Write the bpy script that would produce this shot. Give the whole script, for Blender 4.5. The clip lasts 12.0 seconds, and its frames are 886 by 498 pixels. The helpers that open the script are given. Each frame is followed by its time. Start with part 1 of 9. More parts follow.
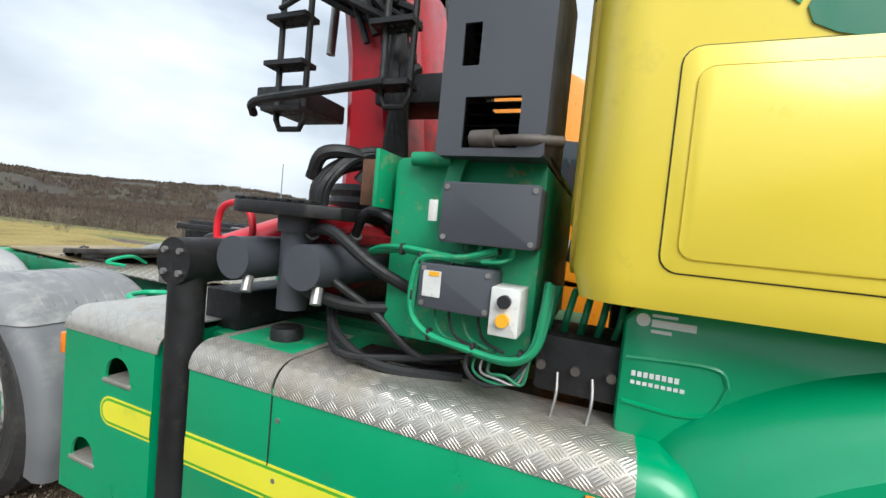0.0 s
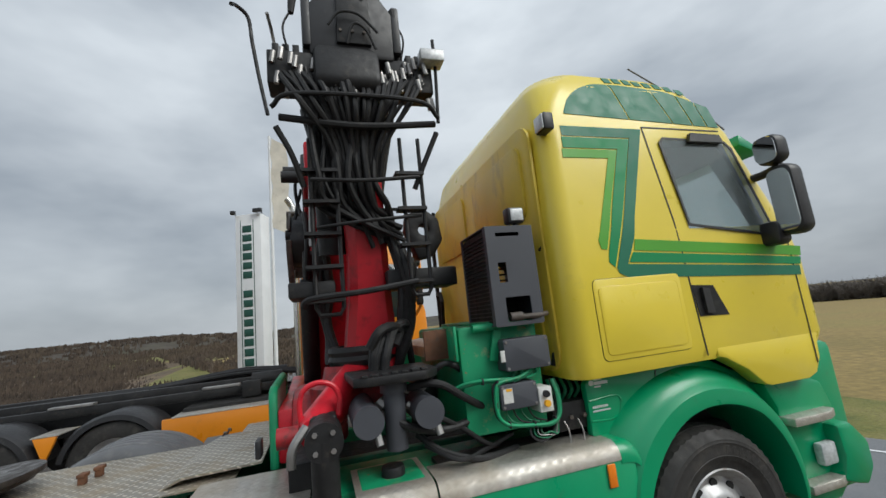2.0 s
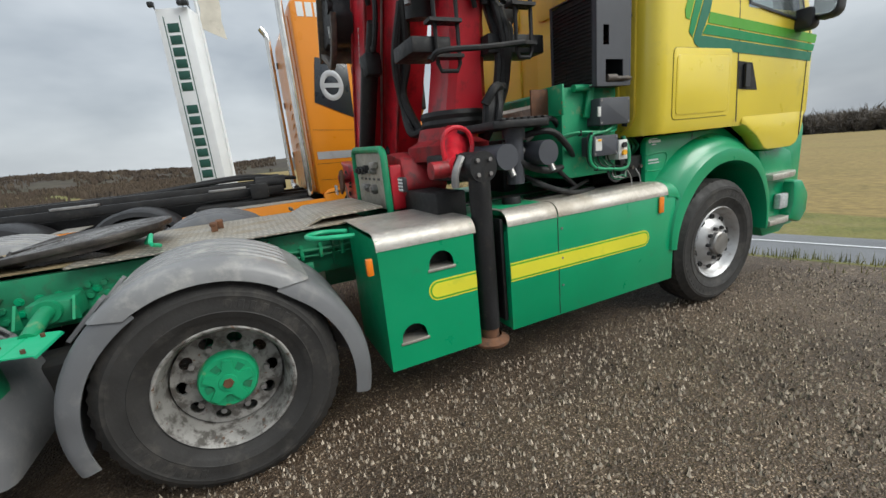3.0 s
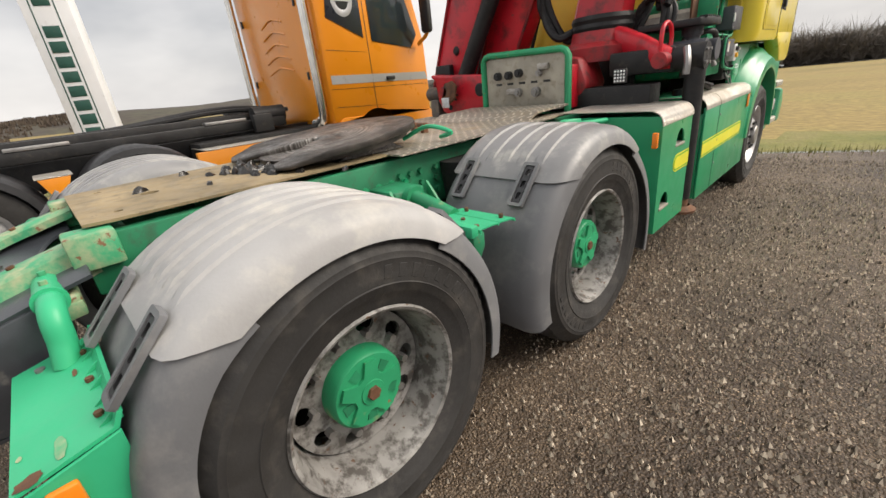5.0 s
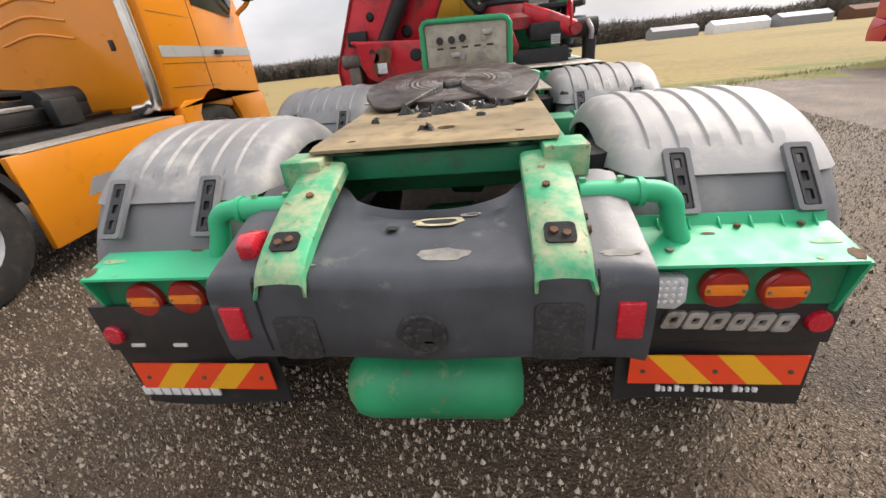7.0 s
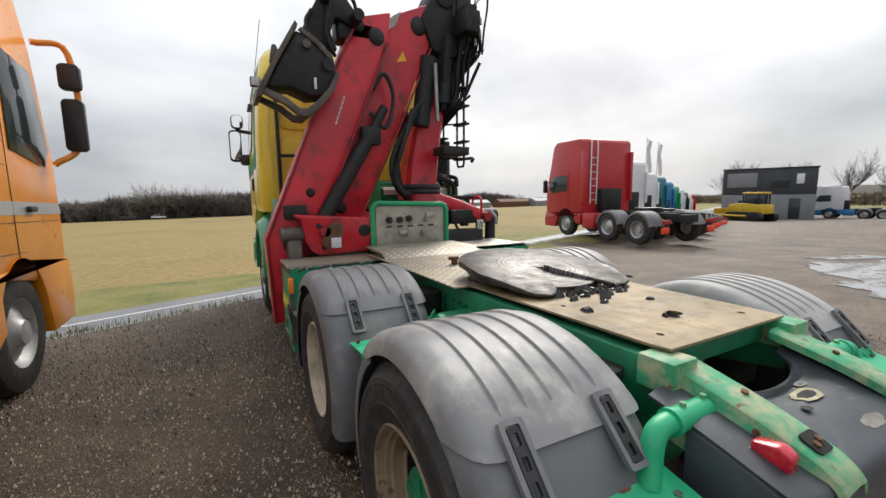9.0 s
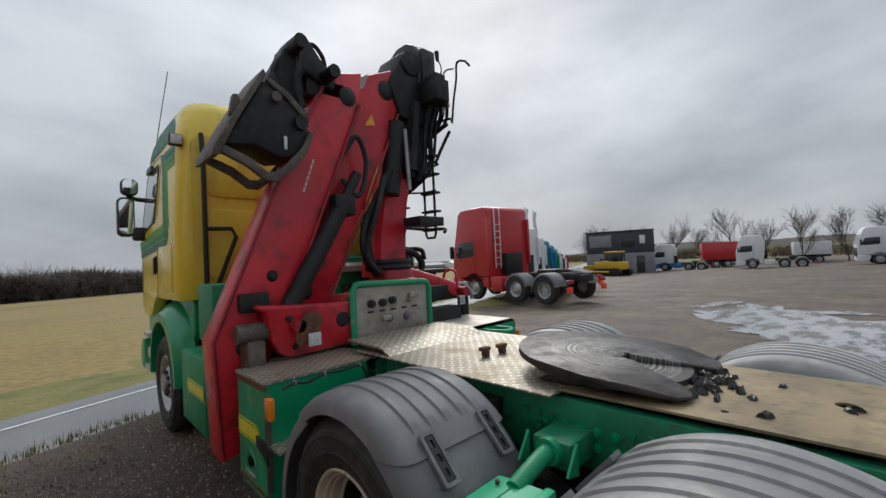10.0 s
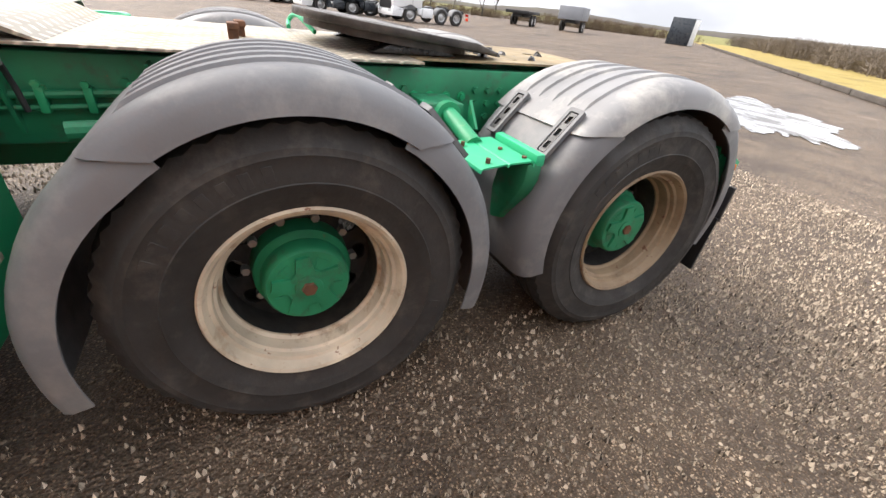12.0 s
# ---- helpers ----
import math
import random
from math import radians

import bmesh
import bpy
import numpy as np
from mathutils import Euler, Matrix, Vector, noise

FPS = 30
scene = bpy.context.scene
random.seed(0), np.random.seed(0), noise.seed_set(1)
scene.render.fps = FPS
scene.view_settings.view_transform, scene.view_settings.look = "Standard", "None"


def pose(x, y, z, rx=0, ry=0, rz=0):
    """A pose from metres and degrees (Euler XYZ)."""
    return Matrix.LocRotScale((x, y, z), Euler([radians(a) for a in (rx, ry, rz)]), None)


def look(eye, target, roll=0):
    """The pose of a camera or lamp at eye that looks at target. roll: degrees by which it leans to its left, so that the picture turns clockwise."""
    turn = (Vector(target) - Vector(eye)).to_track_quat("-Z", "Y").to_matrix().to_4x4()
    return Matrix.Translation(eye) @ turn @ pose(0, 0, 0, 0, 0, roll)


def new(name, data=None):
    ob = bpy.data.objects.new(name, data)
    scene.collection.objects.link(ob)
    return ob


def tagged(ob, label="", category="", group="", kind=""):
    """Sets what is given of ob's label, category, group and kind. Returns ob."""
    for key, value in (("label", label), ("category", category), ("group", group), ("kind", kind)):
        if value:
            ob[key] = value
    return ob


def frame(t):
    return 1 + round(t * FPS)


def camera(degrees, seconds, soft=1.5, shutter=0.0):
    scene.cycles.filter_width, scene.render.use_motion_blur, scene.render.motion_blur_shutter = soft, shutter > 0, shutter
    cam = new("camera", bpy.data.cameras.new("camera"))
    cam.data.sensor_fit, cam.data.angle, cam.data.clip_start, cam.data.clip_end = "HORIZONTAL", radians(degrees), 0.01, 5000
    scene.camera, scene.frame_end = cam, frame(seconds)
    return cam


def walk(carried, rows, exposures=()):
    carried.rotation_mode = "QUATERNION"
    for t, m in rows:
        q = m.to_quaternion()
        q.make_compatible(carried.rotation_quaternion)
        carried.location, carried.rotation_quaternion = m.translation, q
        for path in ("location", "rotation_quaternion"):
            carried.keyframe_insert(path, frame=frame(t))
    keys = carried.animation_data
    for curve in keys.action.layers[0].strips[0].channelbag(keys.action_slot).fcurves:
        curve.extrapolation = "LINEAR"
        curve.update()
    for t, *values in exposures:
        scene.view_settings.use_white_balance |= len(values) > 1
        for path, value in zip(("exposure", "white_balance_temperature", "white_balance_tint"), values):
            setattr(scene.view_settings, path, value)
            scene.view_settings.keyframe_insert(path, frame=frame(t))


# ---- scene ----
cam = camera(95.3, 12.0)
PATH = [
    (0, (2.189, 2.866, 1.559), (0.331, 2.131, 1.463), 5.4),
    (0.5, (2.512, 2.596, 1.704), (0.557, 2.234, 1.926), 1.8),
    (1, (2.913, 2.288, 1.843), (0.978, 2.224, 2.346), -2.9),
    (1.5, (3.161, 1.973, 1.913), (1.284, 2.282, 2.533), -7.0),
    (2, (3.207, 1.482, 1.843), (1.329, 2.081, 2.182), -6.0),
    (2.5, (3.231, 0.978, 1.643), (1.396, 1.756, 1.471), -4.8),
    (3, (3.138, 0.299, 1.476), (1.375, 1.114, 0.997), -5.7),
    (3.5, (3.096, -0.376, 1.436), (1.348, 0.39, 0.837), -6.7),
    (3.7, (3.017, -0.631, 1.391), (1.274, 0.138, 0.783), -7.1),
    (5.3, (1.815, -2.021, 1.371), (0.613, -0.643, 0.562), -6.5),
    (5.5, (1.667, -2.172, 1.38), (0.569, -0.738, 0.521), -6.9),
    (5.8, (1.337, -2.381, 1.36), (0.417, -0.868, 0.43), -6.5),
    (6, (1.143, -2.523, 1.335), (0.328, -0.945, 0.416), -6.8),
    (6.5, (0.713, -2.842, 1.345), (0.181, -1.155, 0.411), -6.6),
    (7, (0.185, -3.0, 1.348), (-0.069, -1.234, 0.446), -6.1),
    (7.2, (-0.019, -3.073, 1.347), (-0.163, -1.281, 0.471), -5.9),
    (8.8, (-1.513, -2.701, 1.538), (-0.694, -0.918, 1.154), -0.8),
    (9, (-1.654, -2.536, 1.594), (-0.71, -0.792, 1.335), -0.7),
    (9.5, (-1.965, -2.11, 1.687), (-0.767, -0.509, 1.668), -1.5),
    (10, (-2.096, -1.571, 1.704), (-0.695, -0.145, 1.753), -2.8),
    (10.5, (-2.178, -1.025, 1.673), (-0.567, 0.155, 1.548), -4.2),
    (10.7, (-2.161, -0.826, 1.626), (-0.464, 0.198, 1.353), -4.6),
    (11, (-2.11, -0.525, 1.525), (-0.315, 0.149, 0.957), -4.2),
    (11.3, (-2.097, -0.294, 1.405), (-0.315, -0.114, 0.480), -1.1),
    (11.5, (-2.159, -0.162, 1.340), (-0.426, -0.392, 0.285), 2.8),
    (12, (-2.178, 0.129, 1.298), (-0.685, -0.703, 0.26), 7.0),
]
walk(cam, [(t, look(e, a, r)) for t, e, a, r in PATH], [(0, 1.1, 6100, 6), (.5, .7, 6800, 12), (1.0, .52, 6500, 9), (1.5, .42, 6200, 7), (2.0, .32, 6200, 6), (2.5, .36, 6300, 5), (3.0, .66, 6300, 6), (3.5, .9, 6900, 10), (5.5, 1.1, 7100, 13), (6.5, 1.32, 7000, 16), (7.0, 1.33, 6900, 15), (9.0, .84, 6600, 10), (9.5, .52, 6600, 11), (10.0, .2, 6200, 8), (10.5, .25, 6000, 10), (11.0, .43, 6000, 10), (11.5, 1.42, 6500, 12), (12.0, 1.95, 6700, 13)])


# ---------------------------------------------------------------- light
world = bpy.data.worlds.new("overcast_sky")
scene.world = world
world.use_nodes = True
wn, wl = world.node_tree.nodes, world.node_tree.links
wn.clear()
SUN_AZ, SUN_EL = 42.0, 42.0
w_out = wn.new("ShaderNodeOutputWorld")
w_bg = wn.new("ShaderNodeBackground")
w_sky = wn.new("ShaderNodeTexSky")
w_sky.sky_type = "NISHITA"
w_sky.sun_disc = False
w_sky.sun_elevation = radians(SUN_EL)
w_sky.sun_rotation = radians(90 - SUN_AZ)
w_sky.dust_density = 4.0
w_co = wn.new("ShaderNodeTexCoord")
w_map = wn.new("ShaderNodeMapping")
w_map.inputs["Scale"].default_value = (1.0, 1.0, 2.3)
w_map.inputs["Location"].default_value = (0.3, 1.7, 0.4)
w_noise = wn.new("ShaderNodeTexNoise")
w_noise.inputs["Scale"].default_value = 1.6
w_noise.inputs["Detail"].default_value = 5.0
w_noise.inputs["Roughness"].default_value = 0.50
w_ramp = wn.new("ShaderNodeValToRGB")
w_ramp.color_ramp.elements[0].position = 0.36
w_ramp.color_ramp.elements[0].color = (0.415, 0.445, 0.49, 1)
w_ramp.color_ramp.elements[1].position = 0.64
w_ramp.color_ramp.elements[1].color = (0.82, 0.84, 0.87, 1)
# bright patch of cloud in front of the sun
w_dot = wn.new("ShaderNodeVectorMath")
w_dot.operation = "DOT_PRODUCT"
se, ce = math.sin(radians(SUN_EL)), math.cos(radians(SUN_EL))
w_dot.inputs[1].default_value = (ce * math.cos(radians(SUN_AZ)), ce * math.sin(radians(SUN_AZ)), se)
w_glow = wn.new("ShaderNodeMapRange")
w_glow.inputs["From Min"].default_value = 0.80
w_glow.inputs["From Max"].default_value = 1.0
w_glow.inputs["To Min"].default_value = 0.0
w_glow.inputs["To Max"].default_value = 0.16
w_add = wn.new("ShaderNodeMixRGB")
w_add.blend_type = "ADD"
w_add.inputs[0].default_value = 1.0
w_mix = wn.new("ShaderNodeMixRGB")
w_mix.inputs[0].default_value = 0.012
wl.new(w_co.outputs["Generated"], w_map.inputs[0])
wl.new(w_map.outputs[0], w_noise.inputs["Vector"])
wl.new(w_noise.outputs[0], w_ramp.inputs[0])
wl.new(w_co.outputs["Generated"], w_dot.inputs[0])
wl.new(w_dot.outputs["Value"], w_glow.inputs[0])
wl.new(w_ramp.outputs[0], w_add.inputs[1])
wl.new(w_glow.outputs[0], w_add.inputs[2])
# an overcast sky is brighter overhead than at the horizon
w_sep = wn.new("ShaderNodeSeparateXYZ")
w_up = wn.new("ShaderNodeMapRange")
w_up.inputs["To Min"].default_value = 0.80
w_up.inputs["To Max"].default_value = 1.50
w_over = wn.new("ShaderNodeVectorMath")
w_over.operation = "SCALE"
wl.new(w_co.outputs["Generated"], w_sep.inputs[0])
wl.new(w_sep.outputs["Z"], w_up.inputs[0])
wl.new(w_add.outputs[0], w_over.inputs[0])
wl.new(w_up.outputs[0], w_over.inputs["Scale"])
wl.new(w_over.outputs[0], w_mix.inputs[1])
wl.new(w_sky.outputs[0], w_mix.inputs[2])
wl.new(w_mix.outputs[0], w_bg.inputs[0])
w_bg.inputs[1].default_value = 0.64
wl.new(w_bg.outputs[0], w_out.inputs[0])

sun_data = bpy.data.lights.new("sun", "SUN")
sun_data.energy = 1.6
sun_data.angle = radians(35)
sun_data.color = (1.0, 0.96, 0.9)
sun = new("sun", sun_data)
sun.matrix_world = look((30 * ce * math.cos(radians(SUN_AZ)), 30 * ce * math.sin(radians(SUN_AZ)), 30 * se), (0, 0, 0))


# ---------------------------------------------------------------- materials
def nodes_of(name):
    m = bpy.data.materials.new(name)
    m.use_nodes = True
    nt = m.node_tree
    return m, nt.nodes, nt.links, nt.nodes["Principled BSDF"]


def ramp(n, l, src, p0, c0, p1, c1):
    r = n.new("ShaderNodeValToRGB")
    r.color_ramp.elements[0].position, r.color_ramp.elements[0].color = p0, (*c0, 1)
    r.color_ramp.elements[1].position, r.color_ramp.elements[1].color = p1, (*c1, 1)
    l.new(src, r.inputs[0])
    return r.outputs[0]


def noise_tex(n, l, scale, detail=4.0, rough=0.55, coord=None, stretch=None):
    t = n.new("ShaderNodeTexNoise")
    t.inputs["Scale"].default_value = scale
    t.inputs["Detail"].default_value = detail
    t.inputs["Roughness"].default_value = rough
    if coord is None:
        c = n.new("ShaderNodeTexCoord")
        coord = c.outputs["Object"]
    if stretch:
        mp = n.new("ShaderNodeMapping")
        mp.inputs["Scale"].default_value = stretch
        l.new(coord, mp.inputs[0])
        coord = mp.outputs[0]
    l.new(coord, t.inputs["Vector"])
    return t.outputs[0]


def mixc(n, l, fac, a, b):
    m = n.new("ShaderNodeMixRGB")
    for i, v in enumerate((fac, a, b)):
        if isinstance(v, (tuple, list)):
            m.inputs[i].default_value = (*v, 1)
        elif isinstance(v, (int, float)):
            m.inputs[i].default_value = v
        else:
            l.new(v, m.inputs[i])
    return m.outputs[0]


def bump(n, l, bsdf, height, strength=0.3, distance=0.01):
    b = n.new("ShaderNodeBump")
    b.inputs["Strength"].default_value = strength
    b.inputs["Distance"].default_value = distance
    l.new(height, b.inputs["Height"])
    l.new(b.outputs[0], bsdf.inputs["Normal"])


def surface(name, base, rough=0.5, metal=0.0, vary=0.15, dirt=(0.2, 0.17, 0.13), dirt_at=0.62, dirt_soft=0.2,
            chips=None, chips_at=0.68, scale=3.0, coat=0.0, relief=0.08, fine=60.0, streak=None):
    """Painted, rusty or plastic surface: tone variation, dirt film, chips and fine relief."""
    m, n, l, b = nodes_of(name)
    dark = tuple(c * (1 - vary) for c in base)
    light = tuple(min(1, c * (1 + vary * 0.6)) for c in base)
    col = ramp(n, l, noise_tex(n, l, scale, 5), 0.35, dark, 0.68, light)
    d = ramp(n, l, noise_tex(n, l, scale * 2.3, 8, 0.65, stretch=streak), dirt_at, (0, 0, 0), min(1, dirt_at + dirt_soft), (0.85, 0.85, 0.85))
    col = mixc(n, l, d, col, dirt)
    r_out = ramp(n, l, noise_tex(n, l, scale * 4, 4), 0.3, (rough * 0.8,) * 3, 0.75, (min(1, rough * 1.3),) * 3)
    if chips:
        k = ramp(n, l, noise_tex(n, l, scale * 5, 6, 0.6), chips_at, (0, 0, 0), chips_at + 0.03, (1, 1, 1))
        col = mixc(n, l, k, col, chips)
    l.new(col, b.inputs["Base Color"])
    l.new(r_out, b.inputs["Roughness"])
    b.inputs["Metallic"].default_value = metal
    b.inputs["Coat Weight"].default_value = coat
    b.inputs["Coat Roughness"].default_value = 0.15
    bump(n, l, b, noise_tex(n, l, fine, 4), relief, 0.004)
    return m


def tread_plate(name, base, dirt, dirt_at, rough=0.38, pitch=16.0, bars=5.0, width=0.30, gap=0.72):
    """Aluminium checker plate: raised bars in alternating directions."""
    m, n, l, b = nodes_of(name)
    c = n.new("ShaderNodeTexCoord")
    sep = n.new("ShaderNodeSeparateXYZ")
    l.new(c.outputs["UV"], sep.inputs[0])

    def op(kind, a, v=None):
        q = n.new("ShaderNodeMath")
        q.operation = kind
        for i, s in enumerate((a, v)):
            if s is None:
                continue
            if isinstance(s, (int, float)):
                q.inputs[i].default_value = s
            else:
                l.new(s, q.inputs[i])
        return q.outputs[0]

    u, v = op("MULTIPLY", sep.outputs[0], pitch), op("MULTIPLY", sep.outputs[1], pitch)
    a, bb = op("ADD", u, v), op("SUBTRACT", u, v)
    fa, fb = op("SUBTRACT", op("FRACT", a), 0.5), op("SUBTRACT", op("FRACT", bb), 0.5)
    par = op("MODULO", op("ABSOLUTE", op("ADD", op("FLOOR", a), op("FLOOR", bb))), 2.0)
    lon = op("ADD", op("MULTIPLY", fa, par), op("MULTIPLY", fb, op("SUBTRACT", 1.0, par)))
    sho = op("ADD", op("MULTIPLY", fb, par), op("MULTIPLY", fa, op("SUBTRACT", 1.0, par)))
    bar = op("ABSOLUTE", op("SUBTRACT", op("FRACT", op("ADD", op("MULTIPLY", sho, bars), 0.5)), 0.5))
    end = op("MULTIPLY", op("POWER", op("ABSOLUTE", lon), 4.0), 6.0)
    h = op("MAXIMUM", op("SUBTRACT", op("SUBTRACT", width, bar), end), 0.0)
    raised = ramp(n, l, h, 0.0, (0, 0, 0), 0.14, (1, 1, 1))
    tone = ramp(n, l, noise_tex(n, l, 5, 6), 0.3, tuple(x * gap for x in base), 0.7, tuple(x * gap / 0.72 for x in base))
    worn = mixc(n, l, raised, tone, tuple(min(1, x * 1.12) for x in base))
    d = ramp(n, l, noise_tex(n, l, 3.2, 8, 0.65), dirt_at, (0, 0, 0), dirt_at + 0.25, (0.9, 0.9, 0.9))
    l.new(mixc(n, l, d, worn, dirt), b.inputs["Base Color"])
    b.inputs["Metallic"].default_value = 0.75
    l.new(ramp(n, l, d, 0.0, (rough,) * 3, 1.0, (0.8,) * 3), b.inputs["Roughness"])
    bump(n, l, b, h, 0.55, 0.010)
    return m


YELLOW = surface("yellow_paint", (0.80, 0.63, 0.055), 0.32, vary=0.06, dirt=(0.42, 0.34, 0.08), dirt_at=0.62, coat=0.35, relief=0.02, scale=1.4)
YELLOW_DIRTY = surface("yellow_paint_sooty", (0.72, 0.54, 0.055), 0.42, vary=0.15, dirt=(0.24, 0.17, 0.06), dirt_at=0.54, relief=0.04, scale=1.6, streak=(1, 1, 0.35))
GREEN = surface("green_paint", (0.003, 0.29, 0.12), 0.34, vary=0.10, dirt=(0.06, 0.16, 0.08), dirt_at=0.62, coat=0.3, relief=0.03, scale=1.8)
GREEN_WORN = surface("green_paint_worn", (0.012, 0.29, 0.125), 0.5, vary=0.25, dirt=(0.30, 0.32, 0.16), dirt_at=0.58, dirt_soft=0.15, chips=(0.25, 0.12, 0.05), chips_at=0.66, scale=4.0, relief=0.12)
GREEN_OLD = surface("green_frame_paint", (0.01, 0.20, 0.09), 0.55, vary=0.3, dirt=(0.05, 0.06, 0.04), dirt_at=0.52, chips=(0.16, 0.09, 0.04), chips_at=0.7, scale=5.0, relief=0.15)
MINT = surface("bright_green_shelf_paint", (0.02, 0.42, 0.20), 0.42, vary=0.12, dirt=(0.42, 0.48, 0.30), dirt_at=0.66, chips=(0.30, 0.13, 0.06), chips_at=0.73, scale=4.0, relief=0.06)
BRACKET = surface("faded_green_bracket_paint", (0.05, 0.38, 0.18), 0.55, vary=0.3, dirt=(0.44, 0.40, 0.25), dirt_at=0.43, dirt_soft=0.20, chips=(0.20, 0.10, 0.05), chips_at=0.63, scale=4.0, relief=0.2)
DECAL_DARK = surface("dark_green_decal", (0.01, 0.16, 0.085), 0.5, vary=0.06, dirt=(0.05, 0.2, 0.1), dirt_at=0.7, coat=0.0, relief=0.01)
DECAL_MID = surface("mid_green_decal", (0.0, 0.24, 0.07), 0.5, vary=0.06, dirt=(0.05, 0.26, 0.08), dirt_at=0.7, coat=0.0, relief=0.01)
DECAL_LIGHT = surface("light_green_decal", (0.09, 0.36, 0.025), 0.5, vary=0.06, dirt=(0.1, 0.3, 0.06), dirt_at=0.7, coat=0.0, relief=0.01)
STRIPE = surface("yellow_stripe_foil", (0.72, 0.68, 0.04), 0.4, vary=0.08, dirt=(0.4, 0.5, 0.05), dirt_at=0.6, relief=0.02)
RED = surface("red_crane_paint", (0.56, 0.012, 0.026), 0.40, vary=0.22, dirt=(0.055, 0.013, 0.013), dirt_at=0.52, dirt_soft=0.20, chips=(0.12, 0.05, 0.04), chips_at=0.71, scale=2.6, coat=0.15, relief=0.06)
RED_GRIMY = surface("red_paint_greasy", (0.33, 0.014, 0.02), 0.5, vary=0.3, dirt=(0.035, 0.02, 0.018), dirt_at=0.5, dirt_soft=0.18, chips=(0.2, 0.1, 0.07), chips_at=0.7, scale=5.0, relief=0.15)
BLACK_STEEL = surface("greasy_black_steel", (0.015, 0.015, 0.016), 0.55, metal=0.2, vary=0.4, dirt=(0.055, 0.046, 0.038), dirt_at=0.56, scale=6.0, relief=0.3)
HOSE = surface("black_rubber_hose", (0.011, 0.011, 0.012), 0.6, vary=0.3, dirt=(0.05, 0.045, 0.04), dirt_at=0.58, scale=9.0, relief=0.1)
GUNMETAL = surface("dark_grey_cover_paint", (0.062, 0.066, 0.078), 0.5, vary=0.12, dirt=(0.12, 0.11, 0.1), dirt_at=0.66, scale=3.0, relief=0.05)
STEEL = surface("grey_steel", (0.33, 0.32, 0.31), 0.42, metal=0.7, vary=0.25, dirt=(0.2, 0.14, 0.09), dirt_at=0.58, scale=9.0, relief=0.15)
DIRTY_ALU = surface("grimy_cast_aluminium", (0.42, 0.40, 0.37), 0.5, metal=0.4, vary=0.25, dirt=(0.16, 0.11, 0.08), dirt_at=0.52, scale=14.0, relief=0.3)
RUST = surface("rusty_steel", (0.16, 0.075, 0.04), 0.8, metal=0.2, vary=0.4, dirt=(0.06, 0.04, 0.03), dirt_at=0.5, scale=10.0, relief=0.4)
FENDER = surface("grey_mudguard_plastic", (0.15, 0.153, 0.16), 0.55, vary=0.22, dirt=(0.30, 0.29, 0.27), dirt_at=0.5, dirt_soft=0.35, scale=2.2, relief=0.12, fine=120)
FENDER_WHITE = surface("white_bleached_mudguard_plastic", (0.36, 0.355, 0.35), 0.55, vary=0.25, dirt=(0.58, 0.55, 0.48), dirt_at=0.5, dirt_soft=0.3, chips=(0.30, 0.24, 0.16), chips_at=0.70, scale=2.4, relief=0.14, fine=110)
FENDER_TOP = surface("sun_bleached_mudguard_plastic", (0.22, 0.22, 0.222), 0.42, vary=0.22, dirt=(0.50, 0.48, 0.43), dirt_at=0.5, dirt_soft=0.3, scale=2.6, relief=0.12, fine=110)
COVER = surface("dark_grey_rear_cover_plastic", (0.058, 0.064, 0.074), 0.36, vary=0.35, dirt=(0.17, 0.165, 0.15), dirt_at=0.60, dirt_soft=0.16, scale=5.0, relief=0.16, fine=160)
EMBLEM = surface("worn_black_emblem", (0.028, 0.029, 0.031), 0.6, vary=0.4, dirt=(0.10, 0.095, 0.085), dirt_at=0.52, scale=30, relief=0.4, fine=120)
RUBBER = surface("tyre_rubber", (0.0274, 0.0259, 0.0245), 0.7, vary=0.3, dirt=(0.095, 0.084, 0.072), dirt_at=0.52, dirt_soft=0.3, scale=4.0, relief=0.3, fine=90)
RIM = surface("cream_rim_paint", (0.54, 0.46, 0.35), 0.45, vary=0.3, dirt=(0.22, 0.13, 0.07), dirt_at=0.52, dirt_soft=0.18, chips=(0.2, 0.09, 0.05), chips_at=0.64, scale=5.0, relief=0.15)
RIM_DIRTY = surface("grimy_rim_paint", (0.27, 0.26, 0.245), 0.45, vary=0.35, dirt=(0.045, 0.038, 0.032), dirt_at=0.47, dirt_soft=0.12, chips=(0.11, 0.06, 0.035), chips_at=0.63, scale=7.0, relief=0.2)
RIM_BROWN = surface("brown_stained_rim_paint", (0.26, 0.19, 0.12), 0.6, vary=0.3, dirt=(0.11, 0.065, 0.035), dirt_at=0.46, dirt_soft=0.3, chips=(0.13, 0.06, 0.03), chips_at=0.62, scale=3.0, relief=0.2)
RIM_STEEL = surface("silver_rim", (0.46, 0.46, 0.46), 0.4, metal=0.5, vary=0.2, dirt=(0.16, 0.12, 0.09), dirt_at=0.55, scale=6.0, relief=0.12)
# Near-black for grime, and for shade painted into holes, slots and gaps.
DARK = surface("underside_grime_and_shade", (0.012, 0.012, 0.012), 0.85, vary=0.4, dirt=(0.03, 0.026, 0.02), dirt_at=0.5, scale=5.0, relief=0.3)
BLACK_PLASTIC = surface("black_plastic", (0.02, 0.02, 0.022), 0.45, vary=0.2, dirt=(0.06, 0.06, 0.055), dirt_at=0.6, scale=6.0, relief=0.1)
ORANGE = surface("orange_truck_paint", (0.80, 0.27, 0.012), 0.32, vary=0.06, dirt=(0.5, 0.17, 0.02), dirt_at=0.62, coat=0.35, relief=0.02, scale=1.2)
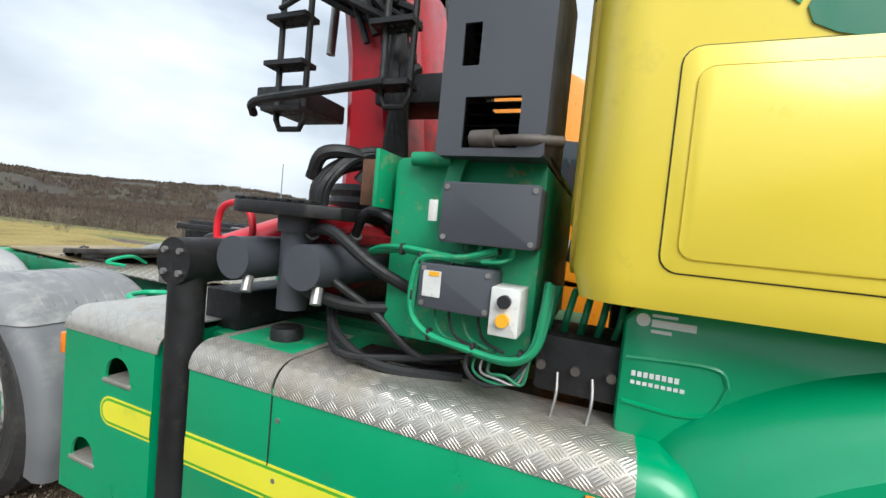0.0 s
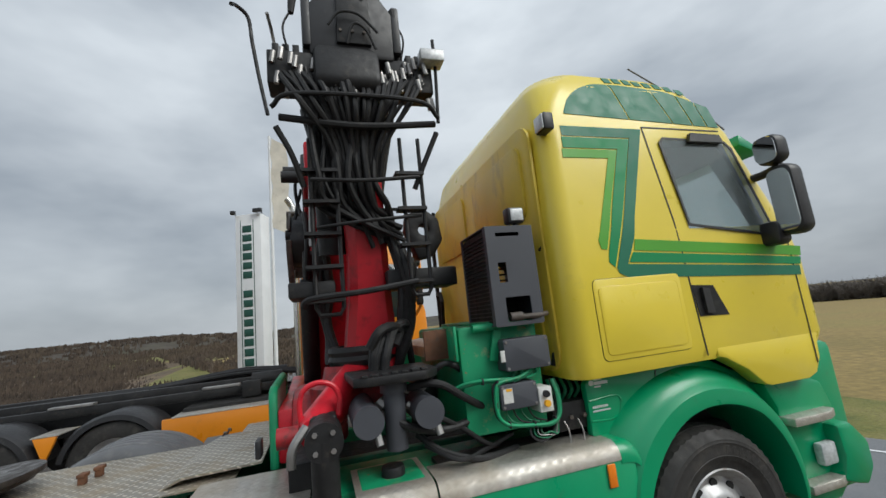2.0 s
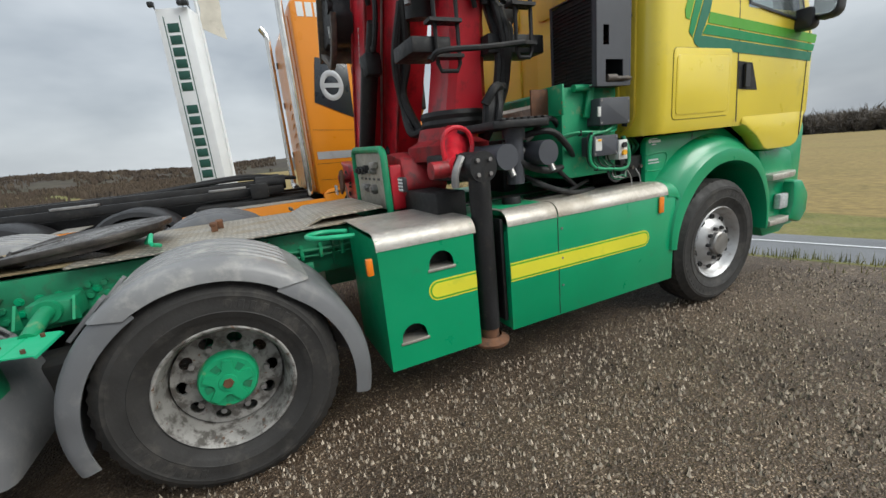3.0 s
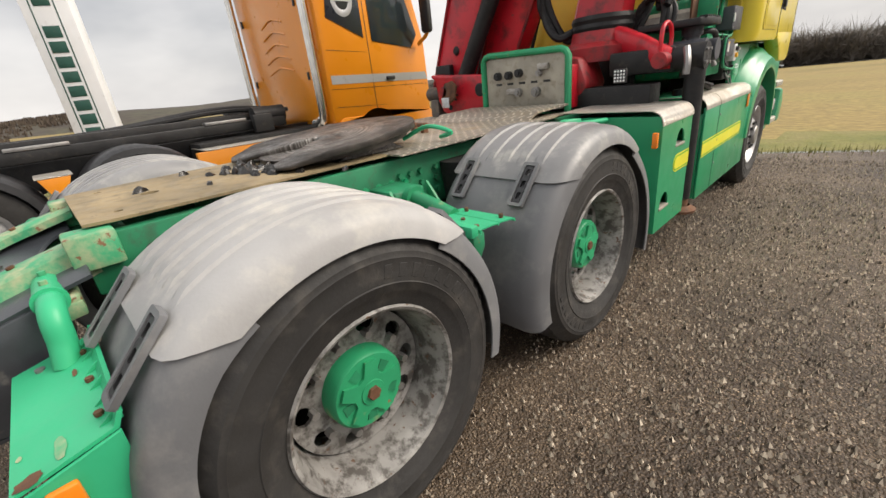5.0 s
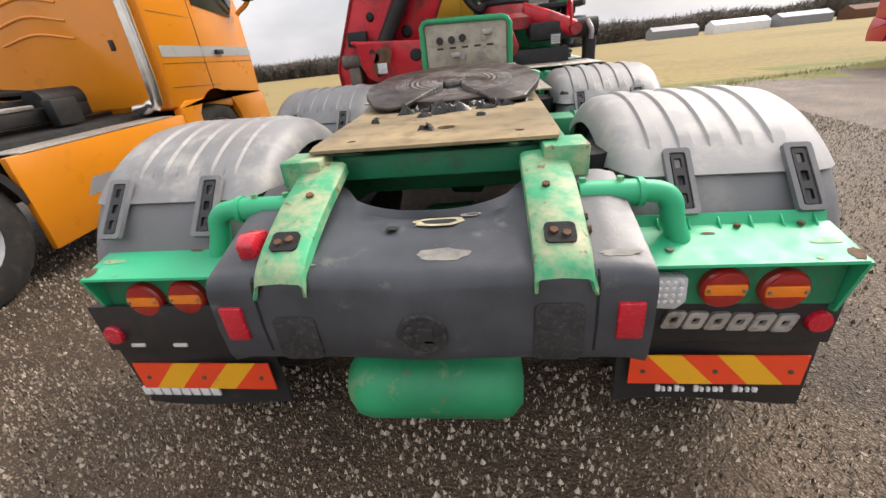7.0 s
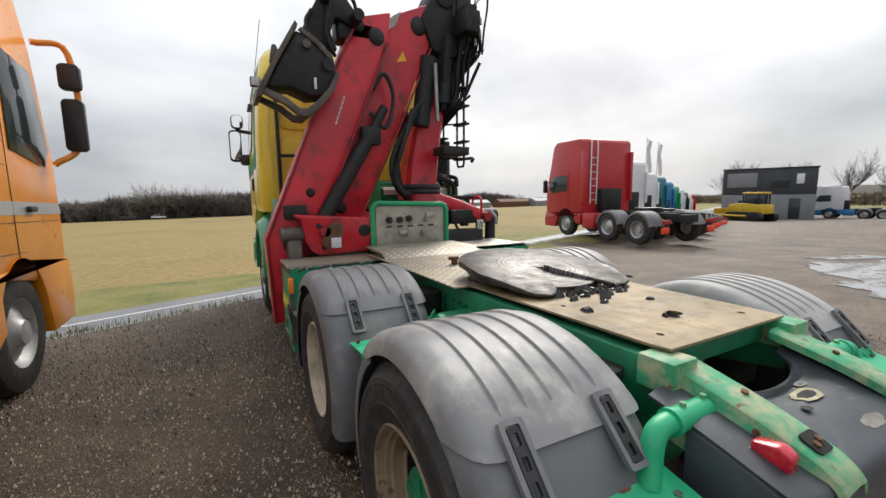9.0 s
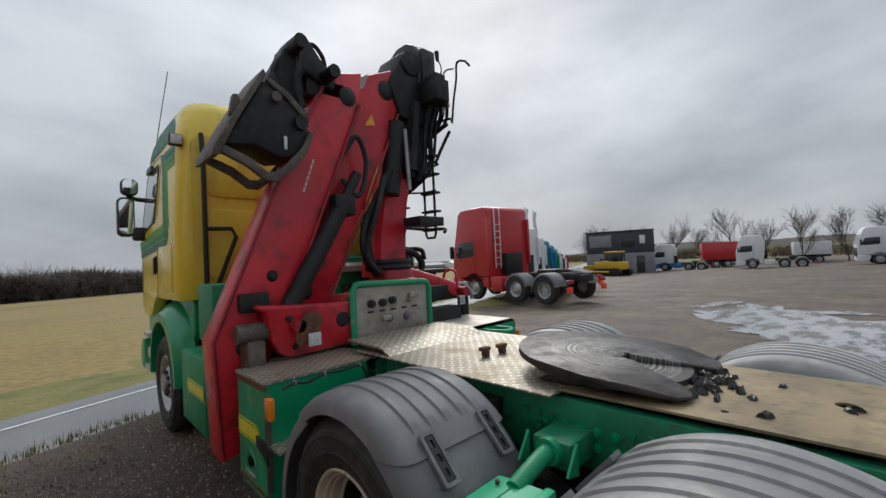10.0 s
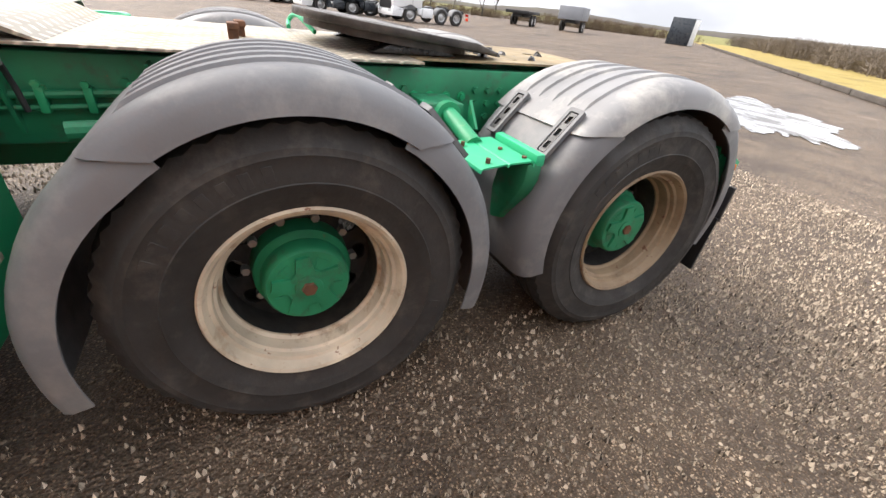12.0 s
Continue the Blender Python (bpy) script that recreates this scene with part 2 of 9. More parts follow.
SILVER_BAND = surface("silver_band_foil", (0.45, 0.46, 0.48), 0.35, metal=0.4, vary=0.06, scale=3, relief=0.02)
CHROME = surface("polished_exhaust_steel", (0.72, 0.70, 0.66), 0.2, metal=0.95, vary=0.15, dirt=(0.3, 0.22, 0.14), dirt_at=0.62, scale=5.0, relief=0.05)
WHITE = surface("white_paint", (0.74, 0.75, 0.76), 0.4, vary=0.06, dirt=(0.5, 0.5, 0.48), dirt_at=0.6, relief=0.03, scale=1.5)
TRUCK_RED = surface("bright_red_truck_paint", (0.48, 0.02, 0.025), 0.35, vary=0.08, dirt=(0.3, 0.04, 0.04), dirt_at=0.65, coat=0.3, scale=1.2)
BLUE = surface("blue_truck_paint", (0.03, 0.18, 0.42), 0.35, vary=0.08, dirt=(0.1, 0.2, 0.35), dirt_at=0.65, scale=1.2)
TEAL = surface("teal_truck_paint", (0.02, 0.17, 0.22), 0.35, vary=0.08, scale=1.2)
NAVY = surface("black_truck_paint", (0.016, 0.022, 0.030), 0.3, vary=0.1, scale=1.2, coat=0.4)
GREY = surface("grey_cladding", (0.22, 0.23, 0.25), 0.55, vary=0.08, dirt=(0.3, 0.3, 0.3), dirt_at=0.7, scale=1.0)
DARK_GREY = surface("dark_cladding", (0.045, 0.052, 0.065), 0.5, vary=0.08, scale=1.0)
DOZER = surface("dozer_yellow", (0.66, 0.42, 0.02), 0.45, vary=0.1, dirt=(0.3, 0.2, 0.06), dirt_at=0.55, scale=3.0)
LAMP_ORANGE = surface("orange_lens", (0.85, 0.22, 0.01), 0.2, vary=0.1, dirt=(0.5, 0.15, 0.02), dirt_at=0.7, coat=0.6, scale=20, relief=0.3, fine=200)
LAMP_RED = surface("red_lens", (0.36, 0.010, 0.008), 0.2, vary=0.15, dirt=(0.3, 0.02, 0.01), dirt_at=0.7, coat=0.6, scale=20, relief=0.3, fine=200)
REFLECTOR_RED = surface("crimson_reflector", (0.55, 0.010, 0.030), 0.25, vary=0.12, dirt=(0.25, 0.01, 0.02), dirt_at=0.62, coat=0.6, scale=25)
BOARD_RED = surface("red_reflector_foil", (0.85, 0.07, 0.02), 0.4, vary=0.05, scale=8)
BOARD_YELLOW = surface("yellow_reflector_foil", (0.85, 0.42, 0.02), 0.4, vary=0.05, scale=8)
CHROME_LENS = surface("bright_small_lens", (0.75, 0.76, 0.76), 0.12, vary=0.1, coat=0.8, scale=40)
LENS = surface("clear_lamp_lens", (0.55, 0.57, 0.58), 0.15, vary=0.2, dirt=(0.25, 0.25, 0.25), dirt_at=0.6, coat=0.8, scale=40, relief=0.6, fine=150)
LABEL = surface("white_label", (0.66, 0.66, 0.63), 0.5, vary=0.1, dirt=(0.4, 0.38, 0.33), dirt_at=0.55, scale=14, relief=0.02)
PRINT_BLACK = surface("black_print", (0.02, 0.02, 0.02), 0.5, vary=0.1, scale=10)
PRINT_GREEN = surface("green_print", (0.014, 0.075, 0.055), 0.5, vary=0.1, scale=10)
PANEL = surface("beige_control_panel", (0.36, 0.33, 0.27), 0.55, metal=0.2, vary=0.2, dirt=(0.2, 0.16, 0.11), dirt_at=0.52, scale=8, relief=0.15)
# Black for real grease lumps and for painted shadow below the coupling.
GREASE_SHADE = surface("black_grease_and_shade", (0.018, 0.016, 0.014), 0.28, vary=0.4, dirt=(0.05, 0.04, 0.03), dirt_at=0.6, scale=14, relief=0.9, fine=30)


def coupling_material():
    """Greasy plate steel, rubbed bright in rings round the king pin."""
    m, n, l, b = nodes_of("greasy_coupling_steel")
    c = n.new("ShaderNodeTexCoord").outputs["Object"]
    d = n.new("ShaderNodeVectorMath")
    d.operation = "DISTANCE"
    d.inputs[1].default_value = (0.0, -0.66, 1.16)
    l.new(c, d.inputs[0])
    rings = n.new("ShaderNodeTexNoise")
    rings.noise_dimensions = "1D"
    rings.inputs["Scale"].default_value = 70.0
    rings.inputs["Detail"].default_value = 3.0
    l.new(d.outputs["Value"], rings.inputs["W"])
    base = ramp(n, l, noise_tex(n, l, 9.0, 7, 0.65, c), 0.35, (0.022, 0.019, 0.017), 0.7, (0.085, 0.072, 0.062))
    worn = ramp(n, l, rings.outputs[0], 0.44, (0, 0, 0), 0.60, (0.9, 0.9, 0.9))
    patch = mixc(n, l, ramp(n, l, d.outputs["Value"], 0.24, (1, 1, 1), 0.36, (0, 0, 0)), (0, 0, 0), ramp(n, l, noise_tex(n, l, 5.0, 5, 0.6, c), 0.36, (0, 0, 0), 0.56, (1, 1, 1)))
    k = n.new("ShaderNodeMath")
    k.operation = "MULTIPLY"
    l.new(worn, k.inputs[0])
    l.new(patch, k.inputs[1])
    l.new(mixc(n, l, k.outputs[0], base, (0.40, 0.385, 0.36)), b.inputs["Base Color"])
    b.inputs["Metallic"].default_value = 0.35
    l.new(ramp(n, l, noise_tex(n, l, 14.0, 5, 0.6, c), 0.35, (0.28,) * 3, 0.7, (0.65,) * 3), b.inputs["Roughness"])
    bump(n, l, b, noise_tex(n, l, 35.0, 6, 0.65, c), 0.5, 0.006)
    return m


FIFTH = coupling_material()
TREAD = tread_plate("aluminium_tread_plate", (0.58, 0.55, 0.50), (0.36, 0.31, 0.24), 0.46)
TREAD_DECK = tread_plate("worn_deck_tread_plate", (0.64, 0.59, 0.50), (0.38, 0.31, 0.21), 0.47, 0.5, 14.0, 1.0, 0.20, 0.45)
PLYDECK = surface("oil_stained_deck_plate", (0.31, 0.235, 0.130), 0.6, metal=0.1, vary=0.30, dirt=(0.10, 0.080, 0.045), dirt_at=0.47, dirt_soft=0.25, chips=(0.05, 0.04, 0.03), chips_at=0.68, scale=4.0, relief=0.2)


def glass(name, tint, rough=0.03, alpha=0.35):
    m, n, l, b = nodes_of(name)
    b.inputs["Base Color"].default_value = (*tint, 1)
    b.inputs["Roughness"].default_value = rough
    b.inputs["Transmission Weight"].default_value = 0.85
    b.inputs["IOR"].default_value = 1.45
    return m


GLASS = glass("window_glass", (0.62, 0.70, 0.70))
m_mirror, _n, _l, _b = nodes_of("mirror_glass")
_b.inputs["Metallic"].default_value = 1.0
_b.inputs["Base Color"].default_value = (0.82, 0.84, 0.85, 1)
_b.inputs["Roughness"].default_value = 0.03
MIRROR = m_mirror


def ground_material():
    """Gravel yard: pale and dark pebbles, tracked-over fines, damp patches."""
    m, n, l, b = nodes_of("gravel")
    c = n.new("ShaderNodeTexCoord").outputs["Object"]

    def vor(scale):
        v = n.new("ShaderNodeTexVoronoi")
        v.inputs["Scale"].default_value = scale
        v.inputs["Randomness"].default_value = 1.0
        l.new(c, v.inputs["Vector"])
        s = n.new("ShaderNodeSeparateXYZ")
        l.new(v.outputs["Color"], s.inputs[0])
        return v, s

    v1, s1 = vor(38.0)
    v2, s2 = vor(95.0)
    v3, s3 = vor(190.0)
    base = ramp(n, l, noise_tex(n, l, 240.0, 4, 0.7, c), 0.3, (0.024, 0.0152, 0.0088), 0.7, (0.112, 0.072, 0.041))
    # single pebbles: only some cells hold one, round and pale
    for v, s, at, tone, edge in ((v3, s3, 0.38, (0.32, 0.225, 0.142), 0.50), (v2, s2, 0.56, (0.55, 0.420, 0.290), 0.46), (v1, s1, 0.80, (0.60, 0.490, 0.365), 0.38)):
        has = ramp(n, l, s.outputs[0], at, (0, 0, 0), at + 0.05, (1, 1, 1))
        round_ = ramp(n, l, v.outputs["Distance"], edge - 0.10, (1, 1, 1), edge, (0, 0, 0))
        k = n.new("ShaderNodeMath")
        k.operation = "MULTIPLY"
        l.new(has, k.inputs[0])
        l.new(round_, k.inputs[1])
        shade = ramp(n, l, s.outputs[1], 0.05, tuple(x * 0.14 for x in tone), 0.98, tone)
        base = mixc(n, l, k.outputs[0], base, shade)
    fines = ramp(n, l, noise_tex(n, l, 0.30, 6, 0.6, c), 0.45, (0, 0, 0), 0.68, (0.55, 0.55, 0.55))
    col = mixc(n, l, fines, base, (0.185, 0.135, 0.088))
    # wheel tracks and scuffed patches
    tracks = ramp(n, l, noise_tex(n, l, 2.2, 7, 0.65, c, (0.35, 1.0, 1)), 0.35, (0.62, 0.58, 0.54), 0.62, (1.12, 1.12, 1.12))
    damp = ramp(n, l, noise_tex(n, l, 0.8, 6, 0.6, c, (1.0, 0.45, 1)), 0.42, (1, 1, 1), 0.68, (0.46, 0.43, 0.41))
    mm = n.new("ShaderNodeMixRGB")
    mm.blend_type = "MULTIPLY"
    mm.inputs[0].default_value = 1.0
    l.new(col, mm.inputs[1])
    l.new(damp, mm.inputs[2])
    m2 = n.new("ShaderNodeMixRGB")
    m2.blend_type = "MULTIPLY"
    m2.inputs[0].default_value = 1.0
    l.new(mm.outputs[0], m2.inputs[1])
    l.new(tracks, m2.inputs[2])
    l.new(m2.outputs[0], b.inputs["Base Color"])
    b.inputs["Roughness"].default_value = 0.6
    h = n.new("ShaderNodeMath")
    h.operation = "ADD"
    l.new(v1.outputs["Distance"], h.inputs[0])
    l.new(v2.outputs["Distance"], h.inputs[1])
    bp = n.new("ShaderNodeBump")
    bp.invert = True
    bp.inputs["Strength"].default_value = 0.8
    bp.inputs["Distance"].default_value = 0.012
    l.new(h.outputs[0], bp.inputs["Height"])
    l.new(bp.outputs[0], b.inputs["Normal"])
    return m


def layered(name, stops, scale, rough=0.9, fine=20.0, strength=0.5, distance=0.05, stretch=None):
    m, n, l, b = nodes_of(name)
    c = n.new("ShaderNodeTexCoord").outputs["Object"]
    t = noise_tex(n, l, scale, 10, 0.62, c, stretch)
    r = n.new("ShaderNodeValToRGB")
    els = r.color_ramp.elements
    while len(els) < len(stops):
        els.new(0.5)
    for e, (p, col) in zip(els, stops):
        e.position, e.color = p, (*col, 1)
    l.new(t, r.inputs[0])
    f = ramp(n, l, noise_tex(n, l, fine, 4, 0.6, c), 0.3, (0.6, 0.6, 0.6), 0.7, (1.15, 1.15, 1.15))
    mm = n.new("ShaderNodeMixRGB")
    mm.blend_type = "MULTIPLY"
    mm.inputs[0].default_value = 1.0
    l.new(r.outputs[0], mm.inputs[1])
    l.new(f, mm.inputs[2])
    l.new(mm.outputs[0], b.inputs["Base Color"])
    b.inputs["Roughness"].default_value = rough
    bump(n, l, b, noise_tex(n, l, fine, 6, 0.6, c), strength, distance)
    return m


GRAVEL = ground_material()
STONES = surface("pebbles", (0.27, 0.25, 0.22), 0.7, vary=0.35, scale=30)
FIELD = layered("stubble_field", [(0.3, (0.20, 0.155, 0.045)), (0.5, (0.28, 0.20, 0.065)), (0.7, (0.25, 0.215, 0.06))], 0.05, fine=3.0)
VERGE = layered("winter_grass", [(0.3, (0.10, 0.12, 0.025)), (0.5, (0.19, 0.18, 0.045)), (0.72, (0.24, 0.20, 0.08))], 0.6, fine=14.0)
STRAW = layered("yellow_winter_grass", [(0.3, (0.19, 0.14, 0.035)), (0.5, (0.31, 0.23, 0.055)), (0.72, (0.36, 0.28, 0.10))], 0.5, fine=12.0)
ASPHALT = layered("asphalt", [(0.3, (0.12, 0.125, 0.132)), (0.6, (0.17, 0.175, 0.182)), (0.8, (0.21, 0.21, 0.212))], 0.7, 0.38, fine=60.0, strength=0.3, distance=0.01)
# Hill and hill-wood tones are lifted to stand in for aerial haze.
HILL = layered("hazed_bare_hillside", [(0.30, (0.043, 0.036, 0.030)), (0.47, (0.061, 0.049, 0.036)), (0.60, (0.072, 0.066, 0.040)), (0.72, (0.047, 0.040, 0.032))], 0.012, fine=0.12)
HILL_WOOD = layered("hazed_winter_hill_wood", [(0.30, (0.050, 0.038, 0.030)), (0.50, (0.085, 0.062, 0.045)), (0.68, (0.125, 0.098, 0.066))], 0.03, fine=2.0)
SCRUB = layered("bare_twigs", [(0.35, (0.078, 0.055, 0.035)), (0.55, (0.140, 0.096, 0.057)), (0.7, (0.177, 0.140, 0.073))], 0.5, fine=9.0)
# Twig tones made paler and greyer, with the far mist in the colour.
SCRUB_HAZED = layered("hazed_bare_twigs", [(0.35, (0.13, 0.105, 0.082)), (0.55, (0.19, 0.155, 0.122)), (0.7, (0.24, 0.20, 0.155))], 0.3, fine=9.0)
BARK = layered("bare_branches", [(0.3, (0.06, 0.05, 0.042)), (0.7, (0.11, 0.095, 0.08))], 2.0, fine=20.0)
PINE = layered("winter_wood", [(0.3, (0.105, 0.090, 0.078)), (0.5, (0.150, 0.130, 0.112)), (0.7, (0.190, 0.165, 0.140))], 0.06, fine=0.8)
POPLAR = layered("pale_poplar_twigs", [(0.3, (0.28, 0.262, 0.24)), (0.7, (0.35, 0.33, 0.30))], 0.06, fine=0.8)
m_water, _n, _l, _b = nodes_of("puddle_water_painted_sky")
# Pale streaks in the base colour stand in for the reflected sky.
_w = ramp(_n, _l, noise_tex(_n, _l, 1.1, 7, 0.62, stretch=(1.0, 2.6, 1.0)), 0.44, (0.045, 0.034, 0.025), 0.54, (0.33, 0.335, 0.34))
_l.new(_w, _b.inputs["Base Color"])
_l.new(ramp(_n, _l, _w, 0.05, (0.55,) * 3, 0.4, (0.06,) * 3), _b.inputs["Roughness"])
_b.inputs["Coat Weight"].default_value = 0.6
_b.inputs["Coat Roughness"].default_value = 0.05
bump(_n, _l, _b, noise_tex(_n, _l, 3.0, 2), 0.03, 0.01)
WATER = m_water
CREAM_SCUFF = surface("cream_scuff", (0.42, 0.38, 0.25), 0.7, vary=0.3, dirt=(0.18, 0.15, 0.09), dirt_at=0.52, scale=30)
FLAG_CLOTH = surface("weathered_white_cloth", (0.62, 0.58, 0.50), 0.9, vary=0.15, dirt=(0.40, 0.36, 0.30), dirt_at=0.55, scale=2.0)
SCUFF = surface("pale_scuff", (0.24, 0.23, 0.20), 0.6, vary=0.3, dirt=(0.12, 0.12, 0.11), dirt_at=0.45, scale=12)
GRIMY_STEEL = surface("grimy_brown_steel", (0.10, 0.085, 0.075), 0.6, metal=0.2, vary=0.35, dirt=(0.20, 0.15, 0.10), dirt_at=0.5, scale=7.0, relief=0.3)


# ---------------------------------------------------------------- mesh tools
def B():
    return bmesh.new()


def part(name, bm, material, parent=None, label=""):
    """Links a bmesh as one mesh object, under a thing where parent is given."""
    bmesh.ops.recalc_face_normals(bm, faces=bm.faces)
    for f in bm.faces:
        f.smooth = True
    for e in bm.edges:
        if len(e.link_faces) == 2 and e.calc_face_angle(0) > 0.62:
            e.smooth = False
    me = bpy.data.meshes.new(name)
    bm.to_mesh(me)
    bm.free()
    me.materials.append(material)
    ob = new(name, me)
    if parent:
        ob.parent = parent
    if label:
        tagged(ob, label)
    return ob


def thing(name, label, category, at=(0, 0, 0), group="", kind=""):
    ob = new(name)
    ob.matrix_world = Matrix.Translation(at) if not isinstance(at, Matrix) else at
    return tagged(ob, label, category, group, kind)


def box(bm, lo, hi, bev=0.0, m=None, seg=2):
    vs = [bm.verts.new((x, y, z)) for x in (lo[0], hi[0]) for y in (lo[1], hi[1]) for z in (lo[2], hi[2])]
    fs = [bm.faces.new([vs[i] for i in q]) for q in ((0, 1, 3, 2), (4, 6, 7, 5), (0, 4, 5, 1), (2, 3, 7, 6), (0, 2, 6, 4), (1, 5, 7, 3))]
    if bev:
        es = list({e for f in fs for e in f.edges})
        r = bmesh.ops.bevel(bm, geom=es, offset=bev, segments=seg, affect="EDGES", profile=0.5)
        vs = list({v for f in r["faces"] for v in f.verts} | {v for v in vs if v.is_valid})
    if m is not None:
        bmesh.ops.transform(bm, matrix=m, verts=vs)
    return vs


def frame_axes(d):
    d = Vector(d).normalized()
    a = Vector((0, 0, 1)) if abs(d.z) < 0.9 else Vector((1, 0, 0))
    u = d.cross(a).normalized()
    return u, d.cross(u).normalized()


def cyl(bm, p, q, r, r2=None, n=20, caps=True):
    p, q = Vector(p), Vector(q)
    r2 = r if r2 is None else r2
    u, v = frame_axes(q - p)
    rings = []
    for c, rr in ((p, r), (q, r2)):
        rings.append([bm.verts.new(c + (u * math.cos(2 * math.pi * i / n) + v * math.sin(2 * math.pi * i / n)) * rr) for i in range(n)])
    for i in range(n):
        bm.faces.new((rings[0][i], rings[0][(i + 1) % n], rings[1][(i + 1) % n], rings[1][i]))
    if caps:
        bm.faces.new(rings[0][::-1])
        bm.faces.new(rings[1])


def spline(pts, steps=6):
    pts = [Vector(p) for p in pts]
    if len(pts) < 3:
        return pts
    ext = [pts[0] * 2 - pts[1], *pts, pts[-1] * 2 - pts[-2]]
    out = []
    for i in range(1, len(ext) - 2):
        p0, p1, p2, p3 = ext[i - 1:i + 3]
        for k in range(steps):
            t = k / steps
            out.append(0.5 * (2 * p1 + (p2 - p0) * t + (2 * p0 - 5 * p1 + 4 * p2 - p3) * t * t + (3 * p1 - p0 - 3 * p2 + p3) * t ** 3))
    return out + [pts[-1]]


def tube(bm, pts, r, n=8, smooth=True, steps=6):
    pts = spline(pts, steps) if smooth else [Vector(p) for p in pts]
    u, v = frame_axes(pts[1] - pts[0])
    rings = []
    for i, p in enumerate(pts):
        d = (pts[min(i + 1, len(pts) - 1)] - pts[max(i - 1, 0)]).normalized()
        u = (u - d * u.dot(d)).normalized()
        v = d.cross(u)
        rings.append([bm.verts.new(p + (u * math.cos(2 * math.pi * k / n) + v * math.sin(2 * math.pi * k / n)) * r) for k in range(n)])
    for a, b in zip(rings, rings[1:]):
        for k in range(n):
            bm.faces.new((a[k], a[(k + 1) % n], b[(k + 1) % n], b[k]))
    bm.faces.new(rings[0][::-1])
    bm.faces.new(rings[-1])


def lift(axis, u, v, a):
    return {"x": (a, u, v), "y": (u, a, v), "z": (u, v, a)}[axis]


def prism(bm, poly, axis, a0, a1, bev=0.0, holes=()):
    """A plate or bar with the outline poly, between a0 and a1 along an axis; holes go through it."""
    loops = [poly, *holes]
    edges = []
    for lp in loops:
        vs = [bm.verts.new(lift(axis, u, v, a0)) for u, v in lp]
        edges += [bm.edges.new((vs[i], vs[(i + 1) % len(vs)])) for i in range(len(vs))]
    if holes:
        fs = [f for f in bmesh.ops.triangle_fill(bm, use_beauty=True, edges=edges)["geom"] if isinstance(f, bmesh.types.BMFace)]
    else:
        fs = [bm.faces.new([e.verts[0] for e in edges])]
    ext = bmesh.ops.extrude_face_region(bm, geom=fs)
    nv = [g for g in ext["geom"] if isinstance(g, bmesh.types.BMVert)]
    bmesh.ops.translate(bm, verts=nv, vec=Vector(lift(axis, 0, 0, a1 - a0)))
    if bev:
        es = [e for e in bm.edges if len(e.link_faces) == 2 and e.calc_face_angle(0) > 0.7]
        bmesh.ops.bevel(bm, geom=es, offset=bev, segments=2, affect="EDGES", profile=0.5)


def lathe(bm, prof, centre, axis, n=40):
    """Revolves (radius, along) pairs round an axis through centre."""
    rings = []
    for r, a in prof:
        ring = []
        for i in range(n):
            t = 2 * math.pi * i / n
            p = lift(axis, r * math.cos(t), r * math.sin(t), a)
            ring.append(bm.verts.new(Vector(centre) + Vector(p)))
        rings.append(ring)
    for a, b in zip(rings, rings[1:]):
        for i in range(n):
            bm.faces.new((a[i], a[(i + 1) % n], b[(i + 1) % n], b[i]))
    return rings


def grid(bm, rows, close=False):
    vs = [[bm.verts.new(p) for p in row] for row in rows]
    for a, b in zip(vs, vs[1:]):
        k = len(a)
        for i in range(k if close else k - 1):
            bm.faces.new((a[i], a[(i + 1) % k], b[(i + 1) % k], b[i]))
    return vs


def thicken(bm, t):
    bmesh.ops.recalc_face_normals(bm, faces=bm.faces)
    bmesh.ops.solidify(bm, geom=list(bm.faces), thickness=t)


def arc(cx, cy, r, a0, a1, n=8):
    return [(cx + r * math.cos(radians(a0 + (a1 - a0) * i / n)), cy + r * math.sin(radians(a0 + (a1 - a0) * i / n))) for i in range(n + 1)]


def rrect(u0, u1, v0, v1, r, n=4):
    return arc(u1 - r, v1 - r, r, 0, 90, n) + arc(u0 + r, v1 - r, r, 90, 180, n) + arc(u0 + r, v0 + r, r, 180, 270, n) + arc(u1 - r, v0 + r, r, 270, 360, n)


def flat_uv(ob):
    """UV in metres: along the run and round the profile."""
    me = ob.data
    uv = me.uv_layers.new(name="UVMap")
    for p in me.polygons:
        nx, ny, nz = (abs(c) for c in p.normal)
        for li in p.loop_indices:
            c = me.vertices[me.loops[li].vertex_index].co
            uv.data[li].uv = (c.y, c.x - c.z) if max(nx, nz) >= ny else (c.x, c.z)
    return ob


# ---------------------------------------------------------------- ground and surroundings
def edge_s(x, y):
    """Distance ahead of the yard's edge."""
    return (y - 4.75 - 0.36 * x) / 1.06


def land_z(x, y):
    s = edge_s(x, y)
    z = 0.0
    if s > 0:
        z = -1.5 * min(1, max(0, s - .25) / 2.95) ** 1.2
        if s > 9.5:
            z -= 0.024 * (s - 9.5) if s < 190 else 0.024 * 180.5
    d = -x - 9.0
    if d > 0 and s <= 0:
        z -= min(2.0, 0.10 * d)
    e = x - 5.0
    if e > 0 and s <= 0 and y > -20:
        z -= 0.016 * min(e, 60) + 0.033 * max(-8.0, min(y, 30)) * min(e, 60) / (e + 10)
    return z


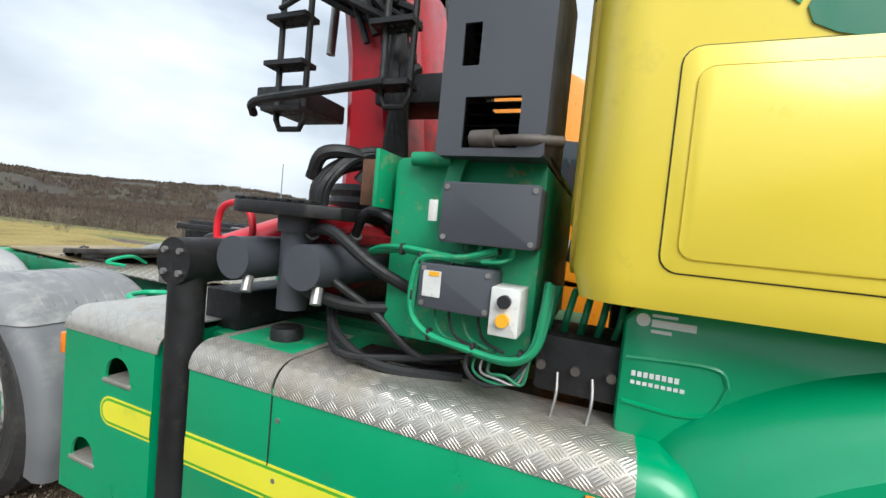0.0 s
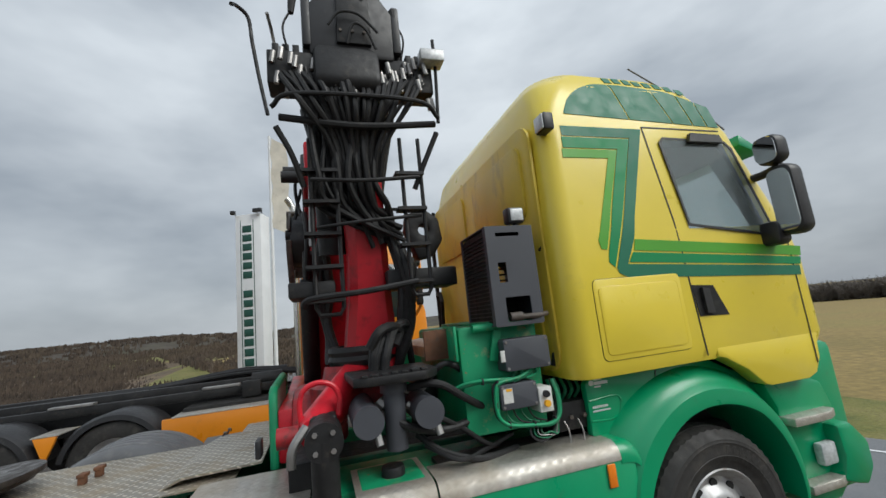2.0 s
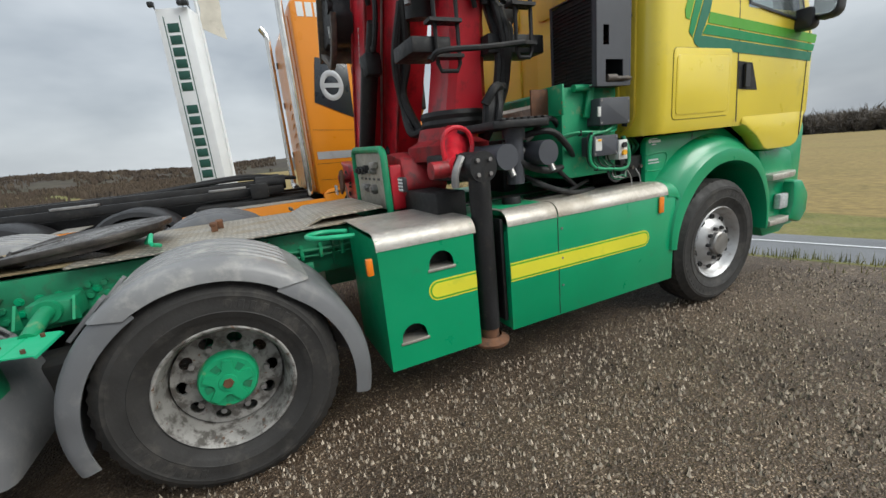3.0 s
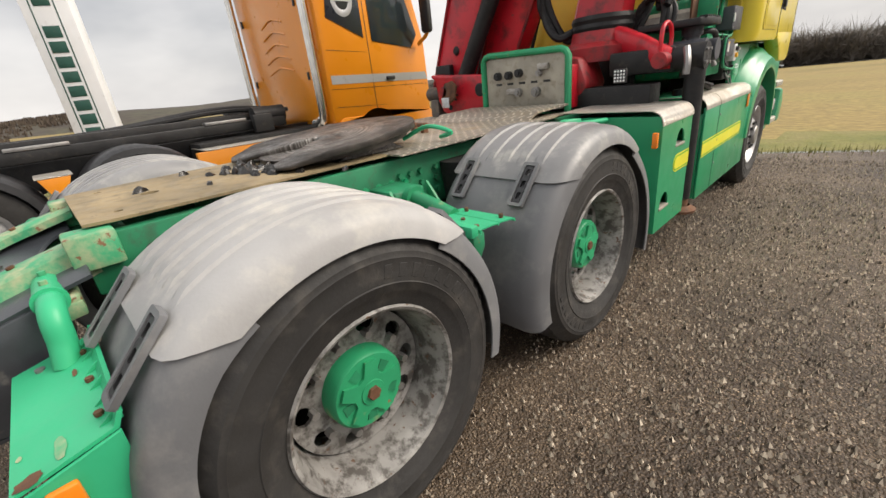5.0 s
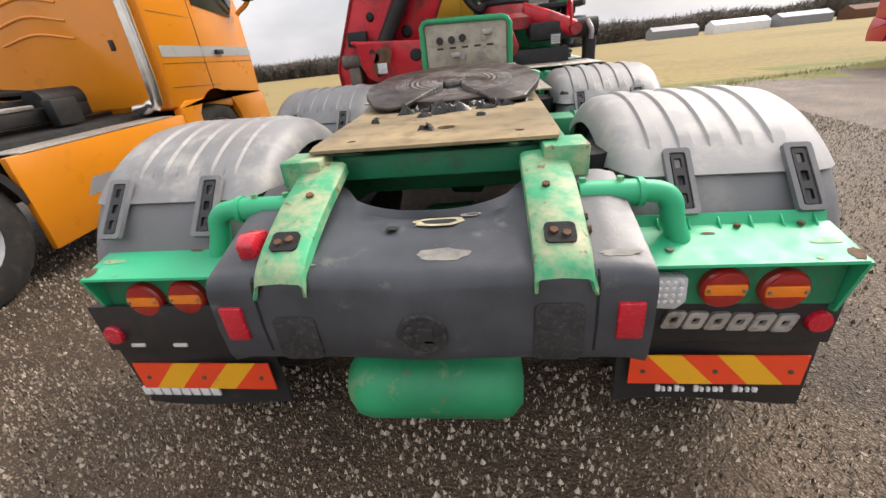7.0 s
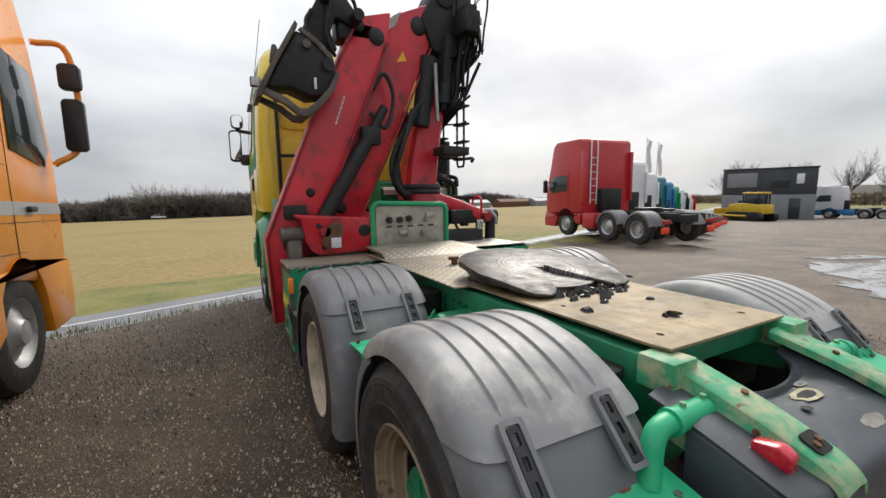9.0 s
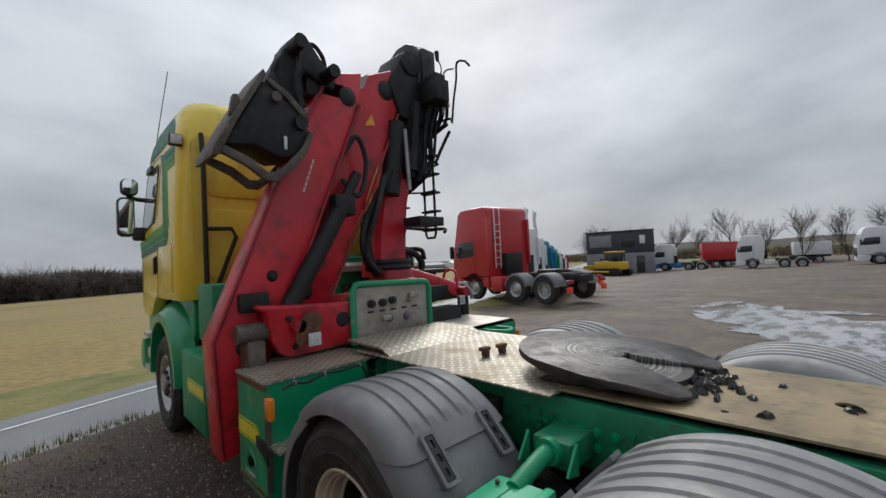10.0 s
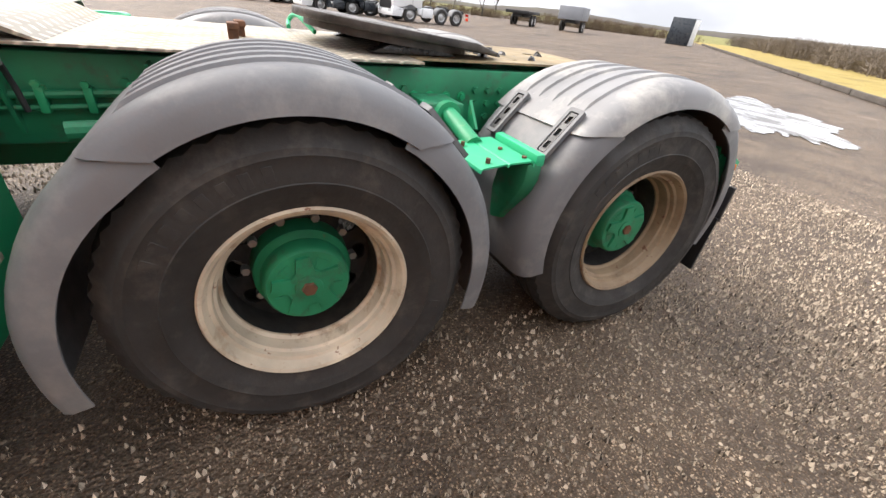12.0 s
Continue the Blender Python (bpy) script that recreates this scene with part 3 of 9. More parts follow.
def build_ground():
    bm = B()
    xs = [-900, -500, -250, -120, -60, -35, -24, -16, -11, -8, -6, -4, -2, 0, 2, 4, 6, 8, 11, 15, 20, 28, 40, 60, 100, 200, 500, 900]
    ys = [-900, -500, -250, -120, -70, -40, -25, -15, -9, -5, -2, 0, 2, 3, 4, 5, 6, 7, 8, 9, 10, 11, 12, 13, 14, 16, 18, 20, 24, 30, 45, 70, 110, 190, 280, 500, 900]
    grid(bm, [[(x, y, land_z(x, y) - (0.02 if edge_s(x, y) > 2 else 0)) for x in xs] for y in ys])
    ob = part("ground", bm, VERGE)
    ob.data.materials.append(GRAVEL)
    ob.data.materials.append(FIELD)
    ob.data.materials.append(SCRUB)
    for p in ob.data.polygons:
        s = edge_s(p.center.x, p.center.y)
        if s > 11.5:
            p.material_index = 2
        elif p.center.x < -20 and s < 0:
            p.material_index = 3
        elif (p.center.x < 0 and p.center.y < -16) or (p.center.x < -8 and p.center.y < -9):
            p.material_index = 0
        elif -26 < p.center.x < 90 and -62 < p.center.y and s < 0:
            p.material_index = 1
    return tagged(ob, "gravel yard with grass verge and stubble field", "ground", kind="structure")


build_ground()


def strip(name, mat, s0, s1, z_up, x0, x1, label, category, n=60, wob=0.0):
    bm = B()
    rows = []
    for i in range(n + 1):
        x = x0 + (x1 - x0) * i / n
        row = []
        for s in (s0, s1):
            ss = s + (wob * noise.noise((x * 0.7, s, 3.0)) if wob else 0)
            y = 4.75 + 0.36 * x + 1.06 * ss
            row.append((x, y, land_z(x, y) + z_up))
        rows.append(row)
    grid(bm, rows)
    return tagged(part(name, bm, mat), label, category, kind="structure")


# yard surface is one smooth sheet laid on the land, ragged at its far edge
bm = B()
rows = []
for j in range(37):
    row = []
    for i in range(49):
        x = -24 + 110 * (i / 48) ** 1.4
        edge = 4.75 + 0.36 * x + 0.28 * noise.noise((x * 0.8, 0.3, 9.1)) + 0.12 * noise.noise((x * 3.1, 2.3, 1.1))
        y = edge - ((66 + 0.3 * x) if x > 0 else max(14.0, 22 + 1.2 * x)) * (j / 36) ** 1.7
        row.append((x, y, land_z(x, min(y, edge - 0.3)) + 0.012 * noise.noise((x * 0.6, y * 0.6, 0.0)) + 0.012))
    rows.append(row)
grid(bm, rows)
tagged(part("yard", bm, GRAVEL), "damp brown gravel yard with small pale stones", "gravel yard", kind="structure")

strip("road", ASPHALT, 4.2, 8.0, 0.02, -120, 160, "grey asphalt country road with a white line", "road")
strip("road_line", WHITE, 7.1, 7.19, 0.03, -120, 160, "worn white line along the road", "road marking")

# loose stones on the yard
bm = B()
rng = random.Random(4)


def add_stone(bm, x, y, r):
    a = rng.random() * 6.28
    vs = []
    for k in range(5):
        t = a + k * 1.2566
        q = r * (0.7 + 0.5 * rng.random())
        vs.append(bm.verts.new((x + q * math.cos(t), y + q * math.sin(t) * 0.8, 0.008)))
    top = bm.verts.new((x + r * 0.2 * (rng.random() - 0.5), y, 0.022 + r * (0.5 + 0.5 * rng.random())))
    for k in range(5):
        bm.faces.new((vs[k], vs[(k + 1) % 5], top))


for i in range(95000):
    u = rng.random()
    if u < 0.45:
        x, y = rng.uniform(1.0, 4.6), rng.uniform(-4.5, 5.0)
    elif u < 0.8:
        x, y = rng.uniform(-4.2, 1.4), rng.uniform(-5.0, -1.6)
    else:
        x, y = rng.uniform(-4.2, -1.0), rng.uniform(-3.0, 4.0)
    if edge_s(x, y) > -0.2:
        continue
    add_stone(bm, x, y, 0.0035 + 0.013 * rng.random() ** 2.6)
stones_ob = part("loose_stones", bm, STONES)
sm, sn, sl, sb = nodes_of("loose_pebbles")
sg = sn.new("ShaderNodeNewGeometry")
sl.new(ramp(sn, sl, sg.outputs["Random Per Island"], 0.1, (0.032, 0.023, 0.015), 0.97, (0.64, 0.54, 0.42)), sb.inputs["Base Color"])
sb.inputs["Roughness"].default_value = 0.65
stones_ob.data.materials[0] = sm
tagged(stones_ob, "small pale and brown stones strewn over the yard", "stones", kind="stuff")


# ragged grass along the yard's edge
bm = B()
rg = random.Random(21)
for i in range(9000):
    x = rg.uniform(-9, 16)
    s = rg.gauss(0.55, 0.5)
    y = 4.75 + 0.36 * x + 1.06 * s
    if s < -0.35 or (abs(x) < 1.3 and y < 5.1):
        continue
    z = land_z(x, y) - 0.005
    hgt, a, lean = rg.uniform(.03, .14), rg.random() * 6.28, rg.uniform(0, .06)
    w_ = rg.uniform(.003, .007)
    dx, dy = math.cos(a) * w_, math.sin(a) * w_
    bm.faces.new([bm.verts.new(p) for p in ((x - dx, y - dy, z), (x + dx, y + dy, z), (x - dy / w_ * lean, y + dx / w_ * lean, z + hgt))])
tagged(part("edge_grass", bm, VERGE), "tufts of yellow-green winter grass along the yard's edge", "grass", kind="stuff")


# puddle of standing water
def puddle(cx, cy, rx, ry, turn, seed, label):
    """Water sheet with a ragged shore; rx runs along the direction turn."""
    bm = B()
    ca, sa = math.cos(radians(turn)), math.sin(radians(turn))
    z = land_z(cx, cy) + 0.034
    c = bm.verts.new((cx, cy, z))
    ring = []
    n = 150
    for i in range(n):
        t = 2 * math.pi * i / n
        q = 0.72 + 0.55 * noise.noise((math.cos(t) * 1.7, math.sin(t) * 1.7, seed)) + 0.20 * noise.noise((math.cos(t) * 5, math.sin(t) * 5, seed + 4)) + 0.09 * noise.noise((math.cos(t) * 15, math.sin(t) * 15, seed + 7))
        u, v = rx * q * math.cos(t), ry * q * math.sin(t)
        x, y = cx + u * ca - v * sa, cy + u * sa + v * ca
        ring.append(bm.verts.new((x, y, land_z(x, y) + 0.026)))
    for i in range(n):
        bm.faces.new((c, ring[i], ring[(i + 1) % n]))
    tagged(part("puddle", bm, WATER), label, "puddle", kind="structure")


puddle(8.6, -1.3, 4.4, 2.2, 42, 1.7, "shallow rainwater puddle with pale sky reflection painted in")
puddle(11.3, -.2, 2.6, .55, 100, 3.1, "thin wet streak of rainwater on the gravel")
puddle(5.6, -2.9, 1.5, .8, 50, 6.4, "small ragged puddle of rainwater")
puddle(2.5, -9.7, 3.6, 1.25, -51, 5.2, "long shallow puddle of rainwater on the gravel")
puddle(10.6, .1, 3.2, .8, 12, 8.3, "streaky rainwater puddle with pale sky reflection painted in")
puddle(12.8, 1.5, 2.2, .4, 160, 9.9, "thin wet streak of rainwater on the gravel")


# grass strip and low timber kerb on the yard's far side
P0, U0, N0 = Vector((8.6, -23.6)), Vector((.65, -.76)).normalized(), Vector((-.76, -.65)).normalized()
bm = B()
grid(bm, [[(*(P0 + U0 * t_ + N0 * s_), land_z(*(P0 + U0 * t_ + N0 * s_)) + .05) for s_ in (0, 4, 12)] for t_ in range(-30, 61, 6)])
tagged(part("grass_strip", bm, STRAW), "strip of yellow winter grass beyond the gravel", "grass", kind="structure")
for k in range(22):
    bm = B()
    q = P0 + U0 * (-22 + 3 * k)
    box(bm, (-1.45, -.09, .02), (1.45, .09, .20), .02, Matrix.Translation((q.x, q.y, land_z(q.x, q.y))) @ Matrix.Rotation(math.atan2(U0.y, U0.x), 4, "Z"))
    tagged(part("timber_kerb", bm, BARK), "weathered timber kerb beam lying on grass", "kerb", "timber kerb beams")


# distant hills and woods
def hills(name, mat, dist, az0, az1, h_fn, base, label, category, n=160, depth=120):
    bm = B()
    rows = []
    for k, (dd, hh) in enumerate(((0, 0.0), (0.25, 0.55), (0.6, 0.9), (1.0, 1.0), (1.5, 0.7))):
        row = []
        for i in range(n + 1):
            az = radians(az0 + (az1 - az0) * i / n)
            r = dist + depth * dd
            h = h_fn(i / n, az) * hh + (0.6 * noise.noise((i * 0.9, k * 3.0, 0.5)) if k else 0)
            row.append((r * math.cos(az), r * math.sin(az), base + h))
        rows.append(row)
    grid(bm, rows)
    return tagged(part(name, bm, mat), label, category, kind="structure")


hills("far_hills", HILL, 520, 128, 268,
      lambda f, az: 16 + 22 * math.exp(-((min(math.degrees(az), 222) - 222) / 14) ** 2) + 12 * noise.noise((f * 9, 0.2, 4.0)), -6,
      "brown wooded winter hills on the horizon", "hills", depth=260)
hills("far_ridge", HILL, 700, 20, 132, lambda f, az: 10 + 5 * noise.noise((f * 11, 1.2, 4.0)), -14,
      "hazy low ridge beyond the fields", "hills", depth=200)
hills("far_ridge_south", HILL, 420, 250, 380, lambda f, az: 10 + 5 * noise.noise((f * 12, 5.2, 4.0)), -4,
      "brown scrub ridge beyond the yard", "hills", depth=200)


def woods(name, mat, pts, h, count, seed, label, base_fn, spread=4.0, twigs=14, thin=1.0):
    """A belt of bare trees and scrub: many thin twig sprays, dense below and ragged on top."""
    r = random.Random(seed)
    bm = B()
    segs = list(zip(pts, pts[1:]))
    for i in range(count):
        (xa, ya), (xb, yb) = segs[i % len(segs)]
        t = r.random()
        x, y = xa + (xb - xa) * t + r.uniform(-spread, spread), ya + (yb - ya) * t + r.uniform(-spread, spread)
        z = base_fn(x, y) - 0.3
        hh = h * (0.45 + 0.35 * r.random() + 0.35 * abs(noise.noise((x * 0.05, y * 0.05, seed))))
        w = hh * 0.55
        for k in range(twigs):
            # one branch: it leaves the stem and runs up and outwards
            a, f = r.random() * 6.28, r.random()
            sx, sy, sz = x + w * .3 * math.cos(a) * f, y + w * .3 * math.sin(a) * f, z + hh * .62 * f
            ln = hh * (.16 + .26 * r.random())
            up = .12 + .75 * r.random()
            a += r.uniform(-.6, .6)
            ex, ey, ez = sx + ln * math.cos(a) * (1.1 - up), sy + ln * math.sin(a) * (1.1 - up), sz + ln * up
            bw = hh * (0.005 + 0.010 * r.random()) * thin
            da = r.random() * 3.14
            dx, dy = math.cos(da) * bw, math.sin(da) * bw
            bm.faces.new([bm.verts.new(p) for p in ((sx - dx, sy - dy, sz), (sx + dx, sy + dy, sz + bw), (ex, ey, ez))])
            if not k:
                bm.faces.new([bm.verts.new(p) for p in ((x - dx * 2, y - dy * 2, z), (x + dx * 2, y + dy * 2, z), (sx, sy, z + hh * .8))])
    return tagged(part(name, bm, mat), label, "trees", kind="stuff")


woods("field_wood", PINE, [(-30, 178), (0, 184), (50, 200)], 14, 1500, 3, "belt of bare winter trees at the field's far edge", lambda x, y: land_z(x, y), 9, 80, 1.5)
woods("low_wood", PINE, [(-170, 140), (-95, 165), (-28, 178)], 11, 1800, 4, "low bare winter copse at the field's far edge", lambda x, y: land_z(x, y), 9, 70, 1.5)
woods("low_wood", PINE, [(48, 200), (110, 240), (200, 260)], 13, 1400, 6, "low bare winter copse at the field's far edge", lambda x, y: land_z(x, y), 9, 70, 1.5)


woods("poplar_row", POPLAR, [(-26, 176), (-15, 177), (-3, 178)], 20, 34, 12, "row of tall pale bare poplars over the copse", lambda x, y: land_z(x, y), 2, 150, .35)
bm = B()
grid(bm, [[(x, 170 + .06 * x + dy, land_z(x, 170 + .06 * x + dy) + .12) for dy in (-2.5, 2.5)] for x in range(-160, 161, 10)])
tagged(part("far_road", bm, ASPHALT), "far country road along the field's edge", "road", kind="structure")


def hill_wood():
    """Bare trees all over the slope and the ridge of the far hills."""
    r = random.Random(41)
    bm = B()
    for i in range(11000):
        deg = r.uniform(176, 266)
        dd = r.choice((r.uniform(.02, 1.0), r.uniform(.1, 1.0), r.uniform(.92, 1.02)))
        f = (deg - 128) / 140
        hh = np.interp(dd, (0, .25, .6, 1.0, 1.5), (0, .55, .9, 1.0, .7))
        if dd < .6 and noise.noise((deg * .22, dd * 5, 2.0)) > .22:
            continue
        top = 16 + 22 * math.exp(-((min(deg, 222) - 222) / 14) ** 2) + 12 * noise.noise((f * 9, 0.2, 4.0))
        rr = 520 + 260 * dd
        x, y, z = rr * math.cos(radians(deg)), rr * math.sin(radians(deg)), -6 + top * hh - .6
        th = r.uniform(3.0, 6.5) * (1 + .5 * noise.noise((deg * .8, dd * 3, 7.0)))
        for k in range(4):
            w = th * r.uniform(.10, .24)
            ox, oy = r.uniform(-1, 1) * th * .45, r.uniform(-1, 1) * th * .45
            a = r.random() * 3.14
            dx, dy = math.cos(a) * w, math.sin(a) * w
            q = th * r.uniform(.7, 1.0)
            bm.faces.new([bm.verts.new(p) for p in ((x + ox - dx * .3, y + oy - dy * .3, z), (x + ox + dx * .3, y + oy + dy * .3, z), (x + ox + dx, y + oy + dy, z + q * .55), (x + ox + dx * .2, y + oy + dy * .2, z + q), (x + ox - dx, y + oy - dy, z + q * .6))])
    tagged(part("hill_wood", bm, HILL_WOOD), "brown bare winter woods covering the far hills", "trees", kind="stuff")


hill_wood()


def moor_scrub():
    """Low brown scrub from the yard's edge to the foot of the hills."""
    r = random.Random(77)
    bm = B()
    for i in range(13000):
        deg = r.uniform(182, 256)
        d = 34 * (500 / 34) ** r.random()
        x, y = d * math.cos(radians(deg)), d * math.sin(radians(deg))
        if noise.noise((x * .02, y * .02, 3.3)) > .38:
            continue
        z = land_z(x, y) - .1
        th = (.5 + .0065 * d) * r.uniform(.6, 1.3)
        for k in range(5):
            w = th * r.uniform(.06, .20)
            ox, oy = r.uniform(-1, 1) * th * .9, r.uniform(-1, 1) * th * .9
            a = r.random() * 3.14
            dx, dy = math.cos(a) * w, math.sin(a) * w
            q = th * r.uniform(.6, 1.0)
            bm.faces.new([bm.verts.new(p) for p in ((x + ox - dx * .4, y + oy - dy * .4, z), (x + ox + dx * .4, y + oy + dy * .4, z), (x + ox + dx, y + oy + dy, z + q * .6), (x + ox + dx * .2, y + oy + dy * .2, z + q), (x + ox - dx, y + oy - dy, z + q * .5))])
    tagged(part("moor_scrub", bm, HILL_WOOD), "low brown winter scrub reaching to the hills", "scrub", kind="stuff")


moor_scrub()
woods("scrub_hedge", SCRUB, [(-27, -70), (-27, -20), (-28, 10), (-40, 40), (-70, 70)], 1.3, 9000, 5, "brown bare scrub beside the yard", lambda x, y: land_z(x, y), 12, 24, .7)
woods("back_hedge", SCRUB_HAZED, [(*(P0 + U0 * t_ + N0 * 11),) for t_ in (-4, 8, 22, 40, 75)], 3.6, 2600, 8, "brown bare scrub hedge behind the yard", lambda x, y: -0.1, 3, 70, .7)
woods("moor_bushes", SCRUB_HAZED, [(-26, -10), (-14, -24), (-4, -34), (-8, -60), (-40, -60), (-40, -20)], 2.3, 900, 15, "thin bare bushes on the rough grass", lambda x, y: land_z(x, y), 9, 40, .45)
woods("yard_hedge", SCRUB, [(78, 60), (74, 20), (70, -30), (48, -66)], 2.8, 3200, 9, "brown bare scrub hedge at the yard's end", lambda x, y: 0.0, 4, 40, .7)


def bare_tree(name, x, y, h, seed, group):
    r = random.Random(seed)
    t = thing(name, "bare winter tree with fine spreading branches", "tree", (x, y, land_z(x, y)), group)
    trunk, crown = B(), B()

    def limb(bm, p, d, length, rad, depth):
        pts = [Vector(p)]
        q, dd = Vector(p), Vector(d).normalized()
        for k in range(3):
            dd = (dd + Vector((r.uniform(-.14, .14), r.uniform(-.14, .14), 0.06))).normalized()
            q = q + dd * length / 3
            pts.append(q.copy())
        u, v = frame_axes(dd)
        rings = []
        for k, c in enumerate(pts):
            rr = rad * (1 - 0.24 * k)
            rings.append([bm.verts.new(c + (u * math.cos(a) + v * math.sin(a)) * rr) for a in (0, 2.09, 4.19)])
        for a, b in zip(rings, rings[1:]):
            for k in range(3):
                bm.faces.new((a[k], a[(k + 1) % 3], b[(k + 1) % 3], b[k]))
        if depth:
            for k in range(6 if depth > 3 else 5):
                s = pts[1] if k == 0 else pts[2 if k < 3 else 3]
                nd = (dd + Vector((r.uniform(-.85, .85), r.uniform(-.85, .85), r.uniform(-.1, .4)))).normalized()
                limb(crown, s, nd, length * r.uniform(.60, .80), max(rad * 0.5, 0.009), depth - 1)

    limb(trunk, (0, 0, -0.2), (0, 0, 1), h * 0.30, h * 0.014, 4)
    part("trunk", trunk, BARK, t)
    part("crown", crown, BARK, t)
    return t


for i in range(20):
    bare_tree("bare_tree", 66 + 6 * random.Random(i).random() - i * 0.4, 34 - i * 3.9, 8.0 + 2.6 * random.Random(i + 50).random(), i + 11, "trees behind the yard")


# ---------------------------------------------------------------- wheels
def wheel_parts(parent, x, y, z, side, kind, tyre_mat=RUBBER, rim_mat=RIM, hub_mat=GREEN, r=0.515, w=0.15, far=False):
    """A wheel as a part of a truck. side: +1 when its outer face looks to +x."""
    n = 28 if far else 112
    c = (x, y, z)
    k = r / 0.515

    def p(prof):
        return [(a * k, b * side) for a, b in prof]

    bm = B()
    lathe(bm, p([(.285, -.11), (.31, -.135), (.40, -w), (.455, -w + .006), (.49, -w + .03), (.509, -.105), (.515, -.07), (.515, -.045), (.506, -.043), (.506, -.03), (.515, -.028), (.515, .028), (.506, .03), (.506, .043), (.515, .045), (.515, .07), (.509, .105), (.49, w - .03), (.462, w - .008), (.458, w - .004), (.444, w - .003), (.440, w - .001), (.436, w - .003), (.40, w), (.372, w - .001), (.369, w + .002), (.365, w - .001), (.345, w - .004), (.34, w - .008), (.315, .132), (.292, .122), (.284, .10)]), c, "x", n)
    if not far:
        # cut the tread blocks into the shoulders
        for ring_i, v in enumerate(bm.verts):
            seg = ring_i % n
            d = v.co - Vector(c)
            rad = math.hypot(d.y, d.z)
            if seg % 2 and rad > .488 * k and abs(d.x) > .06:
                f = (rad - .010) / rad
                v.co = Vector((v.co.x, c[1] + d.y * f, c[2] + d.z * f))
    tyre = part("tyre", bm, tyre_mat, parent)
    if not far:
        for a0 in (.5, 3.4):
            for i in range(8):
                a = a0 + i * .125
                bm = B()
                rr = .405 * k
                box(bm, (-.0015, -.013, -.020), (.0015, .013, .020), .001, Matrix.Translation((x + side * (w - .001), y + rr * math.cos(a), z + rr * math.sin(a))) @ Matrix.Rotation(a - math.pi / 2, 4, "X"), 1)
                part("sidewall_mark", bm, tyre_mat, tyre)
    bm = B()
    if kind == "dish" and side < 0:
        lathe(bm, p([(.282, .095), (.288, .118), (.296, .126), (.290, .134), (.280, .128), (.272, .108), (.268, .100), (.258, .096), (.254, .078), (.246, .072), (.242, .030), (.232, .022), (.230, .0)]), c, "x", n)
        # Inner barrel coloured near-black to paint the shade deep in the rim.
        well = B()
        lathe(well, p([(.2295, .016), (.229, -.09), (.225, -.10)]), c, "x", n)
        part("rim_well", well, DARK, parent, "inside of the rim with its shade put into the colour")
    elif kind == "dish":
        lathe(bm, p([(.282, .095), (.288, .118), (.296, .126), (.290, .134), (.280, .128), (.272, .105), (.262, .085), (.252, .03), (.245, -.075), (.236, -.10)]), c, "x", n)
    else:
        lathe(bm, p([(.282, .095), (.288, .118), (.296, .126), (.290, .134), (.278, .126), (.262, .10), (.248, .075), (.235, .062), (.205, .066), (.16, .112), (.135, .12), (.09, .12)]), c, "x", n)
    rim = part("rim", bm, RIM_DIRTY if kind == "dish" and side > 0 else (RIM_BROWN if kind == "dish" and y < -1 else rim_mat), parent)
    if kind == "dish":
        bm = B()
        outer = arc(y, z, .240 * k, 0, 360, 40)[:-1]
        inner = arc(y, z, .10 * k, 0, 360, 20)[:-1]
        holes = [inner]
        for i in range(10):
            a = 2 * math.pi * i / 10
            hy, hz = y + .195 * k * math.cos(a), z + .195 * k * math.sin(a)
            holes.append([(hy + .034 * math.cos(t) * -math.sin(a) + .027 * math.sin(t) * math.cos(a), hz + .034 * math.cos(t) * math.cos(a) + .027 * math.sin(t) * math.sin(a)) for t in [2 * math.pi * j / 10 for j in range(10)]])
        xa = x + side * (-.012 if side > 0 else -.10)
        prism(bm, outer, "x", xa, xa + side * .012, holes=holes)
        # Left-hand discs are dark to imitate shade inside the dish.
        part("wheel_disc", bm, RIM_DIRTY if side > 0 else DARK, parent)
        bm = B()
        lathe(bm, p([(.155, -.10), (.150, -.02), (.132, .0), (.128, .052), (.120, .062), (.045, .064), (.040, .078), (.0, .080)]), c, "x", 32)
        star = []
        for i in range(10):
            a = 2 * math.pi * (i + .3) / 10
            rr = .108 if i % 2 == 0 else .062
            for da in (-.17, .17):
                star.append((y + rr * math.cos(a + da), z + rr * math.sin(a + da)))
        prism(bm, star, "x", *sorted((x + side * .055, x + side * .074)))
        hub = part("hub", bm, (GREEN_WORN if side > 0 else GREEN_OLD) if hub_mat is GREEN else hub_mat, parent, "green painted reduction hub")
        # Raised dark-green plates paint the shade of the hub's five recesses.
        for i in range(5):
            a = 2 * math.pi * (i + .65) / 5
            u_, v_ = Vector((math.cos(a), math.sin(a))), Vector((-math.sin(a), math.cos(a)))
            bm = B()
            prism(bm, [(y + (u_ * p_ + v_ * q_).x, z + (u_ * p_ + v_ * q_).y) for p_, q_ in ((.066, -.012), (.100, -.018), (.100, .018), (.066, .012))], "x", *sorted((x + side * .060, x + side * .0655)))
            part("hub_recess", bm, GREEN_OLD, hub)
        bm = B()
        cyl(bm, (x + side * .072, y, z), (x + side * .088, y, z), .026, .022, 6)
        part("hub_bolt", bm, RUST, hub)
        for i in range(10):
            bm = B()
            a = 2 * math.pi * i / 10
            q = Vector((x + side * (-.002 if side > 0 else -.09), y + .168 * math.cos(a), z + .168 * math.sin(a)))
            cyl(bm, q, q + Vector((side * .03, 0, 0)), .014, n=6)
            part("wheel_nut", bm, STEEL, parent)
    else:
        bm = B()
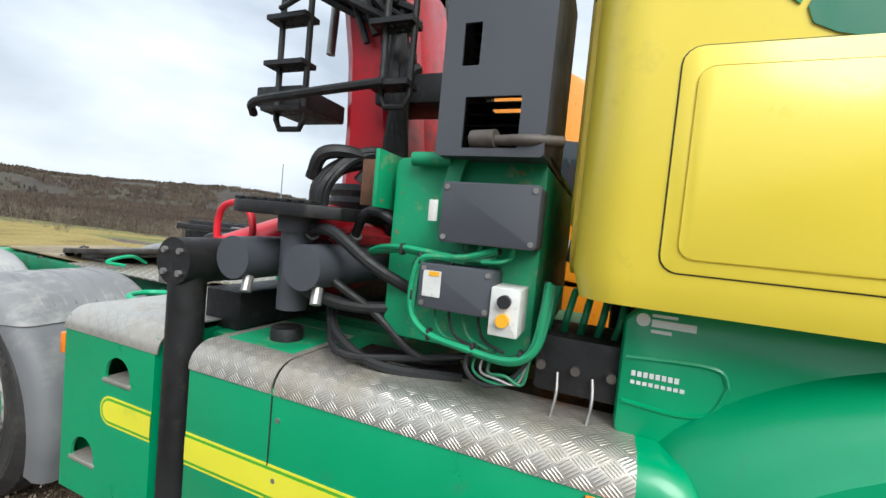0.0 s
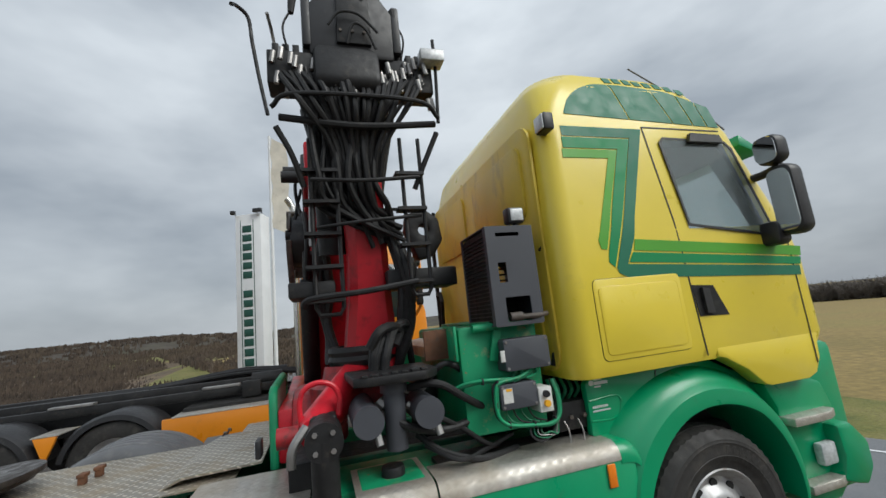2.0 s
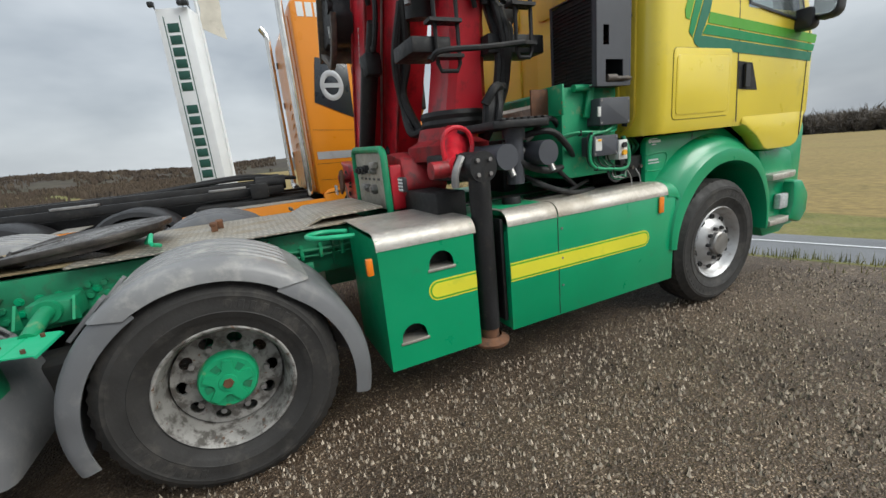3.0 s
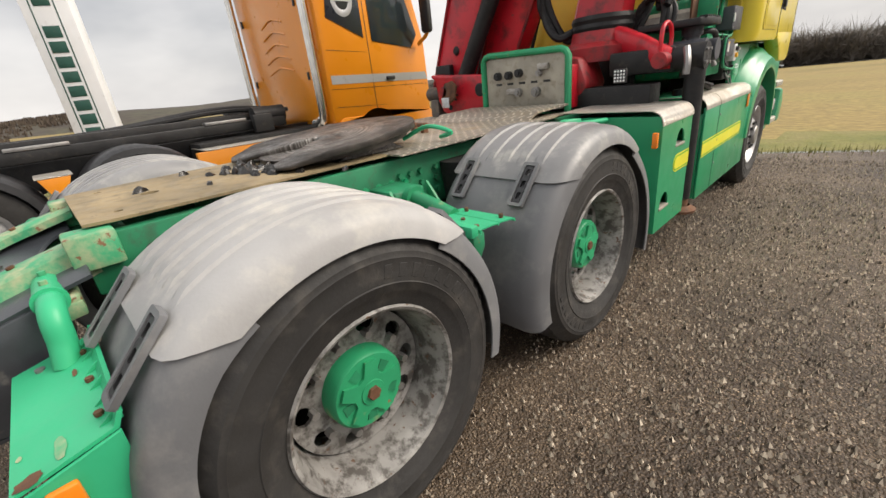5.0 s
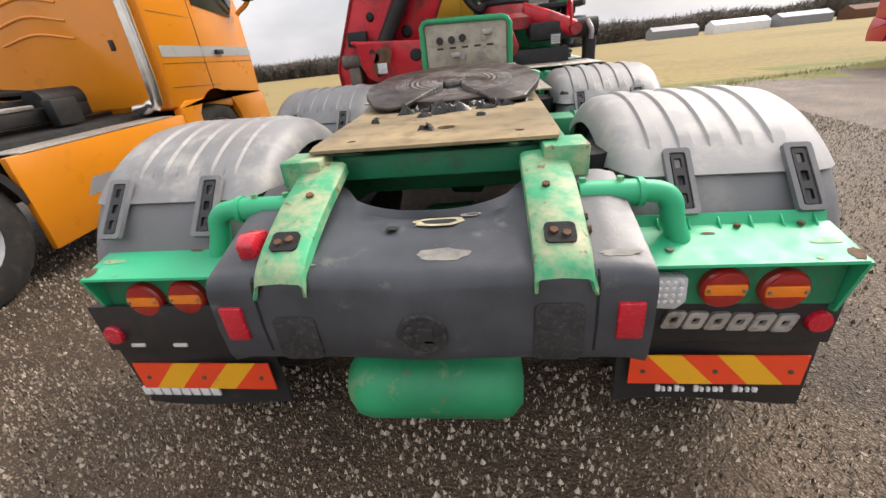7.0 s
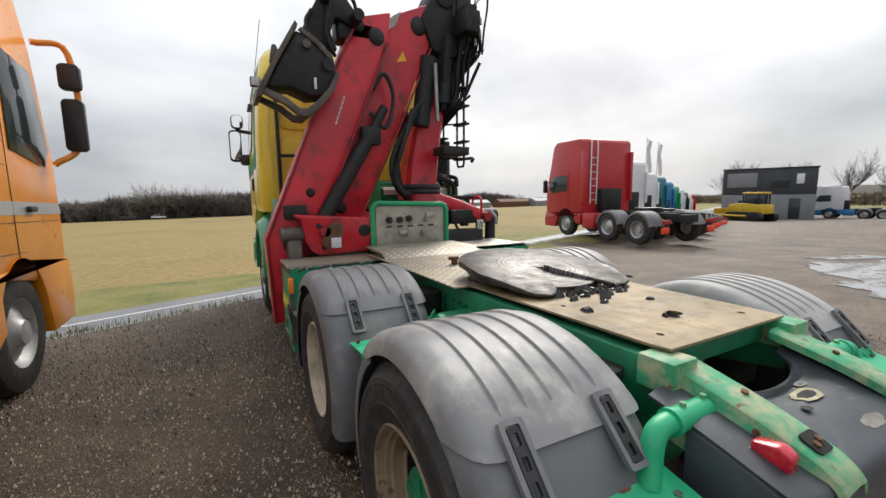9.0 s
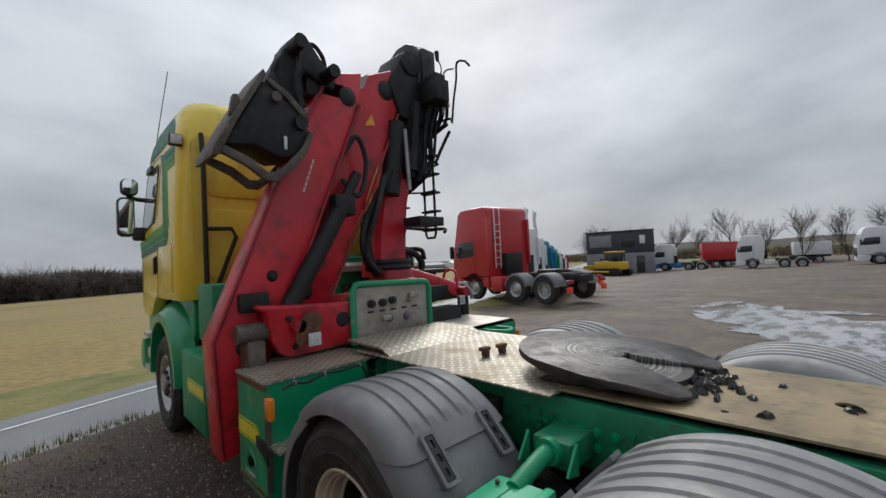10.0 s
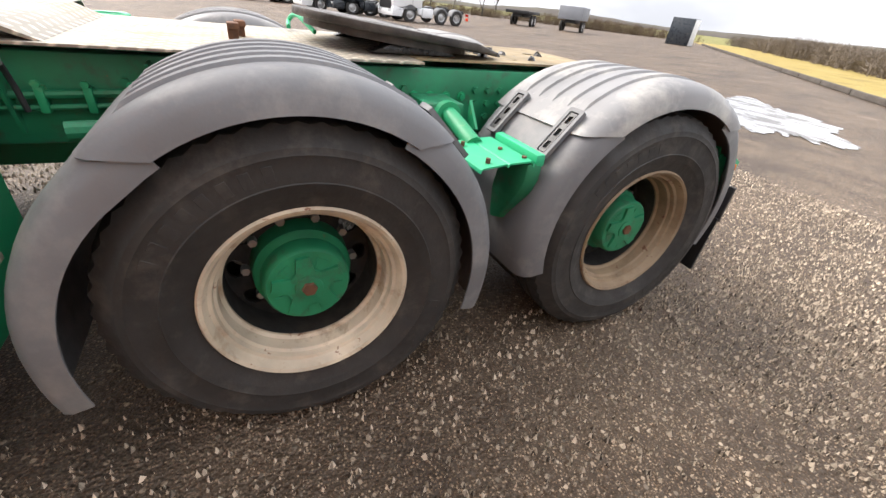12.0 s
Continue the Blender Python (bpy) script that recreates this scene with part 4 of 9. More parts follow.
        lathe(bm, p([(.098, .118), (.096, .150), (.085, .160), (.0, .162)]), c, "x", 28)
        part("hub", bm, STEEL, parent)
        for i in range(10):
            a = 2 * math.pi * i / 10
            bm = B()
            q = Vector((x + side * .112, y + .125 * k * math.cos(a), z + .125 * k * math.sin(a)))
            cyl(bm, q, q + Vector((side * .03, 0, 0)), .017, .014, n=10)
            part("wheel_nut", bm, BLACK_PLASTIC, parent)
            if not far:
                # Dark disc on the rim stands in for the shaded hole.
                bm = B()
                q = Vector((x + side * .066, y + .205 * k * math.cos(a + .31), z + .205 * k * math.sin(a + .31)))
                cyl(bm, q, q + Vector((side * .012, 0, 0)), .026, n=12)
                part("vent_hole", bm, DARK, parent)


truck = thing("tractor_truck", "green and yellow tractor truck with an open rear deck on gravel", "truck")
AX1, AX2, AXF, HZ = 0.0, -1.37, 3.66, 0.52
BOGIE = (0.0, 0.055)


def lean(ob, k):
    """The body has settled towards the right-hand side."""
    for o in (ob, *ob.children_recursive):
        if o.type == "MESH":
            for v in o.data.vertices:
                v.co.z -= k * v.co.x


def wheel(name, x, y, side, kind, **kw):
    w = new(name)
    w.parent = truck
    wheel_parts(w, x, y, HZ, side, kind, **kw)


for side in (1, -1):
    for ya in (AX1, AX2):
        wheel("dual_wheel", side * (1.058 if ya < -1 else 1.075), ya + BOGIE[side > 0], side, "dish")
        bm = B()
        lathe(bm, [(.25, -.12), (.40, -.15), (.49, -.12), (.513, -.08), (.513, .08), (.49, .12), (.40, .15), (.30, .12)], (side * 0.74, ya, HZ), "x", 40)
        part("inner_tyre", bm, RUBBER, truck)
    wheel("front_wheel", side * 1.075, AXF, side, "flat", rim_mat=RIM_STEEL)


# ---------------------------------------------------------------- mudguards
def fender(side, ya):
    rear = ya < -1
    R, zc = 0.612, 0.52
    xin, xout = (0.555, 1.205) if rear else (0.585, 1.24)
    a_rear, a_front = (-45, 47) if rear else (-44, 45)
    ya += BOGIE[side > 0]

    def surf(bm, a0, a1, n, ribs, radius, xi, xo, lip, flare=0.0):
        prof = [(xi, -0.10), (xi + .008, -.055), (xi + .03, -.020), (xi + .055, -.005), (xi + .085, 0)]
        if ribs:
            k = 5
            for i in range(k):
                c = xi + .10 + (xo - xi - .21) * (i + .5) / k
                prof += [(c - .030, 0), (c - .024, .009), (c + .012, .009), (c + .018, 0)]
        else:
            prof += [(xi + .09 + (xo - xi - .2) * i / 4, 0) for i in range(1, 4)]
        prof += [(xo - .085, 0), (xo - .05, -.006), (xo - .025, -.020), (xo - .008, -.045), (xo, -lip)]
        rows = []
        for i in range(n + 1):
            deg = a0 + (a1 - a0) * i / n
            fade = 1.0 if not ribs or min(i, n - i) / n > 0.10 else 0.0
            row = []
            for x, d in prof:
                # the cover's ends are cut level across the side
                a = radians(deg * (1 - (.24 * min(1, -d / .09) * abs(deg) / 45 if ribs and d < 0 else 0)))
                rr = radius + flare * max(0, abs(deg) - 44) / 60 + (d * fade if d > 0 else d)
                stretch = 1.055 if rear and a < 0 else 1.0
                row.append((side * x, ya + rr * math.sin(a) * stretch, zc + rr * math.cos(a) * (.988 if rear else 1)))
            rows.append(row)
        grid(bm, rows)
        thicken(bm, 0.006)

    guard = new("mudguard")
    guard.parent = truck
    tagged(guard, "three-piece grey plastic mudguard over the wheel")
    bm = B()
    surf(bm, a_rear, a_front, 30, True, R, xin, xout, .090)
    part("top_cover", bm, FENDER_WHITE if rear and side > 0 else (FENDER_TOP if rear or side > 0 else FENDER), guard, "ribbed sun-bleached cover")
    bm = B()
    surf(bm, 34, 104 if rear else 110, 18, False, R - .010, xin + .02, xout - .006, .098, .0 if rear else .08)
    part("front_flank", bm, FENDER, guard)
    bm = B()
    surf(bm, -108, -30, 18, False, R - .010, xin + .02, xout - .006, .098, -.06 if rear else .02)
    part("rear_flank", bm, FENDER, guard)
    # moulded hinge straps across both joints
    for s2, al in ((-1, a_rear), (1, a_front)):
        if s2 > 0 and not rear:
            continue
        for xh in (0.735, 1.065):
            a = radians(al + s2 * 2)
            c = Vector((side * xh, ya + (R + .004) * math.sin(a) * (1.055 if rear and a < 0 else 1), zc + (R + .004) * math.cos(a) * (.988 if rear else 1)))
            m = Matrix.Translation(c) @ Matrix.Rotation(-a, 4, "X")
            bm = B()
            prism(bm, rrect(-.038, .038, -.105, .105, .01, 2), "z", -.004, .012, holes=[rrect(-.023, .023, -.09, .09, .006, 2)])
            bmesh.ops.transform(bm, matrix=m, verts=bm.verts)
            part("hinge_frame", bm, FENDER, guard)
            bm = B()
            prism(bm, rrect(-.018, .018, -.086, .086, .006, 2), "z", -.002, .009, holes=[rrect(-.010, .010, q - .016, q + .016, .004, 2) for q in (-.056, 0.0, .056)])
            bmesh.ops.transform(bm, matrix=m, verts=bm.verts)
            part("hinge_strap", bm, BLACK_PLASTIC, guard, "black rubber strap")
    lean(guard, .020 if rear else .010)


for side in (1, -1):
    for ya in (AX1, AX2):
        fender(side, ya)

# ---------------------------------------------------------------- chassis
for side in (1, -1):
    bm = B()
    x0, x1 = sorted((side * 0.36, side * 0.43))
    prism(bm, [(-1.80, .86), (-1.80, 1.045), (4.6, 1.045), (4.6, .76), (-1.2, .76)], "x", x0, x1, 0.006)
    part("frame_rail", bm, GREEN_OLD, truck, "green painted frame rail")
    for yb in (-1.05, -0.55, -0.30, 0.30):
        for zb in (.84, .90, .96):
            for k in range(3):
                bm = B()
                q = Vector((side * .43, yb + .07 * k, zb))
                cyl(bm, q, q + Vector((side * .02, 0, 0)), .016, n=6)
                part("rail_bolt", bm, GREEN_OLD, truck)
    # Added dark block that fills the shaded space between the axles.
    bm = B()
    box(bm, (side * .58 - .14, -1.05, .40), (side * .58 + .14, -.32, .66), .03)
    part("suspension_beam", bm, DARK, truck)
bm = B()
box(bm, (-.36, -1.72, .965), (.36, -1.66, 1.045), .008)
box(bm, (-.36, -1.30, .78), (.36, -1.26, 1.04), .008)
part("rear_cross_member", bm, GREEN_OLD, truck)
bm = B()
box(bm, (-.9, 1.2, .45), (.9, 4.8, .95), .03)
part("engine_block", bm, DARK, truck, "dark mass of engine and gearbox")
for ya in (AX1, AX2, AXF):
    bm = B()
    cyl(bm, (-.95, ya, HZ), (.95, ya, HZ), .075)
    lathe(bm, [(.10, -.18), (.2, -.1), (.21, .1), (.10, .18)], (0, ya, HZ), "x", 20)
    part("axle", bm, GREEN_OLD, truck)
    for side in (1, -1):
        if ya == AXF:
            continue
        bm = B()
        cyl(bm, (side * .50, ya - .16, .70), (side * .50, ya - .16, .98), .10, .12)
        part("air_spring", bm, DARK, truck)

# rear deck plate with a jagged oily surface, and the tread-plate deck in front of it
bm = B()
prism(bm, [(-.385, -1.77), (.385, -1.77), (.40, -1.70), (.43, -.60), (-.43, -.60), (-.40, -1.70)], "z", 1.072, 1.082, holes=[arc(.03, -1.52, .035, 0, 360, 10)[:-1], arc(-.28, -1.66, .016, 0, 360, 8)[:-1], arc(.28, -1.66, .016, 0, 360, 8)[:-1], arc(-.3, -1.2, .014, 0, 360, 8)[:-1]])
part("rear_deck_plate", bm, PLYDECK, truck, "oil-stained bare deck plate")
bm = B()
prism(bm, [(-.53, -.60), (.53, -.60), (.53, .98), (-.53, .98)], "z", 1.072, 1.080)
flat_uv(part("deck_plate", bm, TREAD_DECK, truck, "worn aluminium tread-plate deck"))
bm = B()
prism(bm, [(.60, 1.081), (.70, 1.125), (1.12, 1.135), (1.12, 1.122), (.71, 1.112), (.62, 1.081)], "x", -.50, .44)
flat_uv(part("raised_deck_plate", bm, TREAD_DECK, truck, "folded raised tread plate"))
for x, y in ((-.14, .085), (-.01, .055)):
    bm = B()
    box(bm, (x - .018, y - .02, 1.080), (x + .022, y + .02, 1.125), .005)
    box(bm, (x - .045, y - .025, 1.118), (x + .028, y + .02, 1.142), .006)
    part("deck_stop", bm, RUST, truck)

# fifth wheel coupling: tilting plate with a slot between two horns
bm = B()
out = arc(0, -.62, .45, 25, 155, 20) + [(-.45, -.72), (-.42, -.90), (-.35, -1.06), (-.27, -1.09), (-.20, -1.07), (-.05, -.78)]
out += arc(0, -.66, .055, 200, 340, 6) + [(.05, -.78), (.20, -1.07), (.27, -1.09), (.35, -1.06), (.42, -.90), (.45, -.72)]
prism(bm, out, "z", 0.0, .034, 0.006)
for v in bm.verts:
    # the horns run out in ramps
    ramp_down = max(0, -.90 - v.co.y)
    v.co.z -= ramp_down * (.16 if v.co.z > .02 else .06)
prism(bm, arc(0, -.62, .40, 0, 360, 28)[:-1], "z", -.03, .0)
bmesh.ops.transform(bm, matrix=Matrix.Translation((0, -.62, 1.145)) @ Matrix.Rotation(radians(5), 4, "X") @ Matrix.Translation((0, .62, 0)), verts=bm.verts)
part("fifth_wheel_plate", bm, FIFTH, truck, "round greasy coupling plate with a slot")
for side in (1, -1):
    bm = B()
    prism(bm, [(-.84, 1.084), (-.42, 1.084), (-.52, 1.125), (-.72, 1.125)], "x", min(side * .27, side * .36), max(side * .27, side * .36), .008)
    # Brackets are black to stand in for the shadow under the plate.
    part("coupling_bracket", bm, GREASE_SHADE, truck)
r2 = random.Random(9)
for i in range(46):
    bm = B()
    x, y, q = r2.gauss(.02, .15), -1.08 + r2.gauss(0, .075), r2.uniform(.018, .055)
    if i > 40:
        x, y, q = r2.uniform(-.3, .3), r2.uniform(-1.55, -1.25), r2.uniform(.018, .035)
    turn, n_ = r2.random() * 6.28, 9
    ring = []
    for k in range(n_):
        t_ = 2 * math.pi * k / n_
        rr = q * r2.uniform(.55, 1.15)
        u_, v_ = rr * math.cos(t_), rr * .5 * math.sin(t_)
        ring.append((x + u_ * math.cos(turn) - v_ * math.sin(turn), y + u_ * math.sin(turn) + v_ * math.cos(turn)))
    top = bm.verts.new((x + r2.uniform(-.01, .01), y, 1.084 + q * r2.uniform(.35, .8)))
    mid = [bm.verts.new((x + (u_ - x) * .7, y + (v_ - y) * .7, 1.084 + q * r2.uniform(.15, .5))) for u_, v_ in ring]
    low_ = [bm.verts.new((u_, v_, 1.0825)) for u_, v_ in ring]
    for k in range(n_):
        j = (k + 1) % n_
        bm.faces.new((low_[k], low_[j], mid[j], mid[k]))
        bm.faces.new((mid[k], mid[j], top))
    part("grease_lump", bm, GREASE_SHADE, truck)
bm = B()
tube(bm, [(.20, -.30, 1.10), (.34, -.24, 1.16), (.50, -.22, 1.13), (.40, -.20, 1.10)], .012)
part("release_handle", bm, MINT, truck)

# ---------------------------------------------------------------- rear end
bm = B()
rows = []
prof = [(-1.80, .985), (-1.90, .962), (-2.0, .935), (-2.10, .906), (-2.172, .886), (-2.190, .880), (-2.203, .868), (-2.212, .84), (-2.217, .74), (-2.212, .655), (-2.20, .625), (-2.16, .605), (-2.10, .60)]
for y, z in prof:
    row = []
    for x in np.linspace(-.54, .54, 25):
        dip = 0.0
        if y > -2.05:
            dip = -.060 * max(0, 1 - (x / .30) ** 2) ** 0.5 * max(0, min(1, (y + 2.05) / .14))
        bulge = 0.012 * math.exp(-(x / .13) ** 2) if z < .85 else 0
        row.append((x, y - (.125 * max(0, 1 - (x / .27) ** 2) ** 0.5 if y > -1.85 else .03 * max(0, 1 - (x / .27) ** 2) if y > -1.95 else 0) - bulge, z + dip - (.012 if abs(x) > .5 else 0)))
    rows.append(row)
grid(bm, rows)
thicken(bm, .012)
part("rear_cover", bm, COVER, truck, "scuffed dark grey plastic rear cover")
for side in (1, -1):
    bm = B()
    x0, x1 = sorted((side * .526, side * .546))
    prism(bm, [(-1.92, .93), (-2.0, .914), (-2.10, .884), (-2.165, .864), (-2.188, .852), (-2.198, .835), (-2.206, .74), (-2.201, .66), (-2.188, .625), (-2.15, .607), (-1.92, .58)], "x", x0, x1, .008)
    part("cover_end", bm, COVER, truck)
    bm = B()
    prism(bm, [(-2.195, .8755), (-2.207, .866), (-2.2145, .84), (-2.2195, .74), (-2.2145, .66), (-2.2115, .66), (-2.2155, .74), (-2.21, .84), (-2.20, .866), (-2.19, .8735)], "x", side * .412 - .0028, side * .412 + .0028)
    part("cover_joint", bm, DARK, truck)
    bm = B()
    box(bm, (side * .487 - .03, -2.224, .70), (side * .487 + .03, -2.196, .80), .005)
    part("rear_reflector", bm, REFLECTOR_RED, truck, "red rectangular reflector")
    # curved bracket from the frame end over the cover
    bm = B()
    top = [(-1.77, 1.035), (-1.87, 1.01), (-1.98, .982), (-2.08, .95), (-2.165, .915), (-2.205, .888), (-2.224, .862)]
    rows = []
    for v in spline([(a, b, 0) for a, b in top], 4):
        f = min(1, max(0, (v.x + 2.23) / .30))
        w = .012 * f
        rows.append([(side * .27, v.x, v.y - .03), (side * .272, v.x, v.y - .002), (side * .282, v.x, v.y + .006), (side * .33, v.x, v.y + .010), (side * .385 + side * w, v.x, v.y + .006), (side * .396 + side * w, v.x, v.y - .002), (side * (.402 + w), v.x, v.y - .022), (side * (.410 + 2 * w), v.x, v.y - .035 - .06 * f)])
    grid(bm, rows)
    thicken(bm, .008)
    part("tow_bracket", bm, BRACKET, truck, "chipped pale green bracket")
    # Slot drawn as a dark plate, its shade put into the colour.
    bm = B()
    m = Matrix.Translation((side * .336, -2.135, .9415)) @ Matrix.Rotation(radians(26), 4, "X")
    prism(bm, rrect(-.036, .036, -.030, .030, .014), "z", -.004, .0025)
    bmesh.ops.transform(bm, matrix=m, verts=bm.verts)
    part("bracket_slot", bm, DARK, truck)
    for q, d, r_ in (((side * .322, -2.132, .942), (0, -.004, .009), .010), ((side * .350, -2.140, .938), (0, -.004, .009), .010), ((side * .325, -1.96, .995), (0, -.003, .010), .011), ((side * .400, -2.035, .935), (side * .018, 0, .002), .010), ((side * .402, -2.075, .918), (side * .018, 0, .002), .010)):
        bm = B()
        cyl(bm, q, Vector(q) + Vector(d), r_, n=6)
        part("bracket_bolt", bm, RUST, truck)
    bm = B()
    box(bm, (side * .40 - .065, -1.83, .955), (side * .40 + .065, -1.70, 1.065), .008)
    part("rail_end", bm, BRACKET, truck, "pale worn rail end")
    bm = B()
    box(bm, (side * .47 - .06, -1.96, .87), (side * .47 + .06, -1.84, .93), .012)
    prism(bm, [(-1.965, .905), (-1.985, .86), (-1.94, .845), (-1.84, .86), (-1.84, .905)], "x", min(side * .43, side * .535), max(side * .43, side * .535), .006)
    for dx in (-.05, .05):
        q = Vector((side * (.48 + dx), -1.90, .972))
        cyl(bm, q, q + Vector((0, 0, .020)), .010, n=6)
    part("tube_clamp", bm, BRACKET, truck)
    bm = B()
    cyl(bm, (side * .42, -1.90, .945), (side * .575, -1.90, .945), .036)
    cyl(bm, (side * .575, -1.90, .945), (side * .59, -1.90, .945), .041)
    part("tube_socket", bm, MINT, truck)
    bm = B()
    tube(bm, [(side * .50, -1.90, .945), (side * .62, -1.90, .945), (side * .665, -1.905, .92), (side * .68, -1.91, .86), (side * .70, -1.92, .80)], .031, 16)
    part("lamp_arm", bm, MINT, truck)
    # lamp shelf
    sh = new("lamp_carrier")
    sh.parent = truck
    bm = B()
    xa, xb = sorted((side * .60, side * 1.105))
    prism(bm, [(-1.855, .875), (-1.87, .845), (-1.90, .838), (-2.035, .808), (-2.037, .800), (-1.90, .829), (-1.862, .838), (-1.846, .872)], "x", xa, xb)
    part("lamp_shelf", bm, MINT, sh, "bright green folded steel shelf with chipped edge")
    for k in range(3):
        xc = side * (.70 + .165 * k)
        for d in (-.045, .039):
            bm = B()
            prism(bm, [(-1.85, .868), (-1.862, .866), (-1.892, .840), (-1.85, .838)], "x", xc + d, xc + d + .006, .002)
            part("shelf_gusset", bm, MINT, sh)
    for cx_, cy_, cu_, cv_, mt, sd in ((1.092, -2.005, .020, .026, RUST, 1.3), (1.05, -1.955, .050, .012, BRACKET, 2.2), (.78, -1.91, .025, .006, RUST, 3.7), (1.0, -2.02, .010, .006, BRACKET, 5.5)):
        bm = B()
        vs_ = []
        for k in range(14):
            t_ = k * math.pi / 7
            q_ = .85 + .3 * noise.noise((math.cos(t_) * 2, math.sin(t_) * 2, sd + side))
            x_, y_ = side * (cx_ + cu_ * q_ * math.cos(t_)), cy_ + cv_ * q_ * math.sin(t_)
            vs_.append(bm.verts.new((x_, y_, .8385 + (y_ + 1.90) * .2222 + .0012)))
        bm.faces.new(vs_)
        part("paint_chip", bm, mt, sh)
    bm = B()
    box(bm, (side * 1.128 - .008, -1.995, .715), (side * 1.128 + .012, -1.945, .795), .006)
    part("end_lamp", bm, LAMP_ORANGE, sh, "orange end marker lamp")
    for k in range(3):
        bm = B()
        q = Vector((side * (.70 + .165 * k), -1.885, .842))
        cyl(bm, q, q + Vector((0, 0, .010)), .009, n=6)
        part("shelf_bolt", bm, RUST, sh)
    bm = B()
    cyl(bm, (side * .655, -1.975, .820), (side * .655, -1.975, .828), .011, n=12)
    part("shelf_bolt", bm, STEEL, sh)
    bm = B()
    prism(bm, [(xa, .652), (xb, .644), (xb, .80), (xa, .80)], "y", -1.982, -1.974)
    part("lamp_plate", bm, GREEN_OLD, sh)
    bm = B()
    x0, x1 = sorted((side * 1.11, side * 1.12))
    prism(bm, [(-1.86, .84), (-2.03, .80), (-1.985, .62), (-1.86, .60)], "x", x0, x1)
    part("end_plate", bm, MINT, sh)
    for xl, zl in ((.803, .712), (.957, .704)):
        bm = B()
        lathe(bm, [(.045, -.010), (.056, -.009), (.062, -.002), (.062, .022)], (side * xl, -2.0, zl), "y", 32)
        lamp = part("tail_lamp", bm, LAMP_RED, sh, "round red and orange tail lamp")
        for a0, a1, mt, nm in ((20, 160, LAMP_RED, "brake_lens"), (-160, -20, LAMP_RED, "rear_lens")):
            bm = B()
            prism(bm, [(side * xl + u, zl + v) for u, v in arc(0, 0, .054, a0, a1, 12)], "y", -2.0125, -2.000, .003)
            part(nm, bm, mt, lamp)
        bm = B()
        prism(bm, [(side * xl + u, zl + v) for u, v in arc(0, 0, .054, -19, 19, 6) + arc(0, 0, .054, 161, 199, 6)], "y", -2.0135, -2.000, .003)
        part("indicator_lens", bm, LAMP_ORANGE, lamp)
        for d in (-.05, .05):
            bm = B()
            q = Vector((side * xl + d * .9, -2.012, zl))
            cyl(bm, q, q + Vector((0, -.006, 0)), .005, n=6)
            part("lens_screw", bm, STEEL, lamp)
    if side > 0:
        bm = B()
        prism(bm, [(.605, .690), (.622, .668), (.672, .664), (.697, .690), (.692, .765), (.603, .770)], "y", -2.03, -1.995, .004)
        work = part("reversing_lamp", bm, LENS, sh, "clear work lamp with small round lenses")
        for ky in range(4):
            for kx in range(4):
                bm = B()
                lathe(bm, [(.0, -.003), (.005, -.0025), (.008, .002)], (.622 + .0185 * kx, -2.030, .690 + .021 * ky), "y", 10)
                part("small_lens", bm, CHROME_LENS, work)
    else:
        bm = B()
        prism(bm, [(-2.11, .955), (-2.14, .935), (-2.135, .885), (-2.05, .885), (-2.045, .94)], "x", -.475, -.425, .01)
        part("coupling_head", bm, REFLECTOR_RED, truck, "red hose coupling head")
    # mud flap with striped board
    fl = new("mud_flap")
    fl.parent = truck
    off_x, fy = (0, 0) if side > 0 else (.025, .045)

    def flap_y(z):
        return -1.935 - fy

    bm = B()
    xa, xb = sorted((side * (.60 + off_x), side * (1.15 + off_x)))
    prism(bm, [(xa, .480), (xb, .470), (xb, .665), (xa, .665)], "y", -1.966 - fy, -1.950 - fy, .003)
    part("name_plate", bm, BLACK_PLASTIC, fl, "black plastic name plate")
    bm = B()
    xa, xb = sorted((side * (.57 + off_x), side * (1.15 + off_x)))
    rows = [[(x, flap_y(z) + .012 * math.sin(x * 9 + z * 4), z) for x in np.linspace(xa, xb, 12)] for z in np.linspace(.50, .195, 8)]
    grid(bm, rows)
    thicken(bm, .008)
    part("flap_sheet", bm, BLACK_PLASTIC, fl, "black rubber mud flap")
    for x in np.linspace(.700, 1.005, 6) if side > 0 else []:
        bm = B()
        zc = .566 - .05 * (x - .70)
        prism(bm, rrect(x - .027, x + .027, zc - .030, zc + .030, .010), "y", -1.980 - fy, -1.966 - fy, .002, [rrect(x - .010, x + .010, zc - .010, zc + .010, .004)])
        for v in bm.verts:
            v.co.x += (v.co.z - zc) * .3
        part("brand_letter", bm, DIRTY_ALU, fl, "plain silver block where the brand name stands")
    if side < 0:
        for x in (-1.08, -.92):
            bm = B()
            box(bm, (x, -1.972 - fy, .50), (x + .05, -1.964 - fy, .512), .001)
            part("printed_bar", bm, LABEL, fl)
    bx0, bx1 = xa + .035, xb - .02
    seg = (bx1 - bx0) / 5
    for k in range(5):
        bm = B()
        sl_ = .055 if side > 0 else -.055
        u0, u1 = bx0 + seg * k, bx0 + seg * (k + 1)
        z0, z1 = .290, .408
        prism(bm, [(u0 + (sl_ if k else 0), z0), (u1 + (sl_ if k < 4 else 0), z0), (u1 - (sl_ if k < 4 else 0), z1), (u0 - (sl_ if k else 0), z1)], "y", -1.956 - fy, -1.950 - fy)
        part("board_stripe", bm, (BOARD_RED, BOARD_YELLOW)[k % 2], fl)
    for u in (.08, .50, .92):
        bm = B()
        q = Vector((bx0 + (bx1 - bx0) * u, -1.956 - fy, .345))
